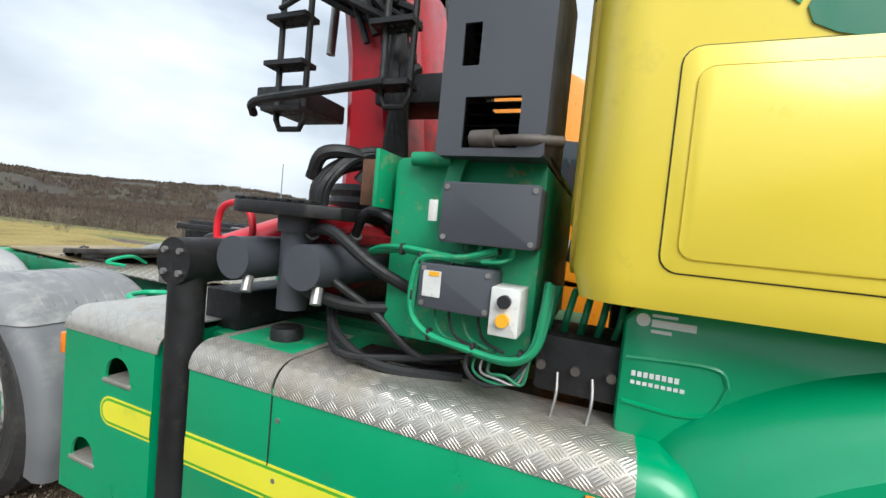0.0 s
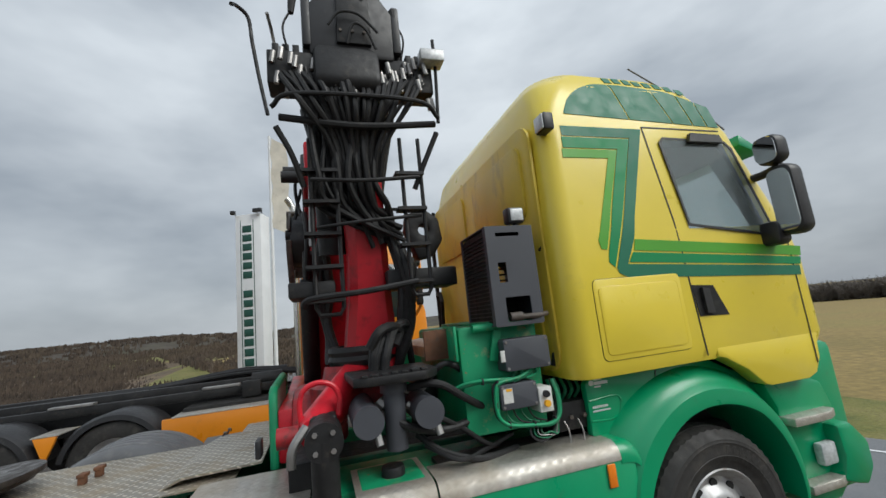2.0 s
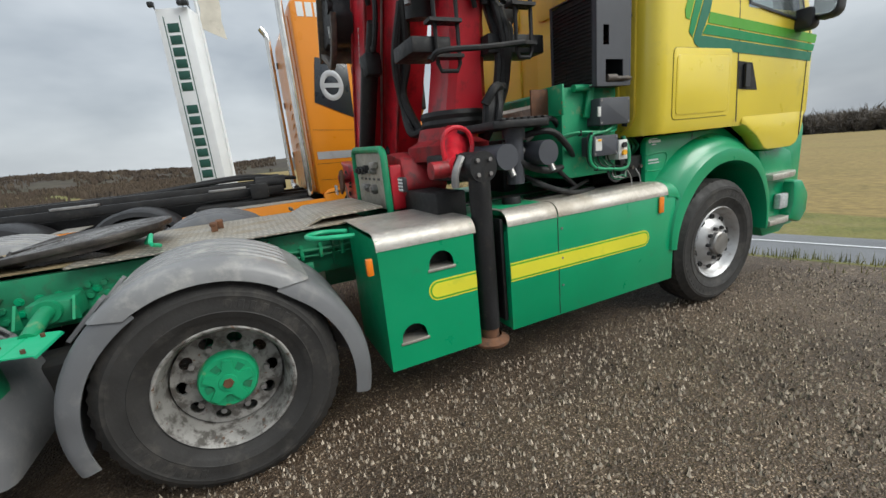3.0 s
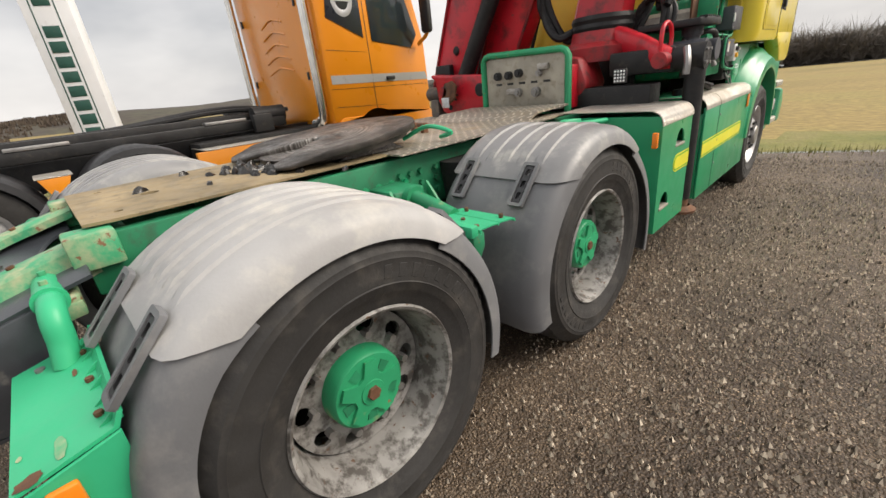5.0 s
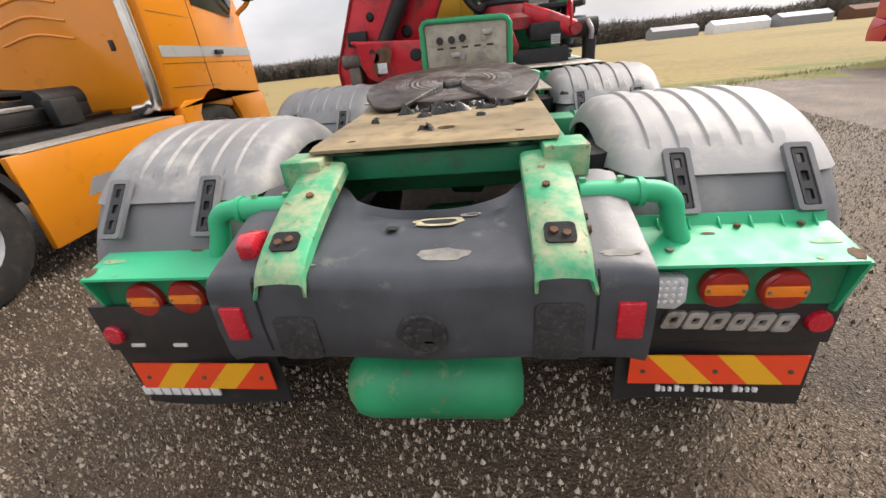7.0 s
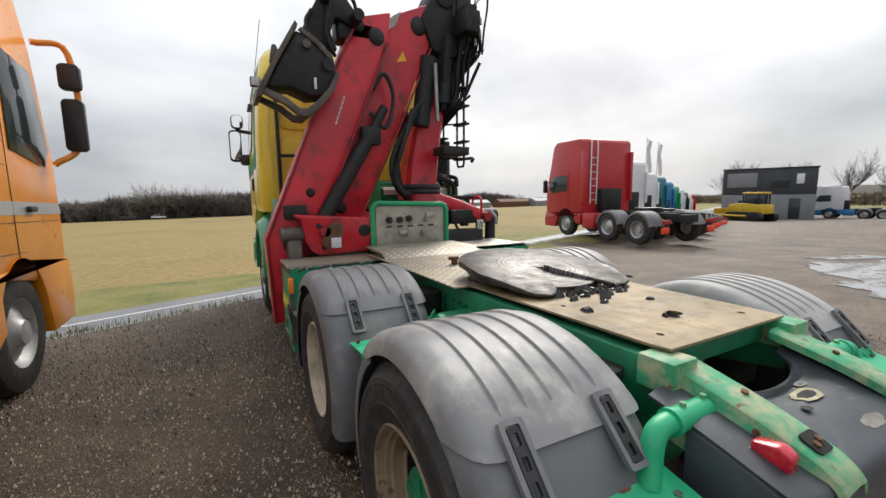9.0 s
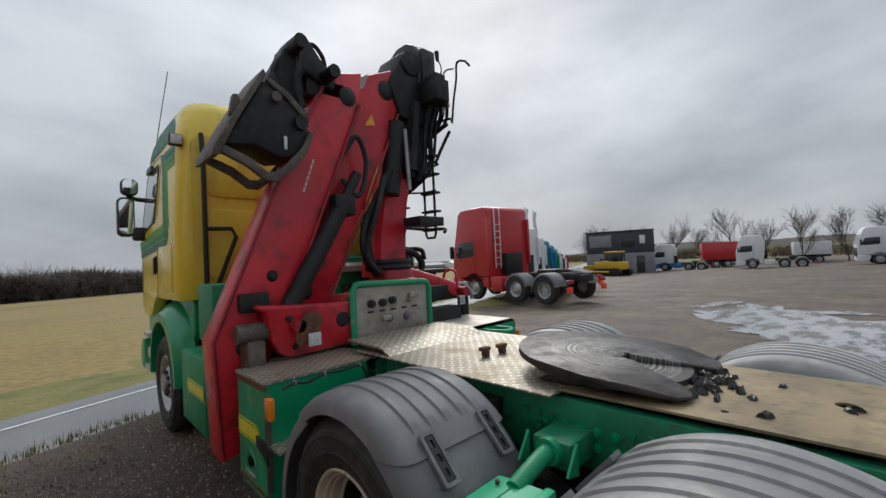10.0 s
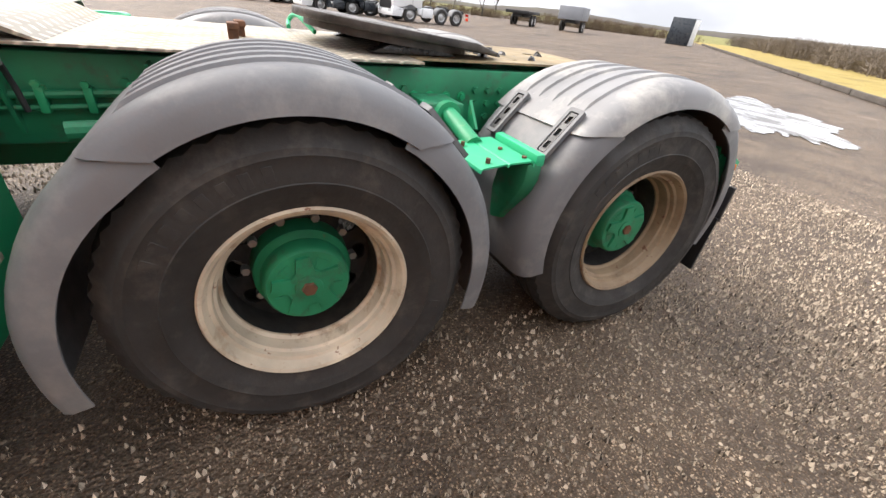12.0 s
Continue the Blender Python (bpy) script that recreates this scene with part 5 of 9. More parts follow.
        cyl(bm, q, q + Vector((0, -.004, 0)), .008, n=8)
        part("board_screw", bm, GRIMY_STEEL, fl)
    for k in range(16 if side > 0 else 8):
        if side > 0 and k in (5, 11):
            continue
        bm = B()
        u = (.70 + .020 * k) if side > 0 else (-1.16 + .040 * k)
        box(bm, (u, -1.954 - fy, .252), (u + (.010 + .004 * (k % 3 == 0) if side > 0 else .032), -1.944 - fy, .268 + .007 * (k in (0, 3, 6, 12)) if side > 0 else .290), .001)
        part("printed_letter", bm, WHITE, fl, "white printed lettering as plain bars")
    bm = B()
    lathe(bm, [(.0, -.010), (.032, -.008), (.036, 0), (.036, .006)], (side * (1.098 + off_x), -1.972 - fy, .552), "y", 20)
    part("round_reflector", bm, REFLECTOR_RED, fl, "small round red reflector")
bm = B()
lathe(bm, [(.0, -.272), (.07, -.266), (.105, -.235), (.115, -.20), (.115, .20), (.105, .235), (.07, .266), (.0, .272)], (-.015, -2.06, .405), "x", 28)
part("air_tank", bm, GREEN_WORN, truck, "green cylindrical air tank")
bm = B()
lathe(bm, [(.0, -.003), (.048, -.003), (.050, -.006), (.060, -.006), (.064, .004)], (.0, -2.232, .72), "y", 28)
part("cover_emblem", bm, EMBLEM, truck, "worn moulded round emblem")
for q in ((-.02, .70, .03, .745), (.004, .69, .03, .71), (-.034, .735, -.012, .75)):
    bm = B()
    box(bm, (q[0], -2.239, q[1]), (q[2], -2.233, q[3]), .002)
    part("emblem_relief", bm, EMBLEM, truck)
# Dark panels set slightly proud, the recess shade being in their colour.
for side, zt in ((1, .80), (-1, .77)):
    bm = B()
    x0, x1 = sorted((side * .27, side * .385))
    prism(bm, rrect(x0, x1, .635, zt, .02), "y", -2.2205, -2.208, .002)
    part("cover_pocket", bm, EMBLEM, truck, "dark panel painting a shaded moulded recess in the cover")
for sx, sy, su, sv, sd, mt in ((.035, -1.985, .085, .042, 1.0, CREAM_SCUFF), (.037, -1.985, .058, .023, 1.0, DARK), (.12, -1.935, .035, .018, 3.0, SCUFF), (.125, -1.936, .020, .008, 3.4, COVER), (-.085, -2.03, .022, .018, 5.0, DARK), (.06, -2.14, .075, .024, 2.9, SCUFF), (.47, -2.15, .05, .012, 2.6, SCUFF), (-.3, -2.165, .06, .006, 4.4, SCUFF)):
    bm = B()
    pts = []
    for k in range(18):
        t_ = k * math.pi / 9
        q = .85 + .3 * noise.noise((math.cos(t_) * 2, math.sin(t_) * 2, sd))
        x_, y_ = sx + su * q * math.cos(t_), sy + sv * q * math.sin(t_)
        z_ = .9615 + (y_ + 1.90) * .28 - .055 * max(0, 1 - (x_ / .30) ** 2) ** .5 * max(0, min(1, (y_ + 2.05) / .14)) + (.0030 if mt in (DARK, COVER) else .0018)
        pts.append(bm.verts.new((x_, y_, z_)))
    bm.faces.new(pts)
    thicken(bm, .001)
    part("scuff_mark", bm, mt, truck)
# the rear end has settled to one side
for ob in list(truck.children):
    kind_ = ob.name.split(".")[0]
    if kind_ == "lamp_carrier":
        ob.location.z -= .022
    if kind_ in ("rear_cover", "cover_end", "cover_joint", "rear_reflector", "tow_bracket", "bracket_slot", "bracket_bolt", "tube_clamp", "tube_socket", "lamp_arm", "lamp_carrier", "coupling_head", "mud_flap", "cover_emblem", "emblem_relief", "cover_pocket", "scuff_mark"):
        lean(ob, .012)
    elif kind_ in ("rail_end", "rear_deck_plate", "rear_cross_member", "fifth_wheel_plate", "coupling_bracket", "grease_lump"):
        lean(ob, .005)
# cable clipped along the locker's rear edge
bm = B()
tube(bm, [(-1.19, .652, 1.035), (-1.12, .648, 1.055), (-1.05, .650, 1.040), (-.94, .648, 1.062), (-.83, .650, 1.058), (-.70, .650, 1.060), (-.66, .648, 1.00), (-.655, .640, .92)], .008, 8)
part("locker_cable", bm, HOSE, truck, "black cable clipped along the locker")
for x_, z_ in ((-1.12, 1.055), (-.94, 1.062), (-.70, 1.060)):
    bm = B()
    box(bm, (x_ - .007, .638, z_ - .014), (x_ + .007, .662, z_ + .014), .003)
    part("cable_clip", bm, STEEL, truck)
# brake pipes with clamps and gussets along the frame ahead of the axles
for side in (1, -1):
    for z_, r_ in ((.925, .014), (.885, .009)):
        bm = B()
        tube(bm, [(side * .455, .22, z_), (side * .452, .45, z_ + .004), (side * .456, .70, z_ - .003), (side * .452, .98, z_)], r_, 8)
        part("brake_pipe", bm, GREEN_OLD, truck)
    for y_ in (.30, .42, .54, .66, .80, .92):
        bm = B()
        box(bm, (side * .452 - .022, y_ - .012, .868), (side * .452 + .022, y_ + .012, .948), .005)
        cyl(bm, (side * .47, y_, .958), (side * .482, y_, .958), .012, n=6)
        part("pipe_clamp", bm, GREEN_WORN, truck)
    for y_ in (.36, .74):
        bm = B()
        prism(bm, [(side * .43, 1.03), (side * .52, 1.03), (side * .45, .80), (side * .43, .80)], "y", y_ - .005, y_ + .005)
        part("frame_gusset", bm, GREEN_OLD, truck)
# bolt fields on the frame between the rear axles
for side in (1, -1):
    for yb in (-.52, -.60, -.68, -.76, -.84):
        for zb in (.93, .865):
            bm = B()
            q = Vector((side * .428, yb, zb))
            cyl(bm, q, q + Vector((side * .020, 0, 0)), .015, n=6)
            cyl(bm, q, q + Vector((side * .006, 0, 0)), .022, n=12)
            part("rail_bolt", bm, GREEN, truck)
# shelves and arms between the twin mudguards
for side in (1, -1):
    bm = B()
    xa, xb = sorted((side * .86, side * 1.135))
    rows = [[(x_, y_, z_) for x_ in (xa, xb)] for y_, z_ in ((-.552, .842), (-.556, .852), (-.565, .857), (-.655, .868), (-.660, .862), (-.665, .868), (-.755, .872), (-.765, .868), (-.768, .85))]
    grid(bm, rows)
    thicken(bm, .006)
    part("step_shelf", bm, MINT, truck, "bright green folded steel shelf")
    bm = B()
    box(bm, (xa, -.812, .845), (xb, -.772, .892), .010)
    part("shelf_rail", bm, MINT, truck)
    # Darker frame green puts the shade beside the frame into the bracket's colour.
    bm = B()
    poly = [(1.135, .862), (1.135, .80), (1.11, .74), (1.02, .60), (.96, .58), (.94, .70), (.96, .80), (.99, .835), (1.05, .85)]
    prism(bm, [(side * u, v) for u, v in poly], "y", -.806, -.74, .012)
    part("shelf_bracket", bm, GREEN_OLD, truck)
    for xb_, yb_ in ((.92, -.60), (1.10, -.60), (1.0, -.71), (1.10, -.745)):
        bm = B()
        cyl(bm, (side * xb_, yb_, .862), (side * xb_, yb_, .878), .009, n=6)
        part("shelf_bolt", bm, RUST, truck)
    bm = B()
    tube(bm, [(side * .62, -.66, .915), (side * .74, -.66, .895), (side * .90, -.66, .855)], .034, 12)
    part("shelf_arm", bm, GREEN_WORN, truck)
    bm = B()
    box(bm, (min(side * .435, side * .64), -.75, .83), (max(side * .435, side * .64), -.57, .945), .015)
    part("arm_bracket", bm, GREEN_OLD, truck)
    bm = B()
    cyl(bm, (side * .64, -.66, .905), (side * .675, -.66, .905), .055, n=18)
    part("arm_collar", bm, GREEN_WORN, truck)
    for dy in (-.12, .10):
        bm = B()
        prism(bm, [(side * .64, .96), (side * .64, .84), (side * .72, .86)], "y", -.66 + dy, -.648 + dy)
        part("arm_gusset", bm, GREEN_WORN, truck)
    bm = B()
    tube(bm, [(side * .40, .36, .86), (side * .60, .42, .86), (side * .64, .58, .86)], .028, 10)
    part("mudguard_arm", bm, GREEN_OLD, truck)


# ---------------------------------------------------------------- side boxes
def tread_cover(name, side, y0, y1, x_in, z_edge=1.005, z_top=1.095, x_out=1.236):
    bm = B()
    prof = [(x_in, z_top)] + [(x_out - .085 + .085 * math.sin(radians(a)), z_top - .085 + .085 * math.cos(radians(a))) for a in range(0, 91, 15)] + [(x_out, z_edge)]
    grid(bm, [[(side * x, y, z) for x, z in prof] for y in np.linspace(y0, y1, 9)])
    thicken(bm, .005)
    ob = part(name, bm, TREAD, truck, "folded aluminium tread-plate top")
    me = ob.data
    uv = me.uv_layers.new(name="UVMap")
    for p in me.polygons:
        for li in p.loop_indices:
            c = me.vertices[me.loops[li].vertex_index].co
            uv.data[li].uv = (c.y, abs(c.x) - c.z)
    return ob


def half_disc(y, z, r, n=8):
    return [(y - r, z - .02), (y + r, z - .02)] + arc(y, z, r, 0, 180, n)


STEPS = ((1.175, .872), (.975, .50))
bm = B()
prism(bm, [(.825, .33), (1.385, .33), (1.385, 1.02), (.825, 1.02)], "x", 1.197, 1.207, holes=[half_disc(y, z, .075) for y, z in STEPS])
part("box_panel", bm, GREEN, truck, "green panel with two half-round footholds")
bm = B()
for lo, hi in (((.62, .825, .33), (1.197, .835, 1.06)), ((.62, 1.375, .33), (1.197, 1.385, 1.06)), ((.62, .835, .33), (.63, 1.375, 1.06)), ((.63, .835, .33), (1.197, 1.375, .34))):
    box(bm, lo, hi)
    part("box_wall", bm, GREEN, truck)
    bm = B()
for y, z in STEPS:
    bm = B()
    box(bm, (1.08, y - .085, z - .035), (1.213, y + .085, z - .018), .004)
    part("foothold", bm, TREAD, truck, "bare aluminium foothold")
    # Pocket back is near-black, painting the shade inside the foothold.
    bm = B()
    prism(bm, half_disc(y, z, .085), "x", 1.10, 1.106)
    part("foothold_back", bm, DARK, truck)
tread_cover("box_top", 1, .82, 1.40, .53, x_out=1.211)
bm = B()
box(bm, (1.170, .765, .885), (1.200, .80, .975), .006)
part("side_lamp", bm, LAMP_ORANGE, truck, "orange side marker lamp")
bm = B()
tube(bm, [(.70, .80, 1.05), (.66, .66, 1.06), (.72, .56, 1.06), (.84, .60, 1.06), (.88, .80, 1.05)], .014)
part("grab_bar", bm, MINT, truck)
bm = B()
prism(bm, [(1.60, .36), (3.06, .36), (3.075, 1.0), (3.06, 1.02), (1.60, 1.02)], "x", 1.215, 1.232, .004)
part("long_box_panel", bm, GREEN, truck, "long green side panel")
bm = B()
box(bm, (.75, 1.60, .36), (1.214, 2.90, .98), .01)
part("long_box_body", bm, GREEN, truck)
bm = B()
box(bm, (1.231, 1.968, .37), (1.234, 1.973, 1.0))
part("panel_joint", bm, DARK, truck)
for zz in (.56, .93, .74):
    bm = B()
    cyl(bm, (1.232, 2.0, zz), (1.238, 2.0, zz), .008, n=8)
    part("panel_screw", bm, STEEL, truck)
tread_cover("short_top", 1, 1.60, 1.965, .80)
tread_cover("long_top", 1, 1.975, 2.985, .98)
bm = B()
rows = []
for y_, sh_ in ((2.984, 0), (3.03, .0), (3.08, .012), (3.105, .035), (3.115, .06)):
    rows.append([(x_, y_, z_ - sh_) for x_, z_ in [(.98, 1.094)] + [(1.236 - .085 + .085 * math.sin(radians(a)), 1.009 + .085 * math.cos(radians(a))) for a in range(0, 91, 15)] + [(1.236, .985)]])
grid(bm, rows)
thicken(bm, .006)
part("cover_end_piece", bm, GREEN, truck, "rounded green end cap")
bm = B()
box(bm, (.55, 1.40, 1.0), (.99, 2.95, 1.055), .01)
box(bm, (.80, 1.62, 1.05), (1.13, 1.95, 1.098), .02)
part("tank_top", bm, GREEN_WORN, truck, "dirty green tank top")
bm = B()
lathe(bm, [(.0, .05), (.055, .045), (.06, .03), (.06, .0)], (1.0, 1.80, 1.097), "z", 20)
part("filler_cap", bm, BLACK_STEEL, truck)
bm = B()
box(bm, (.80, 2.05, 1.056), (1.10, 2.95, 1.082), .004)
part("dark_walkway", bm, BLACK_STEEL, truck)
bm = B()
box(bm, (1.233, 2.885, .885), (1.246, 2.935, 1.0), .006)
part("side_lamp", bm, LAMP_ORANGE, truck, "orange side marker lamp")


def stripe(side, segs):
    """Glowing-yellow pinstripe bar with rounded ends and a thin outline."""
    for y0, y1, cap0, cap1 in segs:
        for r_, xo, mat, ins in ((.058, .0012, STRIPE, 0), (.050, .0022, DECAL_LIGHT, 0), (.040, .0032, STRIPE, 0)):
            bm = B()
            zc = .728
            poly = []
            poly += arc(y1, zc, r_, -90, 90, 10) if cap1 else [(y1, zc - r_), (y1, zc + r_)]
            poly += arc(y0, zc, r_, 90, 270, 10) if cap0 else [(y0, zc + r_), (y0, zc - r_)]
            xs_ = 1.2325 if y0 > 1.5 else 1.2075
            a, b = sorted((side * xs_, side * (xs_ + xo)))
            prism(bm, poly, "x", a, b)
            part("stripe", bm, mat, truck)


stripe(1, [(1.14, 1.384, True, False), (1.605, 2.74, False, True)])

# left-hand box
bm = B()
prism(bm, [(.80, .36), (1.25, .40), (1.25, 1.0), (.80, 1.0)], "x", -1.232, -1.222, holes=[half_disc(1.06, .50, .07)])
part("box_panel", bm, GREEN_WORN, truck, "scratched green box side with a foothold")
bm = B()
for lo, hi in (((-1.222, .80, .36), (-.55, .81, 1.04)), ((-1.222, 1.24, .36), (-.55, 1.25, 1.04)), ((-.56, .81, .36), (-.55, 1.24, 1.04)), ((-1.222, .81, .36), (-.56, 1.24, .37))):
    box(bm, lo, hi)
    part("box_wall", bm, GREEN, truck)
    bm = B()
bm = B()
prism(bm, [(-1.24, .79), (-.45, .79), (-.45, 1.27), (-1.24, 1.27)], "z", 1.04, 1.055)
flat_uv(part("box_top", bm, TREAD_DECK, truck, "worn tread-plate box lid"))
bm = B()
box(bm, (-1.238, .79, 1.0), (-1.225, 1.27, 1.04), .003)
part("rusty_edge", bm, RUST, truck)
bm = B()
box(bm, (-1.237, .80, .40), (-1.224, 1.25, .425), .003)
part("rusty_edge", bm, RUST, truck)
bm = B()
box(bm, (-1.236, .792, .43), (-1.20, .806, .98), .003)
part("rubbed_edge", bm, GRIMY_STEEL, truck)
bm = B()
prism(bm, [(.76, .60), (.80, .72), (.93, .73), (.93, .67), (.84, .64)], "x", -1.246, -1.233, .004)
part("bent_bracket", bm, BLACK_STEEL, truck)
bm = B()
lathe(bm, [(.085, .0), (.085, .012), (.072, .014)], (-1.236, 1.06, .52), "x", 24)
box(bm, (-1.24, .98, .455), (-1.13, 1.14, .47), .003)
part("foothold", bm, DIRTY_ALU, truck)
# Same dark backing, with the pocket's shade in its colour.
bm = B()
prism(bm, half_disc(1.06, .50, .085), "x", -1.13, -1.124)
part("foothold_back", bm, DARK, truck)
bm = B()
box(bm, (-1.25, .70, .86), (-1.215, .77, .98), .008)
part("side_lamp", bm, LAMP_ORANGE, truck, "orange side marker lamp")
bm = B()
box(bm, (-1.22, .66, .68), (-1.04, .80, .70), .004)
flat_uv(part("tread_step", bm, TREAD_DECK, truck))
for r_, xo, mat in ((.058, .0012, STRIPE), (.050, .0022, DECAL_LIGHT), (.040, .0032, STRIPE)):
    bm = B()
    prism(bm, arc(1.25, .72, r_, 90, 90, 1)[:1] + arc(.96, .72, r_, 90, 270, 10) + [(1.25, .72 - r_)], "x", -1.2325 - xo, -1.2325)
    part("stripe", bm, mat, truck)
# left front side panel beside the cab
bm = B()
box(bm, (-1.23, 2.06, .38), (-.7, 2.80, 1.0), .02)
part("battery_box", bm, GREEN_WORN, truck)
for r_, xo, mat in ((.058, .0012, STRIPE), (.050, .0022, DECAL_LIGHT), (.040, .0032, STRIPE)):
    bm = B()
    prism(bm, [(2.08, .72 - r_)] + arc(2.55, .72, r_, -90, 90, 10) + [(2.08, .72 + r_)], "x", -1.2312 - xo, -1.2305)
    part("stripe", bm, mat, truck)
# Near-black box stands in for the shadow behind the battery box.
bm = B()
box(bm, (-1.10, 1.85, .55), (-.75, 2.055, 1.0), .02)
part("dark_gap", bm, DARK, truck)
bm = B()
box(bm, (-1.15, 2.08, 1.10), (-.80, 2.51, 1.585), .015)
part("tool_locker", bm, GREEN_WORN, truck, "tall green locker")


# ---------------------------------------------------------------- cab
def side_x(z):
    if z < 2.25:
        return 1.243
    if z < 2.98:
        return 1.243 - .055 * (z - 2.25) / .73
    return 1.188


CAB_TRIM = surface("grey_cab_lining", (0.16, 0.16, 0.165), 0.8, vary=0.1, scale=4)
def roof_x(z):
    """Half width of the cab above the gutter."""
    zs = ((2.98, 1.188), (3.08, 1.175), (3.28, 1.135), (3.41, 1.06), (3.48, .86))
    for (za, xa), (zb, xb) in zip(zs, zs[1:]):
        if z <= zb:
            return xa + (xb - xa) * max(0, z - za) / (zb - za)
    return .86


cab = new("cab")
cab.parent = truck
tagged(cab, "yellow sleeper cab with green line decals")


# rings: half width, rear, front, height, corner radii, and the side window's rear and front edge
RINGS = [(1.22, 2.82, 4.86, 1.43, .10, .18, 3.78, 4.44), (1.243, 2.80, 4.90, 1.50, .12, .22, 3.78, 4.44), (1.243, 2.80, 4.91, 2.0, .12, .25, 3.78, 4.44), (1.243, 2.80, 4.86, 2.25, .12, .28, 3.78, 4.46),
         (1.195, 2.82, 4.61, 2.88, .12, .30, 3.74, 4.29), (1.188, 2.82, 4.58, 2.98, .12, .30, 3.73, 4.20), (1.175, 2.84, 4.52, 3.08, .14, .32, 3.73, 4.18), (1.135, 2.88, 4.40, 3.28, .20, .36, 3.7, 4.0), (1.06, 2.97, 4.24, 3.41, .26, .40, 3.6, 3.82), (.86, 3.12, 4.02, 3.48, .3, .4, 3.5, 3.6)]


def cab_ring(hw, yr, yf, z, rr, rf, w0, w1, n=6, inset=0.0):
    hw, yr, yf = hw - inset, yr + inset, yf - inset
    pts = []
    for cx, cy, r_, a0 in ((hw - rf, yf - rf, rf, 0), (-hw + rf, yf - rf, rf, 90), (-hw + rr, yr + rr, rr, 180), (hw - rr, yr + rr, rr, 270)):
        if a0 == 180:
            pts += [(-hw, w1, z), (-hw, w0, z)]
        pts += [(cx + r_ * math.cos(radians(a0 + 90 * i / n)), cy + r_ * math.sin(radians(a0 + 90 * i / n)), z) for i in range(n + 1)]
    return pts + [(hw, w0, z), (hw, w1, z)]


def cab_shell(name, inset, mat, z_in):
    """The cab's skin with side-window and windscreen openings left out."""
    bm = B()
    rows = []
    for r_ in RINGS:
        ring = cab_ring(*r_, inset=inset)
        rows.append([(x, y, z + (z_in if r_[3] < 2 else -z_in)) for x, y, z in ring])
    vs = [[bm.verts.new(p) for p in row] for row in rows]
    k = len(vs[0])
    for ri, (p, q) in enumerate(zip(vs, vs[1:])):
        for i in range(k):
            mid = (p[i].co + p[(i + 1) % k].co) / 2
            side_open = ri == 3 and abs(p[i].co.y - RINGS[3][7]) + abs(p[(i + 1) % k].co.y - RINGS[3][6]) < .01 or ri == 3 and abs(p[i].co.y - RINGS[3][6]) + abs(p[(i + 1) % k].co.y - RINGS[3][7]) < .01
            screen = ri == 3 and abs(mid.x) < .1 and mid.y > 4.0
            if side_open or screen:
                continue
            bm.faces.new((p[i], p[(i + 1) % k], q[(i + 1) % k], q[i]))
    bm.faces.new(vs[-1])
    bm.faces.new(vs[0][::-1])
    return part(name, bm, mat, cab)


cab_shell("cab_shell", 0, YELLOW, 0)
cab_shell("cab_lining", .035, CAB_TRIM, .03)
# rear wall, sooty and ribbed
bm = B()
prism(bm, rrect(-1.10, 1.10, 1.47, 3.02, .12), "y", 2.785, 2.806, .004)
part("rear_wall", bm, YELLOW_DIRTY, cab, "sooty yellow back wall")
for x0, x1, z0, z1 in ((-.98, -.12, 1.6, 2.3), (.12, .98, 1.6, 2.3), (-.98, -.12, 2.42, 2.92), (.12, .98, 2.42, 2.92)):
    bm = B()
    prism(bm, rrect(x0, x1, z0, z1, .08), "y", 2.768, 2.787, .006)
    part("pressed_panel", bm, YELLOW_DIRTY, cab)
bm = B()
tube(bm, [(-1.02, 2.76, 3.02), (-1.02, 2.72, 2.7), (-1.02, 2.72, 1.5)], .022, 8)
part("rear_post", bm, BLACK_STEEL, cab)
bm = B()
tube(bm, [(-1.02, 2.72, 2.10), (-.80, 2.68, 2.10), (-.76, 2.68, 2.02), (-.98, 2.72, 1.42)], .020, 8, smooth=False)
part("rear_stay", bm, BLACK_STEEL, cab)


def on_side(poly, side, off, name, mat, parent, thick=.002):
    """A flat decal or panel that follows the cab side; poly in (y, z)."""
    bm = B()
    vs = [bm.verts.new((0, y, z)) for y, z in poly]
    f = bm.faces.new(vs)
    bmesh.ops.triangulate(bm, faces=[f])
    bmesh.ops.subdivide_edges(bm, edges=bm.edges, cuts=3, use_grid_fill=True)
    for v in bm.verts:
        v.co.x = side * (side_x(v.co.z) + off)
    ext = bmesh.ops.extrude_face_region(bm, geom=list(bm.faces))
    for v in [g for g in ext["geom"] if isinstance(g, bmesh.types.BMVert)]:
        v.co.x += side * thick
    return part(name, bm, mat, parent)


def band(pts, w, side, off, mat, parent, name="decal_line"):
    """A line of constant width along pts in (y, z), with mitred corners."""
    left, right = [], []
    for i, p in enumerate(pts):
        d0 = Vector(pts[i]) - Vector(pts[i - 1]) if i else Vector(pts[1]) - Vector(pts[0])
        d1 = Vector(pts[i + 1]) - Vector(pts[i]) if i < len(pts) - 1 else d0
        n0, n1 = Vector((-d0.y, d0.x)).normalized(), Vector((-d1.y, d1.x)).normalized()
        m = (n0 + n1).normalized()
        k = w / 2 / max(.35, m.dot(n0))
        left.append(tuple(Vector(p) + m * k))
        right.append(tuple(Vector(p) - m * k))
    for i in range(len(pts) - 1):
        on_side([left[i], left[i + 1], right[i + 1], right[i]], side, off, name, mat, parent)


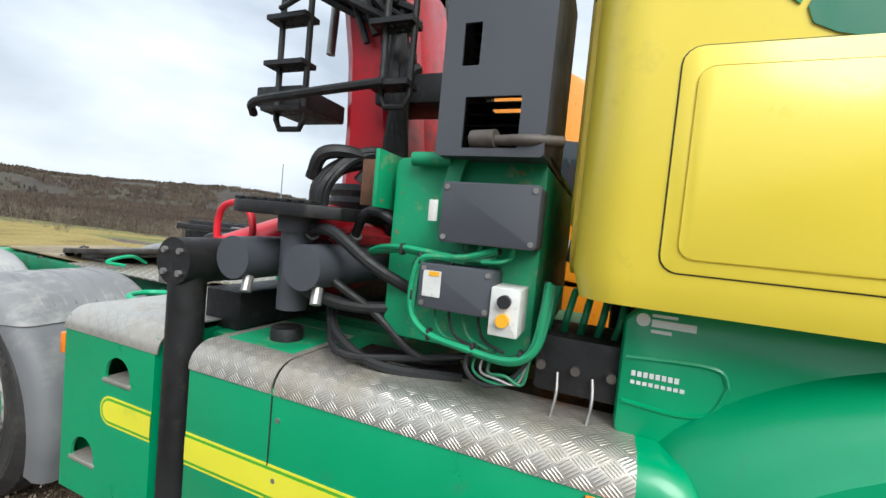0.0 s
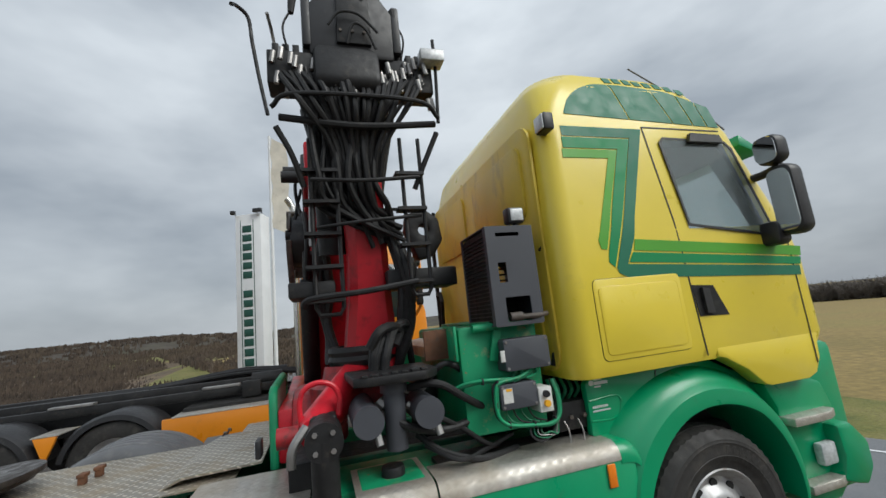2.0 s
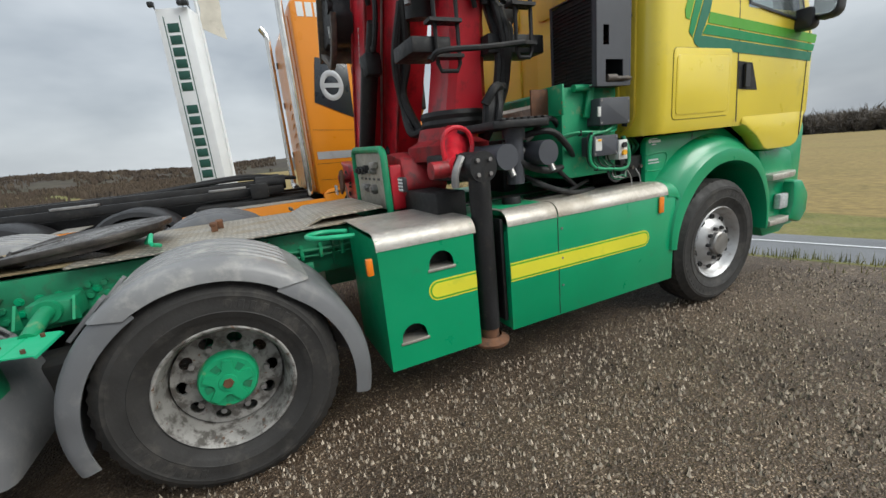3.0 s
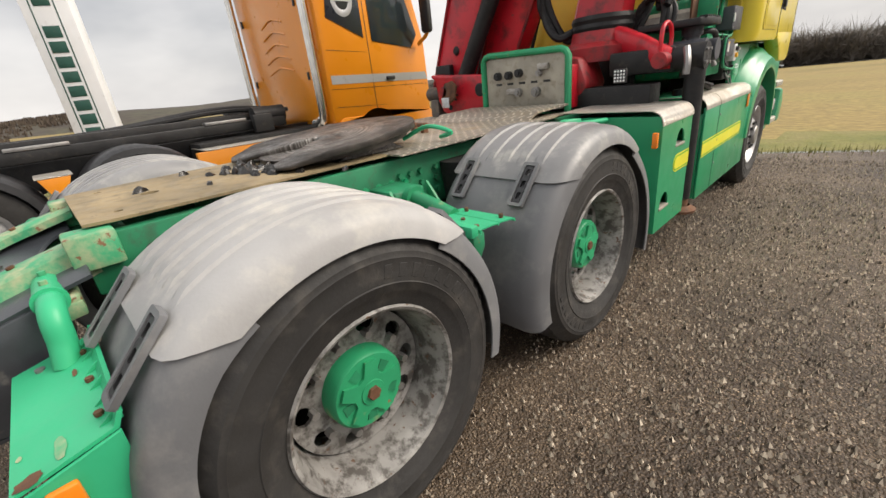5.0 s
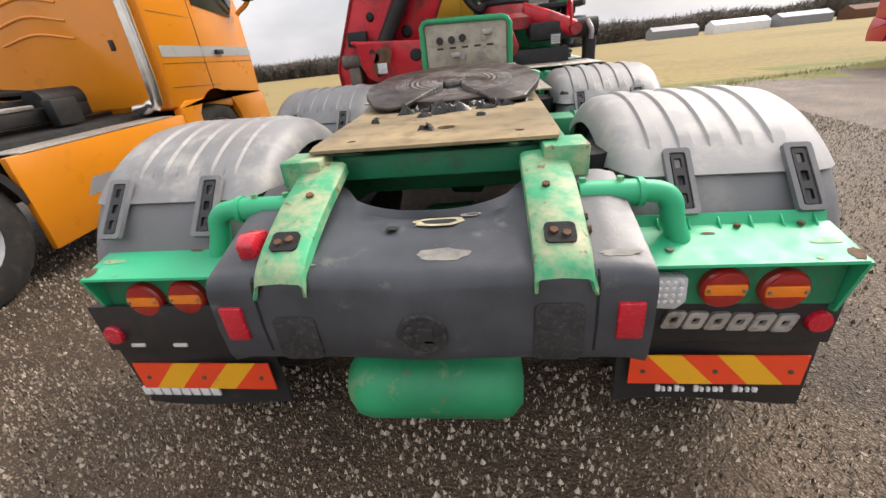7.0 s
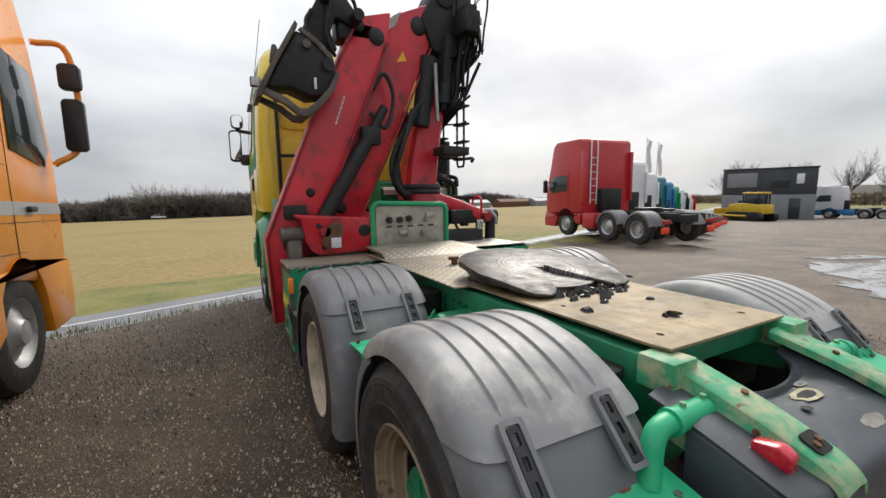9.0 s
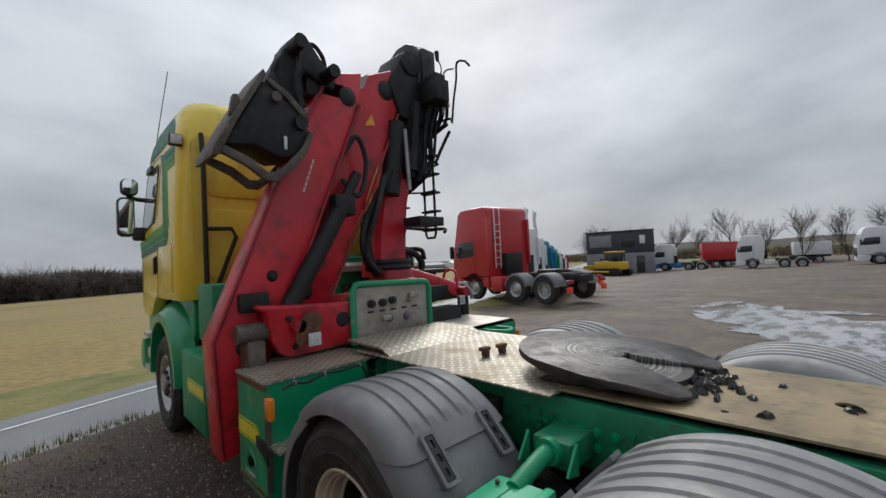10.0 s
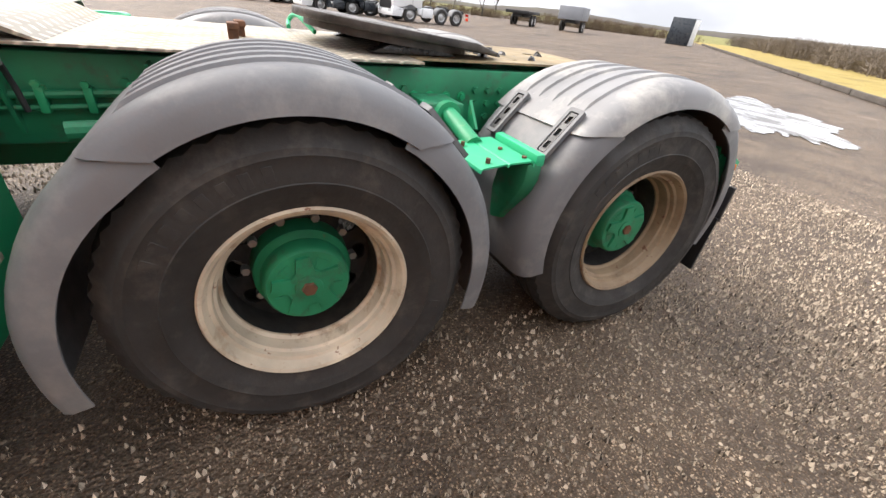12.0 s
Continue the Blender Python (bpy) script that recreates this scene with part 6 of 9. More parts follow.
for side in (1, -1):
    # nested line decals: along the top, down a kinked leg, forward along the waist
    for mat, polys in ((DECAL_DARK, ([(2.97, 2.885), (3.483, 2.885), (3.595, 2.953), (2.97, 2.953)], [(3.483, 2.885), (3.295, 2.363), (3.369, 2.342), (3.595, 2.953)], [(3.295, 2.363), (3.167, 2.03), (3.25, 2.05), (3.327, 2.20), (3.369, 2.342)], [(3.167, 2.03), (3.178, 2.0), (3.215, 1.98), (3.26, 1.968), (4.69, 1.890), (4.70, 1.955), (3.25, 2.05)])),
                       (DECAL_MID, ([(2.96, 2.802), (3.365, 2.802), (3.477, 2.876), (2.965, 2.876)], [(3.365, 2.802), (3.227, 2.43), (3.286, 2.368), (3.477, 2.876)], [(3.227, 2.43), (3.132, 2.14), (3.118, 2.07), (3.155, 2.036), (3.286, 2.368)], [(3.262, 2.060), (4.71, 1.964), (4.73, 2.014), (3.302, 2.120)])),
                       (DECAL_LIGHT, ([(2.945, 2.735), (3.276, 2.735), (3.358, 2.793), (2.95, 2.793)], [(3.276, 2.735), (3.173, 2.466), (3.217, 2.434), (3.358, 2.793)], [(3.173, 2.466), (3.069, 2.20), (3.08, 2.15), (3.118, 2.142), (3.217, 2.434)], [(3.312, 2.130), (4.735, 2.024), (4.75, 2.09), (3.332, 2.198)]))):
        for poly in polys:
            on_side(poly, side, .002, "decal_line", mat, cab)

    # roof band, fields with slanting joints under a rounded rear corner
    def band_top(y):
        ys = ((3.02, 3.05), (3.07, 3.15), (3.16, 3.241), (3.33, 3.315), (3.565, 3.325), (3.918, 3.294), (4.40, 3.14))
        for (ya, za), (yb, zb) in zip(ys, ys[1:]):
            if y <= yb:
                return za + (zb - za) * (y - ya) / (yb - ya)
        return 3.14

    lows, ups = (3.02, 3.53, 3.90, 4.08, 4.21, 4.32), (3.02, 3.46, 3.80, 4.02, 4.17, 4.29)
    for k in range(5):
        bm = B()
        n_ = 8
        rows = []
        for q in range(7):
            row = []
            for i in range(n_ + 1):
                f = i / n_
                yl = lows[k] + .005 + (lows[k + 1] - lows[k] - .012) * f
                yu = ups[k] + .005 + (ups[k + 1] - ups[k] - .012) * f
                y = yl + (yu - yl) * q / 6
                z = 3.045 - .035 * (y - 3.0) + (band_top(y) - 3.045 + .035 * (y - 3.0)) * q / 6
                row.append((side * (roof_x(z) + .004), y, z))
            rows.append(row)
        grid(bm, rows)
        thicken(bm, .003)
        part("roof_decal", bm, DECAL_DARK, cab, "dark green roof band decal")
    for k in range(8):
        bm = B()
        y0 = 3.46 + k * .085
        zt = band_top(y0) + .025
        grid(bm, [[(side * (roof_x(z) + .005), y, z) for y in (y0, y0 + .06)] for z in (zt, zt + .028, zt + .056)])
        thicken(bm, .003)
        part("name_bar", bm, DECAL_DARK, cab, "green lettering as plain bars")
    # storage hatch, door outline
    xh = sorted((side * 1.2435, side * 1.2485))
    bm = B()
    prism(bm, rrect(2.975, 3.61, 1.515, 1.972, .035), "x", *xh, .003)
    hatch = part("storage_hatch", bm, YELLOW, cab)
    bm = B()
    prism(bm, rrect(2.9725, 3.6125, 1.5125, 1.9745, .0372), "x", *sorted((side * 1.2432, side * 1.2442)), holes=[rrect(2.9752, 3.6098, 1.5152, 1.9718, .035)])
    part("hatch_seam", bm, PRINT_BLACK, hatch)
    bm = B()
    prism(bm, rrect(3.005, 3.580, 1.545, 1.930, .03), "x", *sorted((side * 1.2486, side * 1.2525)), .0035)
    part("hatch_field", bm, YELLOW, hatch)
    for a, b in (((3.715, 1.46), (3.667, 2.306)), ((3.667, 2.306), (3.608, 2.97)), ((3.608, 2.97), (4.30, 2.97)), ((4.64, 1.30), (4.64, 2.16))):
        band([a, b], .010, side, .001, PRINT_BLACK, cab, "door_gap")
    # door with window
    door = new("cab_door")
    door.parent = cab
    bm = B()
    pane = [(3.79, 2.283), (4.44, 2.195), (4.50, 2.26), (4.35, 2.82), (4.30, 2.872), (3.765, 2.882), (3.73, 2.85)]
    on_side(pane, side, .004, "side_window", GLASS, cab, .005)
    frame_out = [(3.777, 2.268), (4.45, 2.178), (4.518, 2.255), (4.368, 2.832), (4.31, 2.888), (3.755, 2.898), (3.713, 2.855)]
    for i in range(len(pane)):
        j = (i + 1) % len(pane)
        on_side([pane[i], pane[j], frame_out[j], frame_out[i]], side, .003, "window_seal", BLACK_PLASTIC, cab, .008)
    on_side([(3.95, 2.86), (4.26, 2.86), (4.24, 2.92), (3.98, 2.925)], side, .012, "rain_deflector", BLACK_PLASTIC, cab, .03)
    on_side([(3.716, 1.695), (3.956, 1.685), (3.87, 1.877), (3.695, 1.89)], side, .002, "handle_recess", DARK, cab)
    on_side([(3.76, 1.71), (3.82, 1.71), (3.81, 1.86), (3.755, 1.87)], side, .006, "door_handle", BLACK_PLASTIC, cab, .02)
    # lamp on the rear corner
    bm = B()
    q = Vector((side * 1.165, 2.845, 2.945))
    box(bm, (-.055, -.035, -.055), (.055, .035, .055), .012, Matrix.Translation(q + Vector((side * .05, 0, 0))))
    part("corner_lamp", bm, BLACK_PLASTIC, cab)
    bm = B()
    box(bm, (-.046, -.006, -.046), (.046, .006, .046), .004, Matrix.Translation(q + Vector((side * .05, -.038, 0))))
    part("corner_lamp_lens", bm, LENS, cab)
    # mirrors
    mir = new("door_mirror")
    mir.parent = cab
    tagged(mir, "large black twin door mirror")
    for xm, zc, h, w_ in ((1.415, 2.385, .235, .085), (1.375, 2.745, .10, .085)):
        bm = B()
        prism(bm, rrect(side * xm - w_, side * xm + w_, zc - h, zc + h, .06), "y", 4.43, 4.55, .03)
        part("mirror_housing", bm, BLACK_PLASTIC, mir)
        bm = B()
        prism(bm, rrect(side * xm - w_ * .82, side * xm + w_ * .82, zc - h * .88, zc + h * .88, .05), "y", 4.422, 4.429)
        part("mirror_pane", bm, MIRROR, mir)
    for zc in (2.20, 2.60):
        bm = B()
        tube(bm, [(side * 1.18, 4.50, zc), (side * 1.28, 4.53, zc + .01), (side * 1.40, 4.52, zc + .03)], .028, 10)
        part("mirror_arm", bm, BLACK_PLASTIC, mir)
    bm = B()
    prism(bm, rrect(side * 1.29 - .07, side * 1.29 + .07, 2.10, 2.26, .04), "y", 4.40, 4.52, .02)
    part("mirror_foot", bm, BLACK_PLASTIC, mir)
    # wheel arch: a broad flare that swells out from the wing
    def along(table, a):
        for (a0, v0), (a1, v1) in zip(table, table[1:]):
            if a <= a1:
                return v0 + (v1 - v0) * (a - a0) / (a1 - a0)
        return table[-1][1]

    r_out = ((-88, .70), (-46, .855), (0, .875), (30, .86), (55, .78), (88, .66))
    r_in = ((-88, .57), (-45, .605), (-15, .645), (10, .66), (35, .675), (70, .625), (88, .60))
    bm = B()
    rows = []
    for a in range(-84, 89, 4):
        t_ = radians(a)
        ri, ro = along(r_in, a), along(r_out, a)
        row = []
        for x, f in ((.80, -.06), (1.22, -.06), (1.248, 0), (1.252, .18), (1.246, .42), (1.215, .55), (1.20, .60), (1.19, .66), (1.15, .86), (1.075, 1.0)):
            rr = ri + (ro - ri) * f
            row.append((side * x, AXF + rr * math.sin(t_), HZ + rr * math.cos(t_)))
        rows.append(row)
    grid(bm, rows)
    thicken(bm, .010)
    part("wheel_arch", bm, GREEN, cab, "green flared front wheel arch")
    # flat wing behind the flare, with a shallow pressed field
    bm = B()
    outer = [(2.935, 1.10), (2.935, 1.38), (2.97, 1.415), (3.85, 1.425), (4.06, 1.32), (4.40, 1.22), (4.60, 1.15), (4.62, .50), (AXF + .62, .5)]
    outer += [(AXF + .64 * math.sin(radians(a)), HZ + .68 * math.cos(radians(a))) for a in range(84, -69, -8)] + [(3.03, 1.0)]
    xa, xb = sorted((side * 1.03, side * 1.084))
    prism(bm, outer, "x", xa, xb, .012)
    part("front_wing", bm, GREEN, cab)
    for pts in ([(2.945, 1.287), (3.10, 1.296), (3.15, 1.288), (3.165, 1.255)], [(3.165, 1.255), (3.145, 1.20), (3.12, 1.178), (3.06, 1.168), (2.945, 1.176)]):
        bm = B()
        tube(bm, [(side * 1.084, y, z) for y, z in pts], .006, 6)
        part("pressed_line", bm, GREEN, cab)
    bm = B()
    band([(3.44, 1.36), (3.45, 1.42)], .006, side, -.155, PRINT_BLACK, cab, "panel_gap")
    bm.free()
    # yellow lower door in front of the arch
    bm = B()
    prism(bm, [(3.80, 1.44), (3.86, 1.425), (4.02, 1.335), (4.14, 1.232), (4.20, 1.215), (4.54, 1.212), (4.62, 1.24), (4.68, 1.33), (4.70, 1.50), (3.80, 1.50)], "x", *sorted((side * 1.12, side * 1.242)), .012)
    part("lower_door", bm, YELLOW, cab)
    bm = B()
    xa, xb = sorted((side * .55, side * .80))
    box(bm, (xa, 2.95, .5), (xb, 4.6, 1.42), .02)
    part("wheel_well", bm, DARK, cab)
    # bumper and steps
    bm = B()
    prism(bm, [(4.30, .60), (4.30, 1.05), (4.22, 1.21), (4.62, 1.21), (4.76, 1.16), (4.82, 1.0), (4.84, .52), (4.70, .42), (4.42, .42)], "x", *sorted((side * .7, side * 1.16)), .03)
    part("front_corner", bm, GREEN, cab)
    for z_, y0, y1 in ((.945, 4.29, 4.72), (.545, 4.31, 4.69)):
        bm = B()
        prism(bm, [(side * 1.10, y0), (side * 1.25, y0 + .01), (side * 1.255, y1 - .10), (side * 1.22, y1), (side * 1.10, y1)] if side > 0 else [(side * 1.10, y1), (side * 1.22, y1), (side * 1.255, y1 - .10), (side * 1.25, y0 + .01), (side * 1.10, y0)], "z", z_, z_ + .05, .006)
        flat_uv(part("entry_step", bm, TREAD, cab, "tread-plate entry step"))
    bm = B()
    box(bm, (side * 1.19 - .03, 4.52, .66), (side * 1.19 + .03, 4.66, .80), .02)
    part("fog_lamp", bm, LENS, cab)
    bm = B()
    prism(bm, [(4.62, .56), (4.84, .50), (4.93, .60), (4.93, .76), (4.80, .90), (4.66, .90), (4.68, .70)], "x", *sorted((side * 1.02, side * 1.25)), .03)
    part("bumper_corner", bm, GREEN, cab)
bm = B()
box(bm, (-1.15, 4.6, .45), (1.15, 4.98, 1.42), .06)
part("front_bumper", bm, GREEN, cab)
# windscreen, with dark seal, follows the sloping front
bm = B()
rows = []
for z, yf in ((2.30, 4.845), (2.5, 4.77), (2.75, 4.68), (2.93, 4.61)):
    rows.append([(x, yf - .08 * (abs(x) / 1.05) ** 3 + .006, z) for x in np.linspace(-1.02, 1.02, 13)])
grid(bm, rows)
thicken(bm, .006)
part("windscreen", bm, GLASS, cab)
bm = B()
prism(bm, [(4.76, 2.97), (4.98, 2.90), (5.0, 2.94), (4.78, 3.06)], "x", -1.0, 1.0, .01)
part("sun_visor", bm, GREEN, cab)
for dx in (1.06, -.55):
    bm = B()
    tube(bm, [(dx, 4.55, 3.06), (dx, 4.30, 3.22), (dx * .98, 3.75, 3.52)], .006, 5)
    part("antenna", bm, BLACK_PLASTIC, cab)
# seats and wheel seen through the glass
bm = B()
for x in (.6, -.6):
    box(bm, (x - .24, 3.65, 1.9), (x + .24, 3.80, 2.75), .06)
    box(bm, (x - .24, 3.65, 1.8), (x + .24, 4.2, 1.95), .06)
part("seat", bm, BLACK_PLASTIC, cab)
# decal on the wing
for k, (y, z, w_, h_) in enumerate(((2.962, 1.385, .026, .034), (2.994, 1.380, .095, .018), (2.994, 1.399, .055, .007), (2.994, 1.360, .045, .008))):
    bm = B()
    if k == 0:
        prism(bm, arc(y + .013, z, .016, 0, 360, 14)[:-1], "x", 1.085, 1.087)
    else:
        box(bm, (1.085, y, z - h_ / 2), (1.087, y + w_, z + h_ / 2))
    part("maker_mark", bm, WHITE, cab, "white maker's mark as plain shapes")
for z, n_ in ((1.243, 8), (1.223, 9)):
    for k in range(n_):
        bm = B()
        y = 2.962 + k * .0135
        box(bm, (1.085, y, z), (1.087, y + .0095, z + (.013 if n_ == 8 else .009)))
        part("printed_bar", bm, WHITE, cab, "white lettering as plain bars")


# ---------------------------------------------------------------- equipment behind the cab (right-hand side)
cabinet = thing("electric_cabinet", "green steel cabinet with grey junction boxes and looping green cables", "cabinet", (0, 0, 0))
bm = B()
prism(bm, rrect(2.215, 2.70, 1.20, 1.78, .03), "x", .06, 1.02, .006)
part("cabinet_body", bm, GREEN_WORN, cabinet)
bm = B()
box(bm, (.06, 2.40, 1.78), (1.02, 2.70, 1.80), .006)
part("cabinet_top", bm, GREEN_WORN, cabinet)
bm = B()
prism(bm, [(2.212, 1.715), (2.14, 1.705), (2.105, 1.68), (2.095, 1.62), (2.103, 1.62), (2.113, 1.675), (2.142, 1.697), (2.212, 1.706)], "x", .06, .93)
flat_uv(part("cabinet_step", bm, TREAD, cabinet, "tread-plate step on the cabinet side"))
# Plain dark box added to stand in for black hose clutter.
bm = B()
box(bm, (.10, 2.09, 1.10), (.50, 2.205, 1.50), .02)
part("pump_block", bm, BLACK_STEEL, cabinet)
for (y0, y1, z0, z1, xx) in ((2.43, 2.705, 1.525, 1.695, 1.135), (2.38, 2.60, 1.33, 1.46, 1.13)):
    bm = B()
    prism(bm, rrect(y0, y1, z0, z1, .012), "x", 1.021, xx, .004)
    jb = part("junction_box", bm, GUNMETAL, cabinet, "dark grey plastic junction box")
    for y, z in ((y0 + .015, z0 + .015), (y1 - .015, z0 + .015), (y0 + .015, z1 - .015), (y1 - .015, z1 - .015)):
        bm = B()
        cyl(bm, (xx, y, z), (xx + .003, y, z), .008, n=8)
        part("lid_screw", bm, STEEL, jb)
bm = B()
box(bm, (1.1305, 2.395, 1.365), (1.1325, 2.45, 1.44))
part("warning_label", bm, LABEL, cabinet, "white label with an orange patch")
bm = B()
box(bm, (1.133, 2.413, 1.425), (1.1342, 2.445, 1.438))
part("label_patch", bm, BOARD_YELLOW, cabinet)
bm = B()
prism(bm, rrect(2.60, 2.68, 1.29, 1.42, .004), "x", 1.021, 1.14, .003)
sw = part("switch_box", bm, LABEL, cabinet, "small white switch box with two knobs")
for z, mt in ((1.385, BLACK_PLASTIC), (1.335, BOARD_YELLOW)):
    bm = B()
    cyl(bm, (1.14, 2.64, z), (1.158, 2.64, z), .018, n=16)
    part("switch_knob", bm, mt, sw)
bm = B()
box(bm, (1.14, 2.40, 1.58), (1.15, 2.425, 1.64), .002)
part("white_tag", bm, LABEL, cabinet)
bm = B()
box(bm, (.93, 2.035, 1.62), (.945, 2.215, 1.785), .002)
part("rusty_plate", bm, RUST, cabinet, "rust-brown bracket plate")
bm = B()
box(bm, (.88, 2.17, 1.61), (1.08, 2.185, 1.795), .002)
part("bracket_plate", bm, GREEN_WORN, cabinet)
bm = B()
cyl(bm, (1.05, 2.29, 1.77), (1.05, 2.42, 1.77), .022)
box(bm, (1.04, 2.40, 1.58), (1.06, 2.45, 1.79), .006, Matrix.Translation((1.05, 2.42, 1.7)) @ Matrix.Rotation(radians(-14), 4, "X") @ Matrix.Translation((-1.05, -2.42, -1.7)))
part("clamp_lever", bm, GREEN_WORN, cabinet)
rc = random.Random(3)
trunk_a = [(1.04, 2.16, 1.46), (1.06, 2.21, 1.475), (1.09, 2.30, 1.488), (1.10, 2.40, 1.478), (1.11, 2.50, 1.476), (1.10, 2.60, 1.51)]
trunk_b = [(1.10, 2.50, 1.482), (1.11, 2.40, 1.480), (1.11, 2.365, 1.455), (1.11, 2.355, 1.38), (1.11, 2.362, 1.30), (1.11, 2.42, 1.252), (1.12, 2.54, 1.238), (1.12, 2.66, 1.226), (1.11, 2.72, 1.265), (1.09, 2.738, 1.36), (1.05, 2.74, 1.44)]
for path, n_c in ((trunk_a, 4), (trunk_b, 5)):
    for k in range(n_c):
        bm = B()
        ox, oz, oy = rc.uniform(-.008, .008), rc.uniform(-.010, .010), rc.uniform(-.010, .010)
        tube(bm, [(x + ox, y + oy + rc.uniform(-.003, .003), z + oz + rc.uniform(-.003, .003)) for x, y, z in path], (.011, .005, .009, .004, .006)[k], 8, steps=5)
        part("cable", bm, (GREEN_OLD, HOSE, GREEN_WORN, HOSE, GREEN_OLD)[k], cabinet)
for x, y, z in ((1.11, 2.375, 1.47), (1.11, 2.355, 1.36), (1.11, 2.42, 1.252), (1.12, 2.56, 1.236), (1.115, 2.69, 1.24), (1.09, 2.30, 1.488), (1.10, 2.47, 1.478)):
    bm = B()
    box(bm, (x - .016, y - .006, z - .018), (x + .016, y + .006, z + .018), .005)
    part("cable_tie", bm, BLACK_PLASTIC, cabinet)
for k in range(4):
    bm = B()
    y0 = 2.50 + .045 * k
    cyl(bm, (1.08, y0, 1.503), (1.08, y0, 1.527), .012, n=10)
    tube(bm, [(1.08, y0, 1.51), (1.085, y0 - .004, 1.495), (1.10, y0 - .03, 1.484), (1.105, y0 - .08, 1.478)], .006, 8)
    part("gland_cable", bm, (GREEN_OLD, GREEN_WORN)[k % 2], cabinet)
for k in range(4):
    bm = B()
    y0 = 2.42 + .045 * k
    tube(bm, [(1.08, y0, 1.335), (1.085, y0 + .004, 1.30), (1.10, y0 + .03, 1.26), (1.11, y0 + .09, 1.24)], .0045, 6)
    part("gland_cable", bm, (GREEN_OLD, HOSE)[k % 2], cabinet)
for k in range(4):
    bm = B()
    a = .022 * k - .03
    tube(bm, [(1.09, 2.58 + a, 1.24), (1.11, 2.57 + a, 1.18), (1.12, 2.62 + a, 1.145 + .012 * k), (1.11, 2.68 + a * .6, 1.165), (1.10, 2.715, 1.24), (1.08, 2.735, 1.33)], (.007, .004, .004, .005)[k], 7)
    part("cable_loop", bm, (HOSE, GREEN_OLD, STEEL, GREEN_OLD)[k], cabinet)

bm = B()
tube(bm, [(-1.14, 4.30, 3.08), (-1.10, 4.30, 3.40), (-.98, 4.30, 4.20)], .005, 6)
part("antenna", bm, BLACK_PLASTIC, cab, "thin black whip antenna")

cooler = thing("oil_cooler", "dark grey sheet-steel oil cooler housing with a work lamp", "cooler")
bm = B()
prism(bm, rrect(2.40, 2.70, 1.795, 2.44, .012), "x", 1.132, 1.14, holes=[rrect(2.46, 2.61, 2.37, 2.395, .004), rrect(2.455, 2.505, 2.07, 2.20, .004), rrect(2.475, 2.63, 1.82, 1.975, .004)])
part("front_plate", bm, GUNMETAL, cooler)
for nm, mt, lo, hi in (("core_grille", DARK, (.72, 2.412, 1.82), (1.11, 2.42, 2.42)), ("housing_side", GUNMETAL, (.72, 2.692, 1.80), (1.131, 2.70, 2.44)), ("housing_top", GUNMETAL, (.72, 2.40, 2.432), (1.131, 2.692, 2.44)), ("housing_base", GUNMETAL, (.72, 2.40, 1.80), (1.131, 2.692, 1.808)), ("housing_post", GUNMETAL, (1.10, 2.40, 1.808), (1.131, 2.41, 2.432)), ("housing_post", GUNMETAL, (.72, 2.40, 1.808), (.74, 2.41, 2.432))):
    bm = B()
    box(bm, lo, hi)
    part(nm, bm, mt, cooler)
for k in range(22):
    bm = B()
    z = 1.835 + .026 * k
    box(bm, (.745, 2.404, z), (1.098, 2.412, z + .006))
    part("grille_slat", bm, BLACK_PLASTIC, cooler)
bm = B()
prism(bm, rrect(2.41, 2.69, 1.81, 2.43, .01), "x", .80, .86, holes=[arc(2.55, 2.12, .12, 0, 360, 20)[:-1]])
part("fan_shroud", bm, DARK, cooler)
for k in range(14):
    bm = B()
    z = 1.86 + .04 * k
    box(bm, (.90, 2.41, z), (.96, 2.69, z + .006))
    part("cooler_fin", bm, DARK, cooler)
bm = B()
tube(bm, [(1.12, 2.50, 1.845), (1.13, 2.58, 1.845), (1.14, 2.66, 1.845), (1.10, 2.74, 1.85)], .017, 12)
cyl(bm, (1.12, 2.50, 1.85), (1.13, 2.57, 1.85), .028)
part("hydraulic_fitting", bm, GRIMY_STEEL, cooler, "grimy steel hydraulic fitting")
bm = B()
box(bm, (1.02, 2.58, 2.47), (1.10, 2.69, 2.58), .015)
part("work_lamp", bm, BLACK_PLASTIC, cooler)
bm = B()
box(bm, (1.101, 2.594, 2.484), (1.108, 2.676, 2.566), .004)
part("work_lamp_lens", bm, LENS, cooler)
bm = B()
cyl(bm, (1.06, 2.64, 2.43), (1.06, 2.64, 2.48), .012)
part("lamp_foot", bm, BLACK_STEEL, cooler)
bm = B()
tube(bm, [(1.05, 2.80, 2.3), (1.1, 2.86, 2.2), (1.1, 2.86, 1.9), (1.02, 2.80, 1.5)], .03, 10)
part("riser_hose", bm, HOSE, cooler)
for ob in cooler.children:
    for v in ob.data.vertices:
        v.co.z = 1.765 + (v.co.z - 1.795) * .884
levers = thing("valve_levers", "row of steel hand levers on a dark valve block", "lever")
bm = B()
box(bm, (.80, 2.72, 1.14), (1.05, 2.96, 1.30), .015)
part("valve_block", bm, BLACK_STEEL, levers)
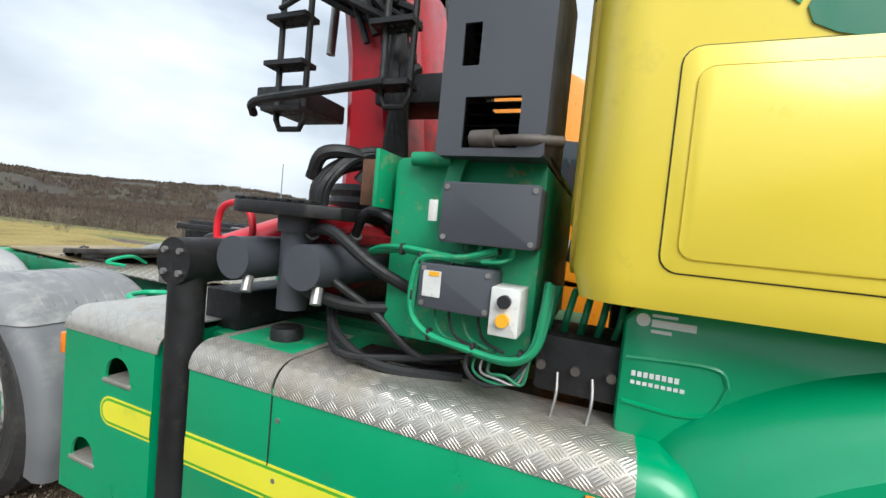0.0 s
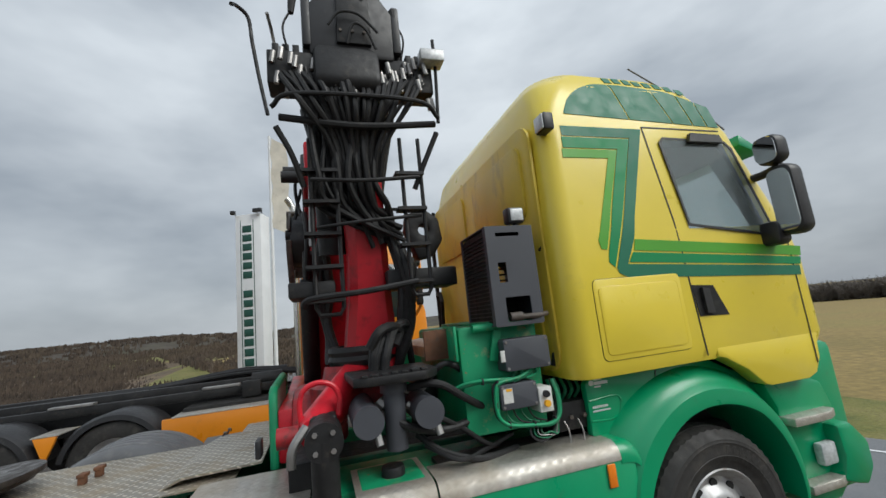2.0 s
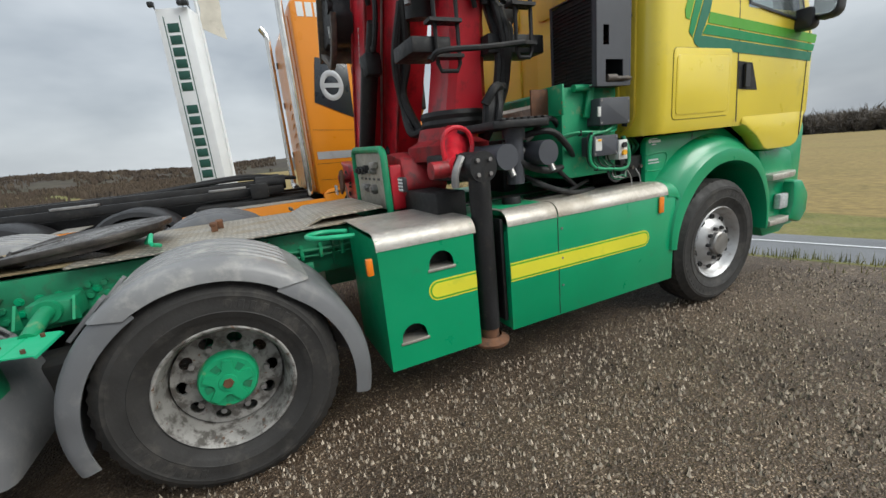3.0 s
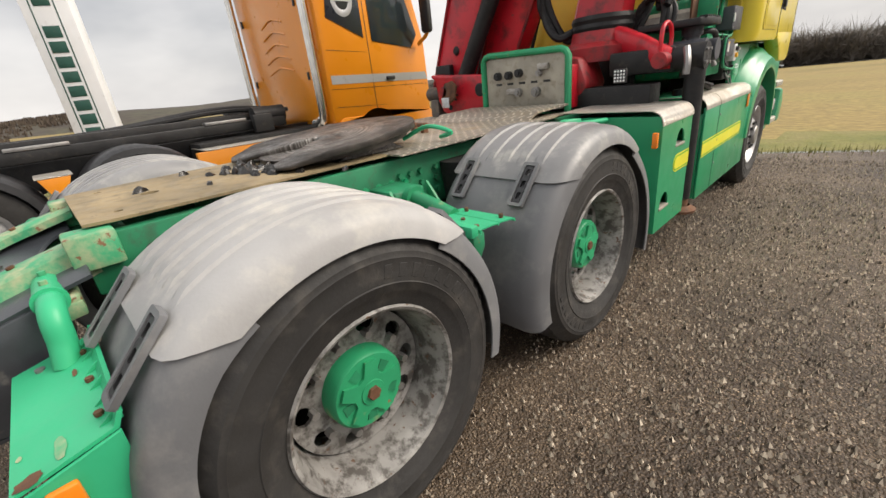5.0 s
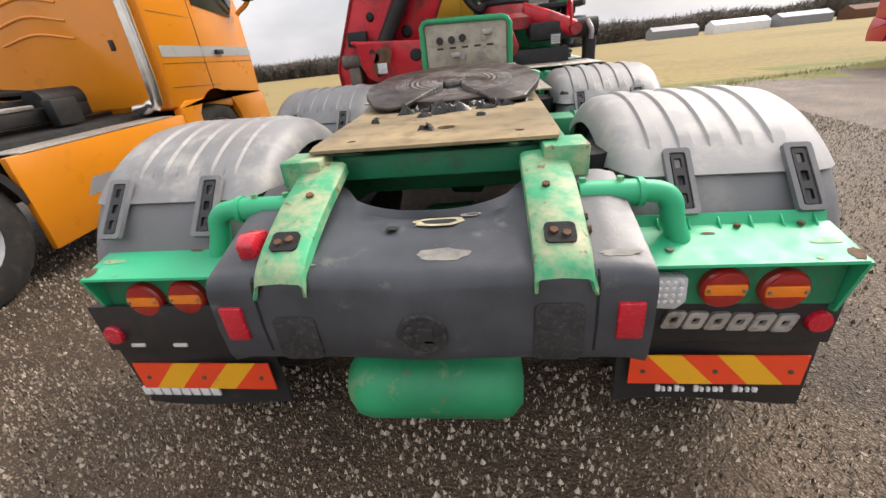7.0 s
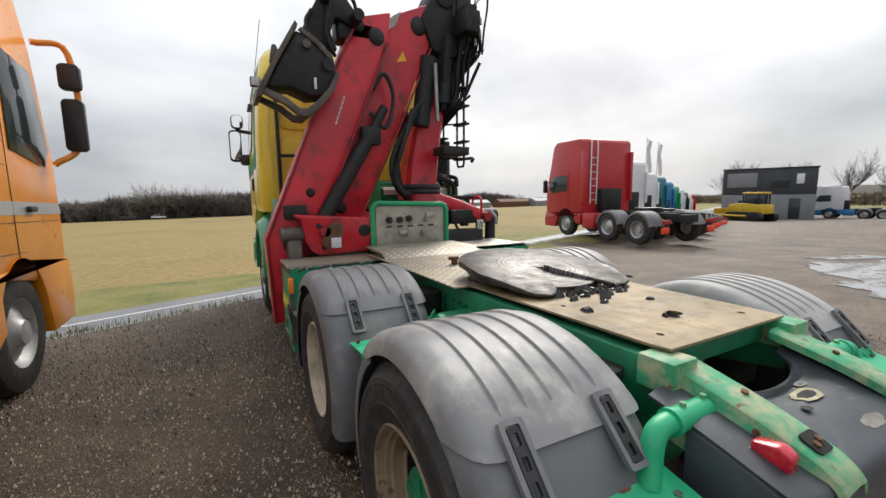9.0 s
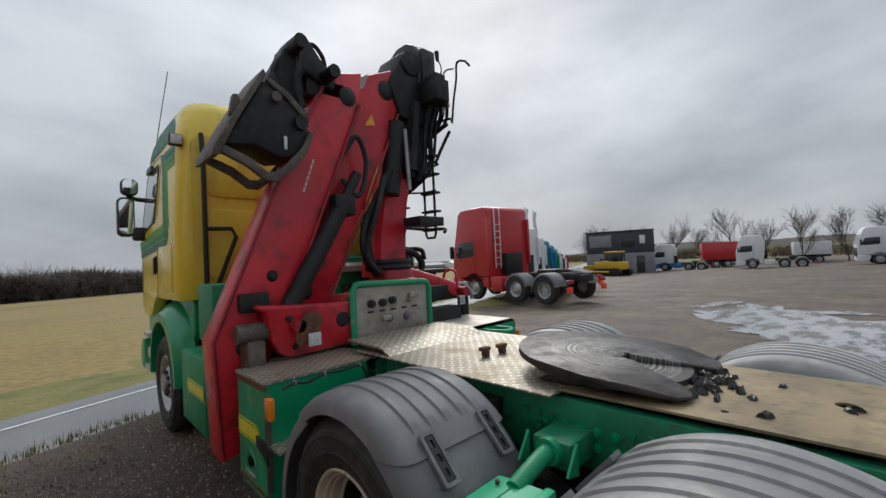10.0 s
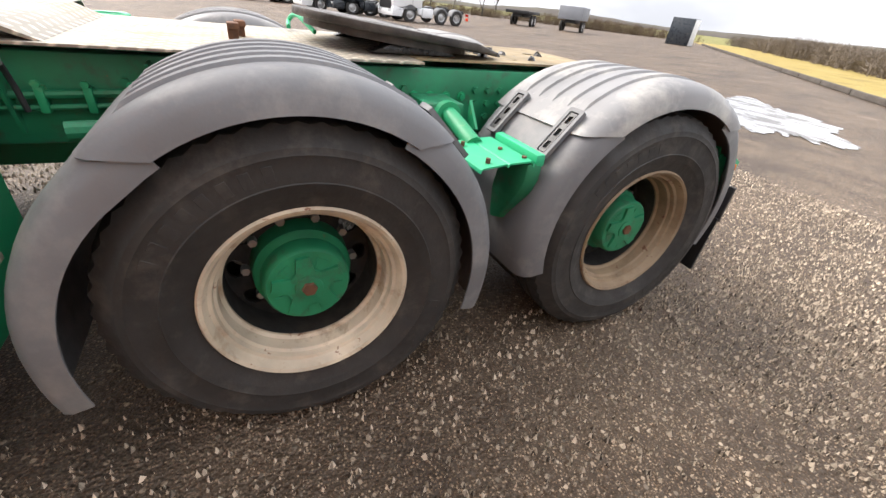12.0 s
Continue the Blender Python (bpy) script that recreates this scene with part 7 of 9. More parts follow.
for k in range(5):
    bm = B()
    y = 2.74 + .045 * k
    if k in (1, 3):
        tube(bm, [(1.05, y, 1.20), (1.08, y + .004, 1.15), (1.10, y - .006, 1.08)], .0045, 6)
        cyl(bm, (1.10, y - .006, 1.085), (1.103, y - .010, 1.035), .007, .012, 8)
        part("lever", bm, STEEL, levers)
    else:
        cyl(bm, (1.045, y, 1.215), (1.065, y, 1.215), .013, n=8)
        part("valve_plug", bm, GRIMY_STEEL, levers)
    bm = B()
    tube(bm, [(.98, y, 1.30), (1.02, y + .01, 1.36), (.96, y + .02, 1.42)], .010, 8)
    part("valve_hose", bm, GREEN_OLD, levers)


# ---------------------------------------------------------------- loader crane
crane = thing("loader_crane", "folded red hydraulic loader crane with greasy black hoses", "crane")


def slab(poly, y0, y1, mat, name, bev=.02, label="", parent=None):
    bm = B()
    prism(bm, poly, "y", y0, y1, bev)
    return part(name, bm, mat, parent or crane, label)


# base beam across the frame, with stabiliser housings
slab([(-1.10, 1.45), (-1.10, 1.42), (-1.05, 1.40), (-1.02, 1.20), (-.97, 1.11), (-.90, 1.07), (-.36, 1.085), (.42, 1.09), (.42, 1.40), (-.38, 1.40), (-1.0, 1.44)], 1.21, 1.33, RED, "base_beam", .015, "greasy red base beam")
slab([(-.95, 1.06), (.95, 1.06), (.95, 1.22), (-.95, 1.22)], 1.30, 1.50, BLACK_STEEL, "stabiliser_beam", .01)
slab([(-.62, 1.30), (-.40, 1.44), (.20, 1.48), (.42, 1.44), (.50, 1.24), (.44, 1.16)], 1.29, 1.62, RED_GRIMY, "base_housing", .03)
bm = B()
lathe(bm, [(.30, .0), (.30, .10), (.22, .14), (.20, .22)], (.38, 1.70, 1.40), "z", 32)
part("slewing_ring", bm, RED_GRIMY, crane)
for x, z, r_ in ((-.90, 1.34, .026), (-.86, 1.14, .026), (-.48, 1.28, .058), (-.80, 1.24, .010), (-.78, 1.21, .010), (-.83, 1.21, .010), (-.76, 1.25, .010)):
    bm = B()
    lathe(bm, [(.0, -.012), (r_ * .8, -.010), (r_, 0)], (x, 1.208, z), "y", 20)
    part("beam_pin", bm, BLACK_STEEL, crane)
bm = B()
prism(bm, [(-.83, 1.36), (-.74, 1.38), (-.69, 1.33), (-.72, 1.22), (-.86, 1.14), (-.90, 1.20)], "y", 1.12, 1.14, .004)
part("locking_lever", bm, RUST, crane, "rusty locking lever plate")
bm = B()
cyl(bm, (-.86, 1.12, 1.29), (-.86, 1.21, 1.29), .045, n=18)
part("lever_boss", bm, RED_GRIMY, crane)
for x, y in ((-.785, 1.07),):
    bm = B()
    box(bm, (x - .045, y - .012, 1.15), (x + .045, y + .002, 1.24), .004)
    part("clear_reflector", bm, LENS, crane, "square white reflector")
# column
bm = B()
rows = []
for z, x0, x1, y0, y1 in ((1.56, .16, .56, 1.62, 1.96), (1.75, .17, .56, 1.64, 1.96), (2.02, .22, .60, 1.67, 1.94), (2.30, .28, .64, 1.68, 1.93), (2.75, .40, .74, 1.66, 1.91), (2.95, .44, .74, 1.66, 1.88)):
    rows.append([(x0 + .04, y0, z), (x1 - .04, y0, z), (x1, y0 + .05, z), (x1, y1 - .05, z), (x1 - .04, y1, z), (x0 + .04, y1, z), (x0, y1 - .05, z), (x0, y0 + .05, z)])
vs = grid(bm, rows, close=True)
bm.faces.new(vs[0])
bm.faces.new(vs[-1][::-1])
part("column", bm, RED, crane, "bright red crane column")
# two red booms folded side by side, sloping down to the left
slab([(.02, 3.30), (.49, 3.50), (.52, 3.30), (.42, 3.05), (.02, 2.20), (-.45, 1.30), (-.80, 1.34), (-.10, 2.94)], 1.56, 1.78, RED, "inner_boom", .02, "red inner boom")
slab([(-.42, 3.16), (-.06, 3.26), (-.10, 2.98), (-.45, 2.20), (-.82, 1.34), (-1.04, .95), (-1.08, .46), (-1.30, .42), (-1.335, 1.22), (-1.22, 1.48), (-.88, 2.24)], 1.42, 1.66, RED, "outer_boom", .02, "red outer boom reaching down past the deck")
# worn edge flanges, pins and stickers on the booms
for pts in ([(-.40, 1.415, 3.14), (-.87, 1.415, 2.24), (-1.21, 1.415, 1.48), (-1.325, 1.415, 1.22), (-1.29, 1.415, .44)], [(-.10, 1.415, 2.98), (-.45, 1.415, 2.20), (-.82, 1.415, 1.36), (-1.03, 1.415, .95), (-1.07, 1.415, .48)]):
    bm = B()
    tube(bm, pts, .014, 6, smooth=False)
    part("boom_flange", bm, RED_GRIMY, crane)
for pts in ([(.44, 1.555, 3.05), (.04, 1.555, 2.22), (-.43, 1.555, 1.32)], [(-.09, 1.555, 3.0), (-.45, 1.555, 2.2)]):
    bm = B()
    tube(bm, pts, .013, 6, smooth=False)
    part("boom_flange", bm, RED_GRIMY, crane)
bm = B()
tube(bm, [(-.06, 1.545, 2.98), (-.40, 1.545, 2.25), (-.80, 1.545, 1.38)], .010, 6, smooth=False)
part("boom_pipe", bm, STEEL, crane, "bare steel pipe along the boom")
for x, z, r_, y in ((-1.12, 1.16, .06, 1.418), (-1.14, .66, .05, 1.418), (-.92, 1.62, .035, 1.418), (-.22, 3.02, .07, 1.418), (.30, 3.24, .08, 1.558), (-.60, 1.48, .05, 1.558)):
    bm = B()
    lathe(bm, [(.0, -.022), (r_ * .7, -.020), (r_, -.008), (r_ * 1.15, .0)], (x, y, z), "y", 20)
    part("boom_pin", bm, BLACK_STEEL, crane)
bm = B()
prism(bm, [(.04, 2.87), (.15, 2.89), (.115, 2.98)], "y", 1.552, 1.558)
part("warning_sticker", bm, BOARD_YELLOW, crane, "yellow triangular warning sticker")
bm = B()
prism(bm, [(-.10, 3.12), (.04, 3.20), (.10, 3.34), (-.02, 3.26)], "y", 1.552, 1.558)
part("type_plate", bm, DIRTY_ALU, crane)
for k in range(6):
    bm = B()
    t_ = k / 6
    x, z = -.66 + .10 * t_, 2.22 + .26 * t_
    prism(bm, [(x, z), (x + .012, z - .006), (x + .024, z + .028), (x + .010, z + .032)], "y", 1.416, 1.419)
    part("script_mark", bm, LABEL, crane, "white script mark as plain strokes")
bm = B()
box(bm, (-1.17, 1.35, 1.40), (-.97, 1.418, 1.53), .015)
part("boom_pad", bm, BLACK_STEEL, crane)
bm = B()
cyl(bm, (-.82, 1.395, 1.38), (-.34, 1.405, 2.12), .072)
box(bm, (-.42, 1.34, 2.05), (-.22, 1.48, 2.22), .03)
part("lift_cylinder", bm, BLACK_STEEL, crane, "black greasy lifting cylinder along the boom")
bm = B()
cyl(bm, (-.34, 1.405, 2.12), (-.16, 1.42, 2.40), .045)
part("lift_rod", bm, BLACK_STEEL, crane)
bm = B()
cyl(bm, (.32, 1.60, 2.36), (.42, 1.58, 3.08), .10)
cyl(bm, (.60, 1.60, 2.62), (.64, 1.60, 3.1), .09)
part("outer_cylinder", bm, BLACK_STEEL, crane)
bm = B()
cyl(bm, (.46, 1.46, 2.40), (.45, 1.48, 3.0), .022)
part("piston_rod", bm, STEEL, crane)
# elbow and head
slab([(.32, 3.35), (.50, 3.72), (.64, 3.76), (.95, 3.42), (.98, 3.2), (.72, 3.0), (.45, 3.05)], 1.52, 1.92, BLACK_STEEL, "elbow_head", .04, "dirty black elbow joint")
bm = B()
lathe(bm, [(.0, -.22), (.12, -.20), (.13, -.1), (.13, .1), (.12, .20), (.0, .22)], (.60, 1.70, 3.62), "y", 24)
part("elbow_pin", bm, BLACK_STEEL, crane)
# folded clamshell grab hanging from its rotator beside the boom tip
slab([(-.96, 2.90), (-.83, 3.14), (-.75, 3.29), (-.66, 3.38), (-.58, 3.36), (-.46, 3.22), (-.34, 3.10), (-.37, 3.02), (-.52, 3.07), (-.62, 3.11), (-.67, 2.98), (-.61, 2.84), (-.80, 2.80)], 1.38, 1.56, BLACK_STEEL, "grab_rotator", .02, "greasy black grab rotator")
bm = B()
box(bm, (-.60, 1.42, 2.95), (-.22, 1.66, 3.14), .04)
part("tip_joint", bm, BLACK_STEEL, crane)
bm = B()
tube(bm, [(-.58, 1.46, 3.34), (-.50, 1.45, 3.36), (-.42, 1.45, 3.28), (-.40, 1.46, 3.16)], .018, 10)
part("rotator_hose", bm, HOSE, crane)
slab([(-1.0, 2.91), (-.84, 2.83), (-.72, 2.74), (-.655, 2.60), (-.70, 2.50), (-.80, 2.42), (-.90, 2.40), (-1.06, 2.46), (-1.27, 2.44)], 1.25, 1.58, BLACK_STEEL, "grab_jaw", .03, "black steel clamshell grab jaw")
slab([(-1.01, 2.96), (-.985, 2.93), (-1.17, 2.62), (-1.305, 2.36), (-1.345, 2.35), (-1.34, 2.40), (-1.21, 2.63)], 1.21, 1.62, GRIMY_STEEL, "cutting_edge", .008, "worn bare steel cutting edge")
slab([(-1.20, 2.76), (-1.17, 2.765), (-1.14, 2.70), (-1.19, 2.62), (-1.225, 2.63)], 1.24, 1.30, GRIMY_STEEL, "grab_tooth", .006)
slab([(-1.31, 2.39), (-1.13, 2.315), (-1.01, 2.235), (-.93, 2.235), (-.82, 2.32), (-.70, 2.46), (-.645, 2.60), (-.68, 2.61), (-.74, 2.49), (-.85, 2.37), (-.94, 2.30), (-1.0, 2.295), (-1.11, 2.37), (-1.29, 2.435)], 1.22, 1.27, GRIMY_STEEL, "grab_rib", .008, "bent steel grab rib")
slab([(-1.31, 2.39), (-1.13, 2.315), (-1.01, 2.235), (-.93, 2.235), (-.82, 2.32), (-.70, 2.46), (-.645, 2.60), (-.68, 2.61), (-.74, 2.49), (-.85, 2.37), (-.94, 2.30), (-1.0, 2.295), (-1.11, 2.37), (-1.29, 2.435)], 1.56, 1.61, GRIMY_STEEL, "grab_rib", .008)
slab([(-.985, 2.90), (-.96, 2.925), (-.82, 2.85), (-.70, 2.745), (-.69, 2.70), (-.72, 2.70), (-.84, 2.81)], 1.235, 1.26, GRIMY_STEEL, "jaw_strap", .005)
for x, z, r_ in ((-.74, 2.66, .05), (-.92, 2.80, .035), (-.72, 3.24, .05), (-.45, 3.10, .05)):
    bm = B()
    cyl(bm, (x, 1.215, z), (x, 1.60, z), r_, n=16)
    part("grab_pin", bm, GRIMY_STEEL if r_ < .05 else BLACK_STEEL, crane)
bm = B()
box(bm, (-.872, 1.232, 2.46), (-.850, 1.248, 2.55), .003)
part("pale_tag", bm, LABEL, crane)
for pts in ([(-.84, 1.37, 3.12), (-.90, 1.33, 3.0), (-.86, 1.30, 2.84), (-.76, 1.26, 2.72)], [(-.66, 1.37, 3.30), (-.70, 1.32, 3.1), (-.72, 1.34, 2.92), (-.64, 1.38, 2.78)]):
    bm = B()
    tube(bm, pts, .016, 8)
    part("grab_hose", bm, HOSE, crane)
# Added black backing that makes the hose bundle read as one dark mass.
bm = B()
prism(bm, [(1.56, 2.55), (1.90, 2.55), (1.98, 2.95), (2.06, 3.30), (1.42, 3.30), (1.50, 2.95)], "x", .56, .64, .02)
part("hose_guard", bm, BLACK_STEEL, crane, "black backing plate added behind the hoses to darken them")
# hose bundle up the column, seen from the cab side
rh = random.Random(12)
for k in range(34):
    bm = B()
    y = 1.50 + .011 * k + rh.uniform(-.03, .03)
    x = .66 + rh.uniform(-.05, .14)
    tube(bm, [(x - .06, 1.84 + rh.uniform(-.05, .2), 2.32 + rh.uniform(0, .3)), (x + .0, y + rh.uniform(.02, .12), 2.58), (x + .06, y, 2.75), (x + .08, y + rh.uniform(-.05, .05), 3.05), (x + .10, 1.42 + .017 * k, 3.28), (x + .08, 1.40 + .018 * k, 3.42)], rh.choice((.012, .016, .02)), 7, steps=5)
    part("hose", bm, HOSE, crane)
for k in range(40):
    bm = B()
    yy = (1.22 + .026 * (k % 20)) if k < 20 else (1.74 + .024 * (k % 20))
    d = -1 if k < 20 else 1
    p0 = Vector((.90 + rh.uniform(-.04, .05), yy, 3.26 + rh.uniform(-.08, .20)))
    cyl(bm, p0, p0 + Vector((0, d * .012, -.075)), .016, n=8)
    part("hose_fitting", bm, STEEL, crane)
for k in range(9):
    bm = B()
    a = rh.uniform(-.04, .04)
    tube(bm, [(.66 + a, 1.92 + .02 * k, 2.45 - .03 * k), (.70 + a, 1.98 + .01 * k, 2.15), (.66, 2.0 + a, 1.85), (.56 + a, 1.96, 1.62), (.45, 1.90 + a, 1.44)], rh.choice((.018, .024, .028)), 8)
    part("base_hose", bm, HOSE, crane)
for k in range(6):
    bm = B()
    a = rh.uniform(-.05, .05)
    tube(bm, [(.24 + a, 1.52, 2.55 + a), (.02 + .014 * k, 1.52 + a, 2.15), (-.06 + .014 * k, 1.54, 1.85 + a), (.06 + .014 * k, 1.58 + a, 1.64 - .01 * k), (.22, 1.66, 1.66)], rh.choice((.018, .024, .03)), 8)
    part("inner_hose", bm, HOSE, crane)
bm = B()
tube(bm, [(-.28, 1.44, 2.55), (-.16, 1.40, 2.70), (-.06, 1.42, 2.50), (-.16, 1.40, 2.22), (-.30, 1.44, 2.35)], .022, 8)
part("looped_hose", bm, HOSE, crane)
for z_ in (1.645, 1.70):
    bm = B()
    lathe(bm, [(.18, -.03), (.23, -.03), (.24, 0), (.23, .03), (.18, .03)], (.38, 1.76, z_), "z", 28)
    part("hose_ring", bm, BLACK_STEEL, crane)
# valve rack with cap, cross bars and rods
bm = B()
prism(bm, [(1.43, 3.44), (1.42, 3.78), (1.50, 3.90), (1.62, 3.96), (1.78, 3.96), (1.90, 3.90), (1.98, 3.78), (1.97, 3.44)], "x", .68, .90, .03)
part("valve_cover", bm, BLACK_PLASTIC, crane, "black plastic valve cover")
bm = B()
prism(bm, [(1.60, 3.52), (1.61, 3.955), (1.81, 3.955), (1.82, 3.52)], "x", .898, .925, .006)
part("cover_rib", bm, BLACK_STEEL, crane, "raised centre strap of the valve cover")
for y_ in (1.625, 1.70, 1.775):
    for z_ in (3.60, 3.85):
        bm = B()
        cyl(bm, (.925, y_, z_), (.935, y_, z_), .010, n=8)
        part("cover_rib", bm, GRIMY_STEEL, crane)
    bm = B()
    box(bm, (.88, y_ - .012, 3.955), (.92, y_ + .012, 3.985), .003)
    part("cover_rib", bm, BLACK_STEEL, crane)
for y_ in (1.39, 1.965):
    bm = B()
    box(bm, (.72, y_, 3.50), (.90, y_ + .055, 3.84), .014)
    part("cover_rib", bm, BLACK_PLASTIC, crane)
for pts in ([(.94, 1.55, 3.62), (.96, 1.62, 3.70), (.96, 1.74, 3.70), (.94, 1.86, 3.60)], [(.94, 1.66, 3.50), (.97, 1.70, 3.62), (.96, 1.78, 3.60), (.94, 1.84, 3.48)]):
    bm = B()
    tube(bm, pts, .009, 7)
    part("cover_rib", bm, HOSE, crane)
for y0, y1 in ((1.18, 1.48), (1.90, 2.22)):
    bm = B()
    box(bm, (.70, y0, 3.24), (.88, y1, 3.46), .01)
    for k in range(4):
        box(bm, (.72, y0 + .03 + .06 * k, 3.44), (.86, y0 + .07 + .06 * k, 3.52), .006)
    part("valve_bank", bm, BLACK_STEEL, crane)
for pts, rr in (([(.90, 1.18, 3.02), (.90, 1.14, 3.25), (.92, 1.11, 3.46), (.92, 1.09, 3.62), (.98, 1.04, 3.64), (1.04, 1.02, 3.60)], .011), ([(.90, 2.22, 3.02), (.90, 2.24, 3.4), (.90, 2.24, 3.62)], .012),
                ([(.92, 1.20, 3.06), (.98, 1.35, 3.12), (.98, 2.05, 3.12), (.92, 2.22, 3.04)], .014), ([(.90, 1.22, 2.95), (.86, 1.30, 2.80), (.80, 1.36, 2.62)], .018),
                ([(.90, 2.20, 2.95), (.86, 2.12, 2.78), (.82, 2.04, 2.6)], .018), ([(.88, 1.24, 3.02), (.93, 1.70, 2.96), (.88, 2.20, 3.02)], .022),
                ([(.88, 1.40, 2.64), (.92, 1.70, 2.62), (.88, 2.06, 2.66)], .013), ([(.84, 1.42, 2.36), (.9, 1.7, 2.38), (.84, 2.06, 2.42)], .011)):
    bm = B()
    tube(bm, pts, rr, 8)
    part("guard_bar", bm, BLACK_STEEL, crane)
for k in range(26):
    bm = B()
    yy = 1.24 + .036 * k
    tube(bm, [(.90, yy, 3.30), (.95 + rh.uniform(-.03, .03), yy + (1.70 - yy) * .25, 3.12 + rh.uniform(-.08, .06)), (.86, yy + (1.70 - yy) * .6, 2.92 + rh.uniform(-.06, .06)), (.78, 1.70 + (yy - 1.70) * .3, 2.66)], rh.choice((.013, .018)), 7)
    part("valve_hose", bm, HOSE, crane)
for y, d in ((1.30, -1), (2.02, 1)):
    bm = B()
    tube(bm, [(.86, y, 3.48), (.88, y + d * .02, 3.62), (.88, y - d * .03, 3.74)], .007, 6)
    cyl(bm, (.88, y - d * .03, 3.72), (.88, y - d * .04, 3.82), .018, .026, 10)
    part("hand_lever", bm, BLACK_STEEL, crane)
bm = B()
box(bm, (.86, 2.18, 3.49), (.98, 2.34, 3.57), .01)
part("crane_lamp", bm, LENS, crane)
bm = B()
tube(bm, [(.80, 1.25, 3.30), (.86, 1.22, 3.55), (.98, 1.20, 3.62)], .010, 6)
part("bent_rod", bm, STEEL, crane)
# ladders
for x0, y0, y1, z0, z1, n_ in ((.80, 1.47, 1.62, 1.93, 3.0, 5), (.84, 2.02, 2.14, 2.0, 3.0, 4)):
    lad = new("ladder")
    lad.parent = crane
    tagged(lad, "narrow black ladder with perforated treads")
    bm = B()
    tube(bm, [(x0, y0, z1), (x0, y0, z0 + .04), (x0, y0 + .02, z0), (x0, y1 - .02, z0), (x0, y1, z0 + .04), (x0, y1, z1)], .013, 8, smooth=False)
    part("ladder_frame", bm, BLACK_STEEL, lad)
    for k in range(n_):
        z = z0 + .08 + (z1 - z0 - .1) * k / n_
        bm = B()
        prism(bm, [(y0 - .05, -.045), (y1 + .01, -.045), (y1 + .01, .045), (y0 - .05, .045)], "z", -.010, .010,
              holes=[arc(y0 - .025 + .028 * j, q, .009, 0, 360, 6)[:-1] for j in range(5) for q in (-.022, .015)])
        for v in bm.verts:
            v.co = Vector((x0 + v.co.y, v.co.x, z + v.co.z))
        part("tread", bm, BLACK_STEEL, lad)
bm = B()
tube(bm, [(.86, 1.40, 1.98), (.90, 1.45, 2.02), (.92, 1.75, 2.04), (.88, 2.05, 2.08)], .018, 8)
part("foot_rail", bm, BLACK_STEEL, crane)
slab([(.46, 2.04), (.78, 2.04), (.78, 2.13), (.46, 2.13)], 1.32, 1.58, BLACK_STEEL, "arm_stop", .01)
slab([(.46, 2.06), (.70, 2.06), (.70, 2.18), (.46, 2.18)], 1.90, 2.36, BLACK_STEEL, "side_arm", .01)
# hook on the rear
bm = B()
prism(bm, [(2.18, 2.28), (2.30, 2.30), (2.38, 2.42), (2.36, 2.58), (2.26, 2.66), (2.12, 2.62), (2.10, 2.5)], "x", .30, .42, .02, holes=[arc(2.24, 2.50, .04, 0, 360, 12)[:-1]])
part("hook_block", bm, BLACK_STEEL, crane)
# stabiliser jack and cylinders on the right-hand side
jack = thing("stabiliser_jack", "black stabiliser leg with a rusty foot plate", "stabiliser")
bm = B()
cyl(bm, (1.165, 1.475, .40), (1.165, 1.475, 1.36), .062, n=28)
part("leg_tube", bm, BLACK_STEEL, jack)
bm = B()
cyl(bm, (1.165, 1.475, .34), (1.165, 1.475, .42), .055)
lathe(bm, [(.0, .0), (.11, .0), (.115, .02), (.07, .05)], (1.165, 1.475, .30), "z", 28)
part("foot_plate", bm, RUST, jack, "rusty foot plate")
bm = B()
cyl(bm, (1.0, 1.475, 1.36), (1.225, 1.475, 1.36), .085, n=28)
box(bm, (.6, 1.41, 1.28), (1.05, 1.54, 1.44), .02)
head = part("jack_head", bm, BLACK_STEEL, jack)
for k in range(4):
    bm = B()
    a = math.pi / 4 + k * math.pi / 2
    q = Vector((1.225, 1.475 + .055 * math.cos(a), 1.36 + .055 * math.sin(a)))
    cyl(bm, q, q + Vector((.012, 0, 0)), .012, n=6)
    part("bolt", bm, STEEL, jack)
bm = B()
tube(bm, [(1.12, 1.40, 1.42), (1.15, 1.34, 1.34), (1.15, 1.33, 1.26)], .022, 8)
part("bent_pipe", bm, STEEL, jack)
bm = B()
box(bm, (1.13, 1.57, .42), (1.20, 1.592, 1.05), .003)
part("guide_plate", bm, BLACK_STEEL, jack)
bank = thing("hydraulic_cylinders", "pair of dark horizontal hydraulic cylinders with hoses", "hydraulics")
for y in (1.68, 1.98):
    bm = B()
    cyl(bm, (.62, y, 1.395), (1.16, y, 1.395), .075, n=28)
    part("cylinder", bm, GUNMETAL, bank)
    bm = B()
    cyl(bm, (1.12, y + .04, 1.33), (1.14, y + .05, 1.28), .018, n=10)
    part("bleed_fitting", bm, STEEL, bank)
bm = B()
cyl(bm, (1.02, 1.83, 1.22), (1.02, 1.83, 1.50), .055)
cyl(bm, (1.02, 1.83, 1.50), (1.02, 1.83, 1.56), .07)
part("filter_bowl", bm, GUNMETAL, bank)
bm = B()
prism(bm, [(.72, 1.60), (1.12, 1.62), (1.16, 1.70), (1.16, 1.98), (1.08, 2.06), (.72, 2.06)], "z", 1.555, 1.60, .008)
for k in range(7):
    box(bm, (1.10, 1.66 + .05 * k, 1.60), (1.15, 1.69 + .05 * k, 1.612), .002)
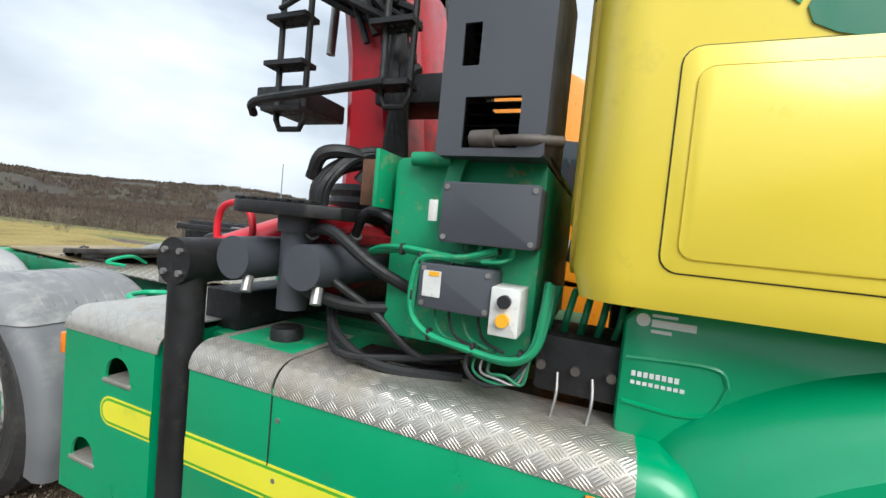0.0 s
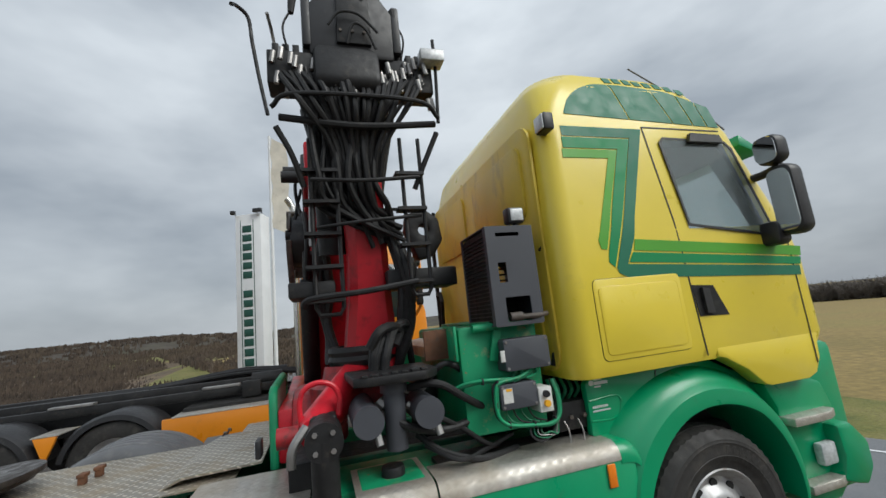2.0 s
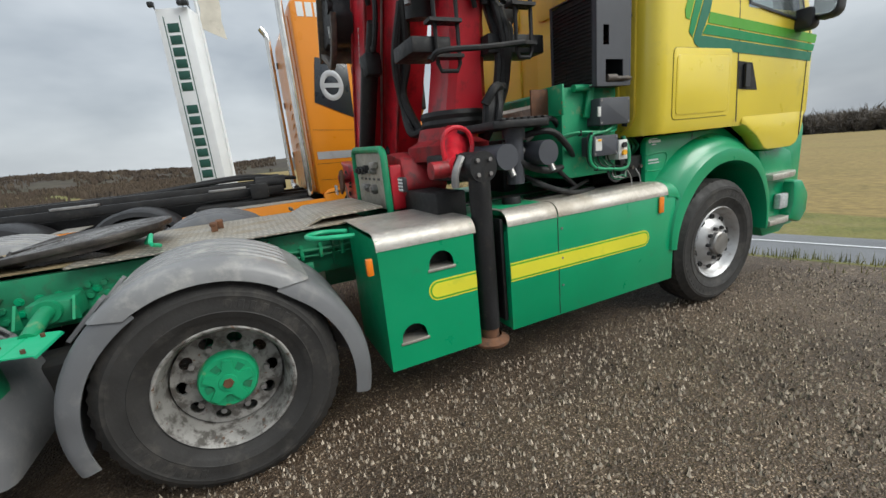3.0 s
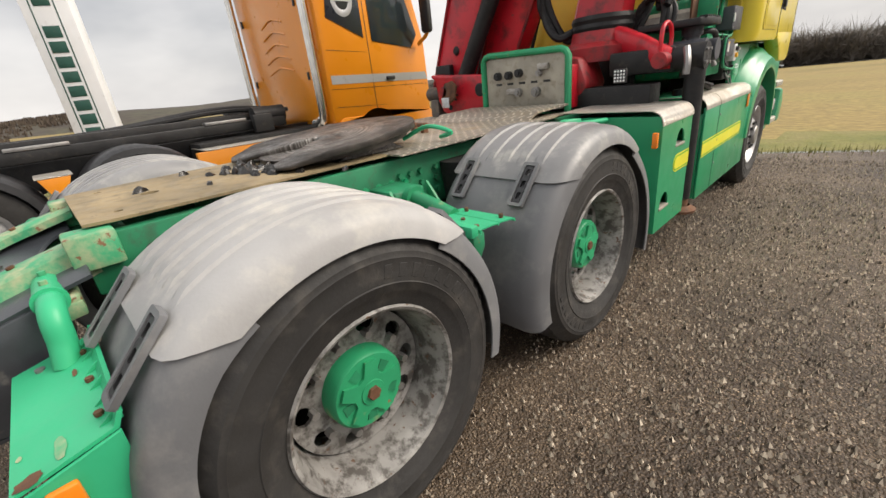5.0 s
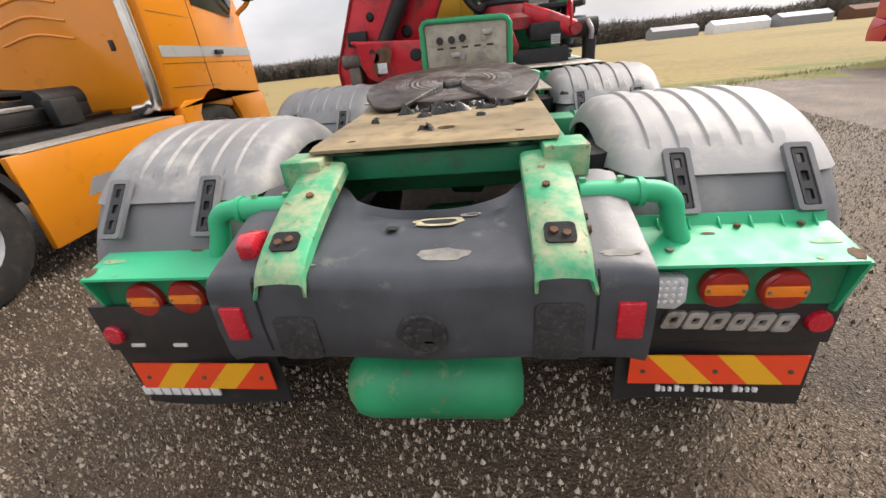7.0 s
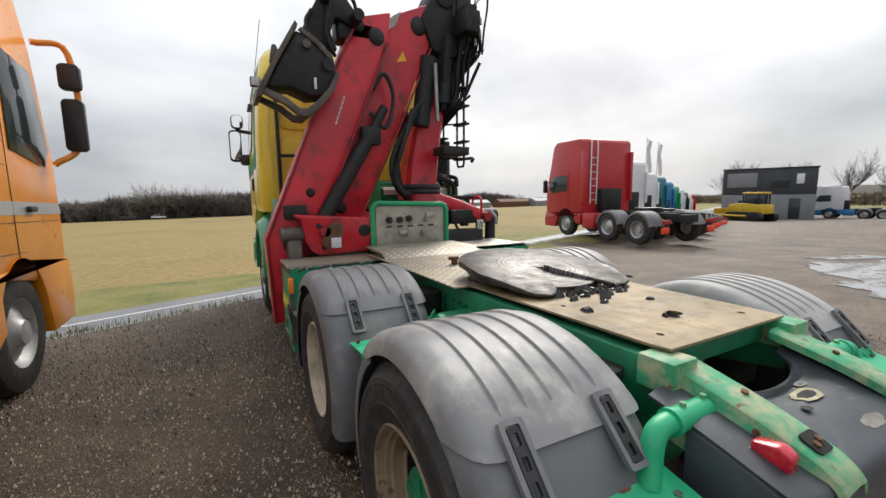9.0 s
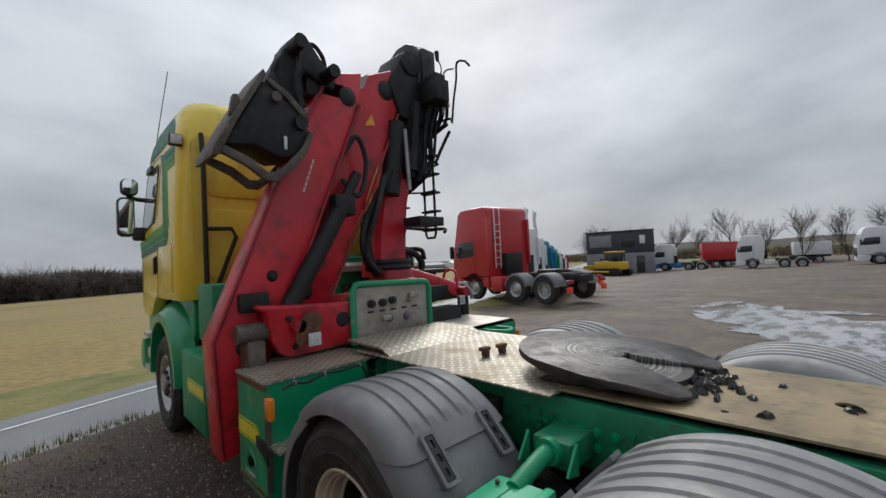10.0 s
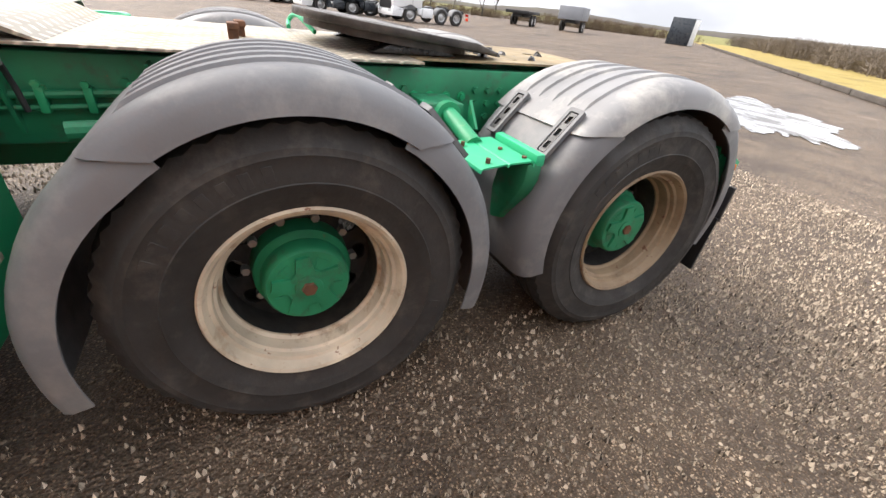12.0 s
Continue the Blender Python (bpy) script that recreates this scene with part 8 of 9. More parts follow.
part("foot_step", bm, BLACK_STEEL, bank, "black toothed step plate")
for pts, r_ in (([(1.0, 1.86, 1.50), (1.10, 2.04, 1.52), (1.08, 2.20, 1.42), (.97, 2.36, 1.32)], .020),
               ([(1.0, 1.90, 1.42), (1.06, 2.02, 1.36), (1.02, 2.18, 1.26), (1.0, 2.34, 1.14), (.9, 2.45, 1.12)], .015),
               ([(.98, 1.76, 1.46), (1.06, 1.86, 1.34), (1.05, 2.04, 1.28), (1.0, 2.22, 1.28), (.90, 2.36, 1.32)], .022),
               ([(.92, 2.0, 1.48), (1.0, 2.12, 1.60), (.95, 2.26, 1.52), (.86, 2.38, 1.36)], .017)):
    bm = B()
    tube(bm, pts, r_, 10)
    part("hose", bm, HOSE, bank)
    bm = B()
    a, b = Vector(pts[0]), Vector(pts[1])
    cyl(bm, a, a + (b - a) * .25, r_ * 1.35, n=8)
    part("hose_fitting", bm, STEEL, bank)
bm = B()
tube(bm, [(.95, 1.95, 1.25), (1.05, 2.06, 1.17), (1.08, 2.25, 1.11), (1.0, 2.5, 1.10)], .018, 8)
part("low_hose", bm, HOSE, bank)
bm = B()
tube(bm, [(.99, 1.98, 1.20), (1.12, 2.12, 1.14), (1.02, 2.30, 1.13), (.95, 2.5, 1.16)], .012, 8)
part("low_hose", bm, HOSE, bank)
bm = B()
tube(bm, [(.97, 1.37, 1.40), (.97, 1.365, 1.50), (.97, 1.39, 1.565), (.97, 1.46, 1.59), (.97, 1.53, 1.565), (.97, 1.56, 1.50), (.97, 1.55, 1.42)], .014, 10)
part("red_hoop", bm, RED, crane, "red painted tubular hoop")
bm = B()
rows = []
for x, y0, y1, z0, z1 in ((.30, 1.62, 1.82, 1.46, 1.66), (.55, 1.59, 1.79, 1.45, 1.64), (.80, 1.46, 1.63, 1.37, 1.54), (.96, 1.36, 1.52, 1.30, 1.46), (1.03, 1.36, 1.50, 1.30, 1.43)):
    rows.append([(x, y, z) for y, z in rrect(y0, y1, z0, z1, .06, 4)])
vs = grid(bm, rows, close=True)
bm.faces.new(vs[0])
bm.faces.new(vs[-1][::-1])
part("link_housing", bm, RED, crane, "red cast link arm")
bm = B()
cyl(bm, (1.0, 1.26, 1.36), (1.0, 1.36, 1.36), .05, n=16)
part("link_pin", bm, RED_GRIMY, crane)
for k in range(7):
    bm = B()
    a = rh.uniform(-.03, .03)
    tube(bm, [(.86 + a, 1.75 + .012 * k, 1.60), (.86 + a, 1.76 + .014 * k, 1.70), (.80, 1.82 + .014 * k, 1.79 + a), (.70 + a, 1.92 + .012 * k, 1.82 + a), (.57, 2.02, 1.74 + a), (.50, 2.05, 1.58)], rh.choice((.018, .022)), 8)
    part("wrapped_hose", bm, HOSE, crane)
bm = B()
tube(bm, [(.86, 1.74, 1.72), (.88, 1.80, 1.81), (.82, 1.88, 1.83), (.74, 1.94, 1.80), (.76, 1.90, 1.72)], .028, 8)
part("hose_sleeve", bm, BLACK_STEEL, crane)

# the head's fittings sit close together
for ob in crane.children:
    if ob.name.split(".")[0] in ("valve_cover", "cover_rib", "valve_bank", "guard_bar", "valve_hose", "hand_lever", "hose_fitting", "bent_rod"):
        for v in ob.data.vertices:
            v.co.y = 1.77 + (v.co.y - 1.705) * .98
            v.co.z += .07

# the booms and the grab stand steeper than the column
for ob in crane.children:
    if ob.name.split(".")[0] in ("inner_boom", "outer_boom", "boom_flange", "boom_pipe", "boom_pin", "warning_sticker", "type_plate", "script_mark", "lift_cylinder", "lift_rod", "grab_rotator", "tip_joint", "rotator_hose", "grab_jaw", "cutting_edge", "grab_tooth", "grab_rib", "jaw_strap", "grab_pin", "pale_tag", "grab_hose", "looped_hose"):
        for v in ob.data.vertices:
            v.co.z += .07 * max(0, v.co.z - 1.3)
    elif ob.name.split(".")[0] in ("elbow_head", "elbow_pin"):
        for v in ob.data.vertices:
            v.co.z += .10

# control panel with green hoop
panel = thing("control_panel", "beige control panel with switches inside a green tube hoop", "control panel")
PY = 1.185
bm = B()
prism(bm, rrect(-.37, .37, 1.09, 1.505, .03), "y", PY, PY + .015, .003)
part("panel_plate", bm, PANEL, panel)
bm = B()
tube(bm, [(-.40, PY, 1.07), (-.40, PY, 1.49), (-.375, PY, 1.525), (-.34, PY, 1.535), (.34, PY, 1.515), (.375, PY, 1.50), (.40, PY, 1.465), (.40, PY, 1.07)], .026, 10, smooth=False)
part("hoop", bm, GREEN_WORN, panel)
for k, (x, z, r_, mt) in enumerate(((-.24, 1.37, .032, BLACK_PLASTIC), (-.13, 1.37, .032, BLACK_PLASTIC), (-.03, 1.38, .032, BLACK_PLASTIC), (.16, 1.365, .024, STEEL), (-.04, 1.235, .032, STEEL), (.13, 1.23, .037, STEEL))):
    bm = B()
    cyl(bm, (x, PY, z), (x, PY - .035, z), r_, n=18)
    cyl(bm, (x, PY - .035, z), (x, PY - .05, z), r_ * .6, n=14)
    part("switch", bm, mt, panel)
for k in range(5):
    bm = B()
    box(bm, (-.27 + .115 * k, PY - .002, 1.295), (-.21 + .115 * k, PY - .0005, 1.312))
    part("panel_mark", bm, PRINT_BLACK, panel)
for (x, z) in ((.20, 1.41), (-.10, 1.245)):
    bm = B()
    box(bm, (x - .045, PY - .04, z - .022), (x + .045, PY, z + .022), .008)
    part("socket", bm, DIRTY_ALU, panel)
bm = B()
box(bm, (.755, 1.14, 1.245), (.845, 1.17, 1.335), .008)
deck_lamp = part("deck_lamp", bm, BLACK_PLASTIC, panel, "square black work lamp with small lenses")
for ky in range(4):
    for kx in range(4):
        bm = B()
        lathe(bm, [(.0, -.004), (.006, -.003), (.0085, .002)], (.770 + .020 * kx, 1.14, 1.26 + .020 * ky), "y", 10)
        part("small_lens", bm, CHROME_LENS, deck_lamp)
bm = B()
box(bm, (-1.17, 1.23, .80), (-1.05, 1.40, 1.22), .02)
part("left_leg", bm, GRIMY_STEEL, crane, "grimy stabiliser leg")
bm = B()
cyl(bm, (-1.22, 1.30, 1.27), (-.95, 1.30, 1.27), .065)
part("left_pivot", bm, GRIMY_STEEL, crane)


# ---------------------------------------------------------------- parked trucks round the yard
def plain_wheel(parent, x, y, side, r=.51, rim=RIM_STEEL, dish=False):
    bm = B()
    c = (x, y, r)
    lathe(bm, [(q * r / .515, a * side) for q, a in ((.28, -.12), (.40, -.15), (.49, -.12), (.515, -.07), (.515, .07), (.49, .12), (.40, .15), (.30, .13), (.285, .10))], c, "x", 28)
    w = part("wheel", bm, RUBBER, parent)
    bm = B()
    prof = [(.285, .10), (.295, .13), (.27, .11), (.24, -.02 if dish else .06), (.13, -.03 if dish else .11), (.10, .05 if dish else .15), (.0, .05 if dish else .155)]
    lathe(bm, [(q * r / .515, a * side) for q, a in prof], c, "x", 28)
    part("rim", bm, rim, w)


def parked_truck(label, at, heading, paint, cab_h=3.45, low=None, wheels=(-2.6, -3.95), tail=-5.0, rear_paint=None, roof=None, tank=None, hood=None, rails=True, name="parked_truck", group="parked trucks", fenders=True, ladder=False, guard=FENDER):
    """A tractor truck with its front axle at the origin, looking along +y."""
    m = Matrix.Translation(at) @ Matrix.Rotation(radians(heading), 4, "Z")
    t = thing(name, label, "truck", m, group)
    low = low or paint
    hw = 1.22
    bm = B()
    prism(bm, [(-.95, .95), (.35, .95), (1.36, .80), (1.40, 1.2), (1.40, 1.85), (1.16, min(2.75, cab_h - .45)), (.95, cab_h - .15), (.70, cab_h), (-.75, cab_h), (-.92, cab_h - .10)], "x", -hw, hw, .10)
    part("cab_body", bm, paint, t)
    bm = B()
    prism(bm, [(-.90, .50), (-.90, .94), (-.58, .94)] + [(.62 * math.sin(radians(a)), .51 + .62 * math.cos(radians(a))) for a in range(-60, 61, 15)] + [(1.36, .94), (1.44, .60), (1.40, .34), (.70, .34), (.66, .45)] + [(.60 * math.sin(radians(a)), .51 + .60 * math.cos(radians(a))) for a in range(84, -85, -14)], "x", -hw - .01, hw + .01, .015)
    part("lower_cab", bm, low, t)
    bm = B()
    prism(bm, [(1.405, 1.85), (1.415, 1.87), (1.185, min(2.72, cab_h - .50)), (1.165, min(2.72, cab_h - .50))], "x", -1.08, 1.08)
    part("windscreen", bm, GLASS_DARK, t)
    bm = B()
    prism(bm, rrect(-.95, .95, .75, 1.55, .06), "y", 1.40, 1.435, .01)
    part("grille", bm, BLACK_PLASTIC, t)
    for s in (1, -1):
        bm = B()
        prism(bm, [(-.05, 1.82), (.95, 1.74), (1.15, 1.88), (.88, 2.42), (-.05, 2.45)], "x", *sorted((s * (hw + .001), s * (hw + .012))), .003)
        part("side_window", bm, GLASS_DARK, t)
        bm = B()
        prism(bm, rrect(s * 1.42 - .09, s * 1.42 + .09, 1.75, 2.30, .05), "y", 1.12, 1.22, .02)
        part("mirror", bm, BLACK_PLASTIC, t)
        bm = B()
        tube(bm, [(s * 1.18, 1.05, 2.2), (s * 1.42, 1.16, 2.2)], .02, 6)
        part("mirror_arm", bm, BLACK_PLASTIC, t)
        bm = B()
        box(bm, (s * .82 - .2, 1.40, .58), (s * .82 + .2, 1.455, .76), .02)
        part("headlight", bm, LENS, t)
        bm = B()
        box(bm, (s * (hw + .004) - .004, -.14, 1.0), (s * (hw + .004) + .004, -.13, 2.6))
        part("door_gap", bm, DARK, t)
        bm = B()
        box(bm, (s * 1.16 - .06, -1.05, 1.4), (s * 1.16 + .06, -.85, cab_h - .5), .03)
        part("side_fairing", bm, rear_paint or paint, t)
        plain_wheel(t, s * 1.07, 0, s)
        for k, yw in enumerate(wheels):
            plain_wheel(t, s * 1.07, yw, s, dish=k > 0)
            if fenders:
                bm = B()
                rows = []
                for a in range(-78, 79, 12):
                    q = radians(a)
                    rows.append([(s * x, yw + (.60 + d) * math.sin(q), .51 + (.60 + d) * math.cos(q)) for x, d in ((.62, -.06), (.66, 0), (1.16, 0), (1.22, -.03), (1.23, -.10))])
                grid(bm, rows)
                thicken(bm, .01)
                part("mudguard", bm, guard, t)
        if tank is not False:
            bm = B()
            box(bm, (min(s * .72, s * 1.2), wheels[0] + .72, .38), (max(s * .72, s * 1.2), -.98, .98), .06)
            part("side_tank", bm, tank or low, t)
        bm = B()
        box(bm, (s * 1.0 - .16, tail - .04, .42), (s * 1.0 + .16, tail, .62), .01)
        part("rear_board", bm, BOARD_RED if wheels else DARK, t)
        bm = B()
        box(bm, (s * .95 - .18, tail - .03, .72), (s * .95 + .18, tail, .86), .01)
        part("tail_lamp", bm, LAMP_RED, t)
        bm = B()
        box(bm, (s * .40 - .04, tail, .78), (s * .40 + .04, -.5, 1.04), .01)
        part("frame_rail", bm, BLACK_STEEL, t)
    bm = B()
    box(bm, (-.42, tail, .75), (.42, tail + .1, 1.0), .01)
    part("cross_member", bm, BLACK_STEEL, t)
    bm = B()
    box(bm, (-.6, -.9, .5), (.6, 1.2, .94), .03)
    part("engine", bm, BLACK_STEEL, t)
    bm = B()
    prism(bm, arc(0, (wheels[0] + wheels[-1]) / 2, .46, 0, 360, 24)[:-1], "z", 1.14, 1.19, .01)
    box(bm, (-.4, (wheels[0] + wheels[-1]) / 2 - .3, 1.04), (.4, (wheels[0] + wheels[-1]) / 2 + .3, 1.14), .02)
    part("fifth_wheel", bm, FIFTH, t)
    bm = B()
    box(bm, (-.5, -1.25, 1.05), (.5, -.97, 1.9), .03)
    part("back_equipment", bm, BLACK_STEEL, t)
    if ladder:
        for x in (-.55, -.85):
            bm = B()
            box(bm, (x - .02, -1.02, 1.3), (x + .02, -.985, cab_h - .1), .005)
            part("ladder_rail", bm, WHITE, t)
        for k in range(7):
            bm = B()
            box(bm, (-.83, -1.015, 1.45 + k * .27), (-.57, -.99, 1.475 + k * .27), .003)
            part("ladder_rung", bm, WHITE, t)
    return t


m_gd, _n, _l, _b = nodes_of("dark_window_glass")
_b.inputs["Base Color"].default_value = (0.03, 0.04, 0.045, 1)
_b.inputs["Roughness"].default_value = 0.06
GLASS_DARK = m_gd


def yard_z(x, y):
    return land_z(x, y)


# row of tractor units beyond the open yard, ends towards the camera
row_cols = [(TRUCK_RED, "red tractor truck with a white back ladder, first of a row", 3.85), (WHITE, "white tractor truck parked in a row", 3.35), (WHITE, "white tractor truck parked in a row", 3.1), (TEAL, "teal tractor truck parked in a row", 3.15), (BLUE, "blue tractor truck parked in a row", 3.1), (GREEN, "green tractor truck parked in a row", 3.05), (WHITE, "white tractor truck parked in a row", 3.05), (NAVY, "dark tractor truck parked in a row", 3.0), (WHITE, "white tractor truck parked in a row", 3.0), (TRUCK_RED, "red tractor truck parked in a row", 3.0)]
for k, (col, lab, h) in enumerate(row_cols):
    x, y = 12.0 + 3.15 * k, 9.6 + 1.50 * k
    parked_truck(lab, (x, y, yard_z(x, y)), -8, col, h, group="row of tractor trucks", ladder=k == 0, wheels=(-2.35, -3.7), tail=-4.6)
for x, y, col, lowc, lab, h in ((29.9, -12.0, WHITE, WHITE, "white long-wheelbase tractor truck standing across the yard", 3.25), (35.0, -6.8, WHITE, WHITE, "white high-roofed tractor truck", 3.5), (33.5, -8.8, NAVY, NAVY, "black tractor truck with a white swoosh stripe", 3.7), (51.8, -3.0, WHITE, WHITE, "white tractor truck standing far off", 3.4), (50.9, -6.5, TRUCK_RED, TRUCK_RED, "red tractor truck standing far off", 3.6), (52.4, 6.2, WHITE, WHITE, "white tractor truck with a low chassis far off", 3.5), (55.3, 15.6, WHITE, BLUE, "white and blue tractor truck far off", 3.4)):
    parked_truck(lab, (x, y, yard_z(x, y)), 6, col, h, low=lowc, group="trucks across the yard")


def semi_trailer(x, y, heading, col, l, h, label):
    t = thing("trailer", label, "trailer", Matrix.Translation((x, y, yard_z(x, y))) @ Matrix.Rotation(radians(heading), 4, "Z"), "trailers across the yard")
    bm = B()
    box(bm, (-1.25, -l, 1.1), (1.25, 0, 1.1 + h), .05)
    part("trailer_box", bm, col, t)
    bm = B()
    box(bm, (-.5, -l, .8), (.5, -.3, 1.1), .03)
    part("trailer_frame", bm, BLACK_STEEL, t)
    for s in (1, -1):
        for yy in (-l + 1.2, -l + 2.5):
            plain_wheel(t, s * 1.05, yy, s)
    return t


semi_trailer(62, 13.2, 20, TRUCK_RED, 4, 2.3, "red box trailer beyond the trucks")
semi_trailer(66, 4, 10, WHITE, 3.5, 1.6, "pale tank trailer beyond the trucks")
semi_trailer(35, -32, 40, GREY, 4.5, 1.2, "small grey tipping trailer on the far gravel")
semi_trailer(38, -27.5, 40, BLACK_STEEL, 5, .3, "dark flatbed trailer on the far gravel")

def far_car(at, heading, paint, label):
    """A small hatchback seen across the field."""
    t = thing("car", label, "car", Matrix.Translation(at) @ Matrix.Rotation(radians(heading), 4, "Z"), "cars on the far road")
    bm = B()
    prism(bm, [(-2.1, .35), (2.1, .35), (2.15, .70), (1.3, .88), (-2.0, .92), (-2.15, .70)], "y", -.85, .85, .06)
    part("body", bm, paint, t)
    bm = B()
    prism(bm, [(-1.9, .90), (1.15, .88), (.45, 1.38), (-1.3, 1.42)], "y", -.74, .74, .05)
    part("cabin", bm, GLASS_DARK, t)
    bm = B()
    prism(bm, [(-1.35, 1.41), (.5, 1.38), (.4, 1.45), (-1.2, 1.47)], "y", -.72, .72, .02)
    part("roof", bm, paint, t)
    for x in (-1.3, 1.3):
        for s in (1, -1):
            bm = B()
            lathe(bm, [(.0, -.09), (.28, -.09), (.32, -.06), (.32, .06), (.28, .09), (.0, .09)], (x, s * .78, .32), "y", 16)
            part("wheel", bm, RUBBER, t)


for x, col, lab in ((-21.5, WHITE, "white car on the far road beside the copse"), (-30.2, DARK_GREY, "dark grey car on the far road beside the copse")):
    y = 170 + .06 * x
    far_car((x, y, land_z(x, y) + .12), 3.4, col, lab)

# site office made of two stacked containers
off = thing("site_office", "two-storey grey container office with a dark upper floor", "building", Matrix.Translation((50.5, 19.6, yard_z(50.5, 19.6))) @ Matrix.Rotation(radians(-68 + 90), 4, "Z"))
for z0, z1, mt, nm in ((0, 2.6, GREY, "lower_container"), (2.62, 5.3, DARK_GREY, "upper_container")):
    bm = B()
    box(bm, (-1.6, -3.9, z0), (1.6, 3.9, z1), .05)
    ct = part(nm, bm, mt, off)
    for k in range(14):
        bm = B()
        box(bm, (-1.63, -3.7 + .55 * k, z0 + .1), (-1.6, -3.45 + .55 * k, z1 - .1), .008)
        part("cladding_rib", bm, mt, ct)
for y, z, w_, h_, mt in ((2.2, 3.4, 2.6, 1.5, GREY), (-2.6, 3.7, .6, 1.0, WHITE), (1.8, 1.0, 1.2, 1.0, GLASS_DARK), (-2.3, .1, .9, 2.1, GLASS_DARK), (-1.0, 3.3, 1.5, 1.4, GLASS_DARK)):
    bm = B()
    box(bm, (-1.66, y - w_ / 2, z), (-1.632, y + w_ / 2, z + h_), .01)
    part("office_window", bm, mt, off)
bm = B()
box(bm, (-1.75, -4.0, 5.3), (1.75, 4.0, 5.4), .02)
part("flat_roof", bm, BLACK_PLASTIC, off)

# crawler dozer
dz = thing("bulldozer", "yellow crawler bulldozer parked before the office", "bulldozer", Matrix.Translation((40.8, 16.6, yard_z(40.8, 16.6))) @ Matrix.Rotation(radians(-15), 4, "Z"))
for s in (1, -1):
    bm = B()
    prism(bm, rrect(-1.7, 1.7, .02, .85, .40, 6), "x", s * .85 - .25, s * .85 + .25, .02)
    part("track", bm, BLACK_STEEL, dz)
bm = B()
prism(bm, [(-1.5, .7), (1.6, .7), (1.7, 1.5), (.5, 1.65), (-1.5, 1.5)], "x", -.7, .7, .05)
part("engine_hood", bm, DOZER, dz)
bm = B()
box(bm, (-.7, -1.2, 2.45), (.7, .4, 2.62), .05)
part("cab_roof", bm, DOZER, dz)
for x in (-.62, .62):
    for y in (-1.1, .3):
        bm = B()
        box(bm, (x - .05, y - .05, 1.5), (x + .05, y + .05, 2.5), .01)
        part("cab_post", bm, BLACK_STEEL, dz)
bm = B()
box(bm, (-.55, -1.0, 1.5), (.55, .2, 2.4), .02)
part("cab_glass", bm, GLASS_DARK, dz)
bm = B()
grid(bm, [[(x, 2.3 + .25 * math.cos((z - .6) * 1.8), z) for x in (-1.5, -.5, .5, 1.5)] for z in np.linspace(.05, 1.15, 7)])
thicken(bm, .06)
part("blade", bm, DOZER, dz)
for s in (1, -1):
    bm = B()
    tube(bm, [(s * 1.15, -.5, .5), (s * 1.2, 2.4, .5)], .09, 8)
    part("push_arm", bm, DOZER, dz)

# flags beyond the row
for x, y in ((36, 24), (40, 25.5)):
    fp = thing("flagpole", "tall pole with a limp white flag", "flagpole", (x, y, yard_z(x, y)), "flagpoles")
    bm = B()
    cyl(bm, (0, 0, 0), (0, 0, 8.6), .06, .04, 8)
    part("pole", bm, WHITE, fp)
    bm = B()
    grid(bm, [[(.1 + w_ * .16, .12 * math.sin(z * 2 + w_ * 1.4), z - .05 * w_) for w_ in range(5)] for z in np.linspace(5.2, 8.5, 10)])
    thicken(bm, .01)
    part("flag", bm, WHITE, fp)
# stacked goods and small building at the far side
bx = thing("storage_box", "dark container with a pale end on the far gravel", "container", Matrix.Translation((31.0, -43.5, 0)) @ Matrix.Rotation(radians(25), 4, "Z"))
bm = B()
box(bm, (-1.6, -1.2, 0), (.6, 1.2, 2.5), .04)
part("container_body", bm, NAVY, bx)
bm = B()
box(bm, (-1.64, -1.15, .05), (-1.602, 1.15, 2.45), .02)
part("container_door", bm, WHITE, bx)
# low greenhouses and sheds far across the field
for k in range(7):
    x, y = 60 + 17 * k, 152 - 3 * k
    gh = thing("far_shed", "long low pale shed across the field", "building", (x, y, land_z(x, y)), "sheds across the field")
    bm = B()
    prism(bm, [(-3, 0), (3, 0), (3, 2.4), (0, 3.6), (-3, 2.4)], "x", -7, 7 + 2 * (k % 2))
    part("shed_body", bm, (GREY, WHITE, GREY, RUST, GREY, WHITE, BLUE)[k], gh)


# ---------------------------------------------------------------- orange truck alongside
ot = thing("orange_truck", "orange truck with chrome stacks and a long dark empty chassis", "truck", (0, 0, 0))
OX0, OX1, OYR, OAX = -5.60, -3.15, 1.42, 2.33
bm = B()
prism(bm, [(OYR, .98), (2.0, .98), (3.72, .72), (3.76, 1.3), (3.74, 2.0), (3.42, 3.0), (3.1, 3.50), (2.6, 3.72), (1.62, 3.74), (OYR, 3.60)], "x", OX0, OX1, .08)
part("cab_body", bm, ORANGE, ot)
bm = B()
prism(bm, rrect(OX0 + .14, OX1 - .14, 1.05, 3.50, .12), "y", OYR - .02, OYR + .002, .004)
part("back_wall", bm, ORANGE, ot)
for k in range(5):
    bm = B()
    cx, z = (OX0 + OX1) / 2, 1.75 + .16 * k
    tube(bm, [(cx - .42 + .02 * k, OYR - .02, z), (cx, OYR - .028, z + .07), (cx + .42 - .02 * k, OYR - .02, z)], .014, 6)
    part("pressed_rib", bm, ORANGE, ot)
for x in (OX0 + .2, OX1 - .45):
    for z in (1.6, 2.5, 3.2):
        bm = B()
        box(bm, (x, OYR - .04, z), (x + .05, OYR - .02, z + .10), .006)
        part("wall_catch", bm, BLACK_PLASTIC, ot)
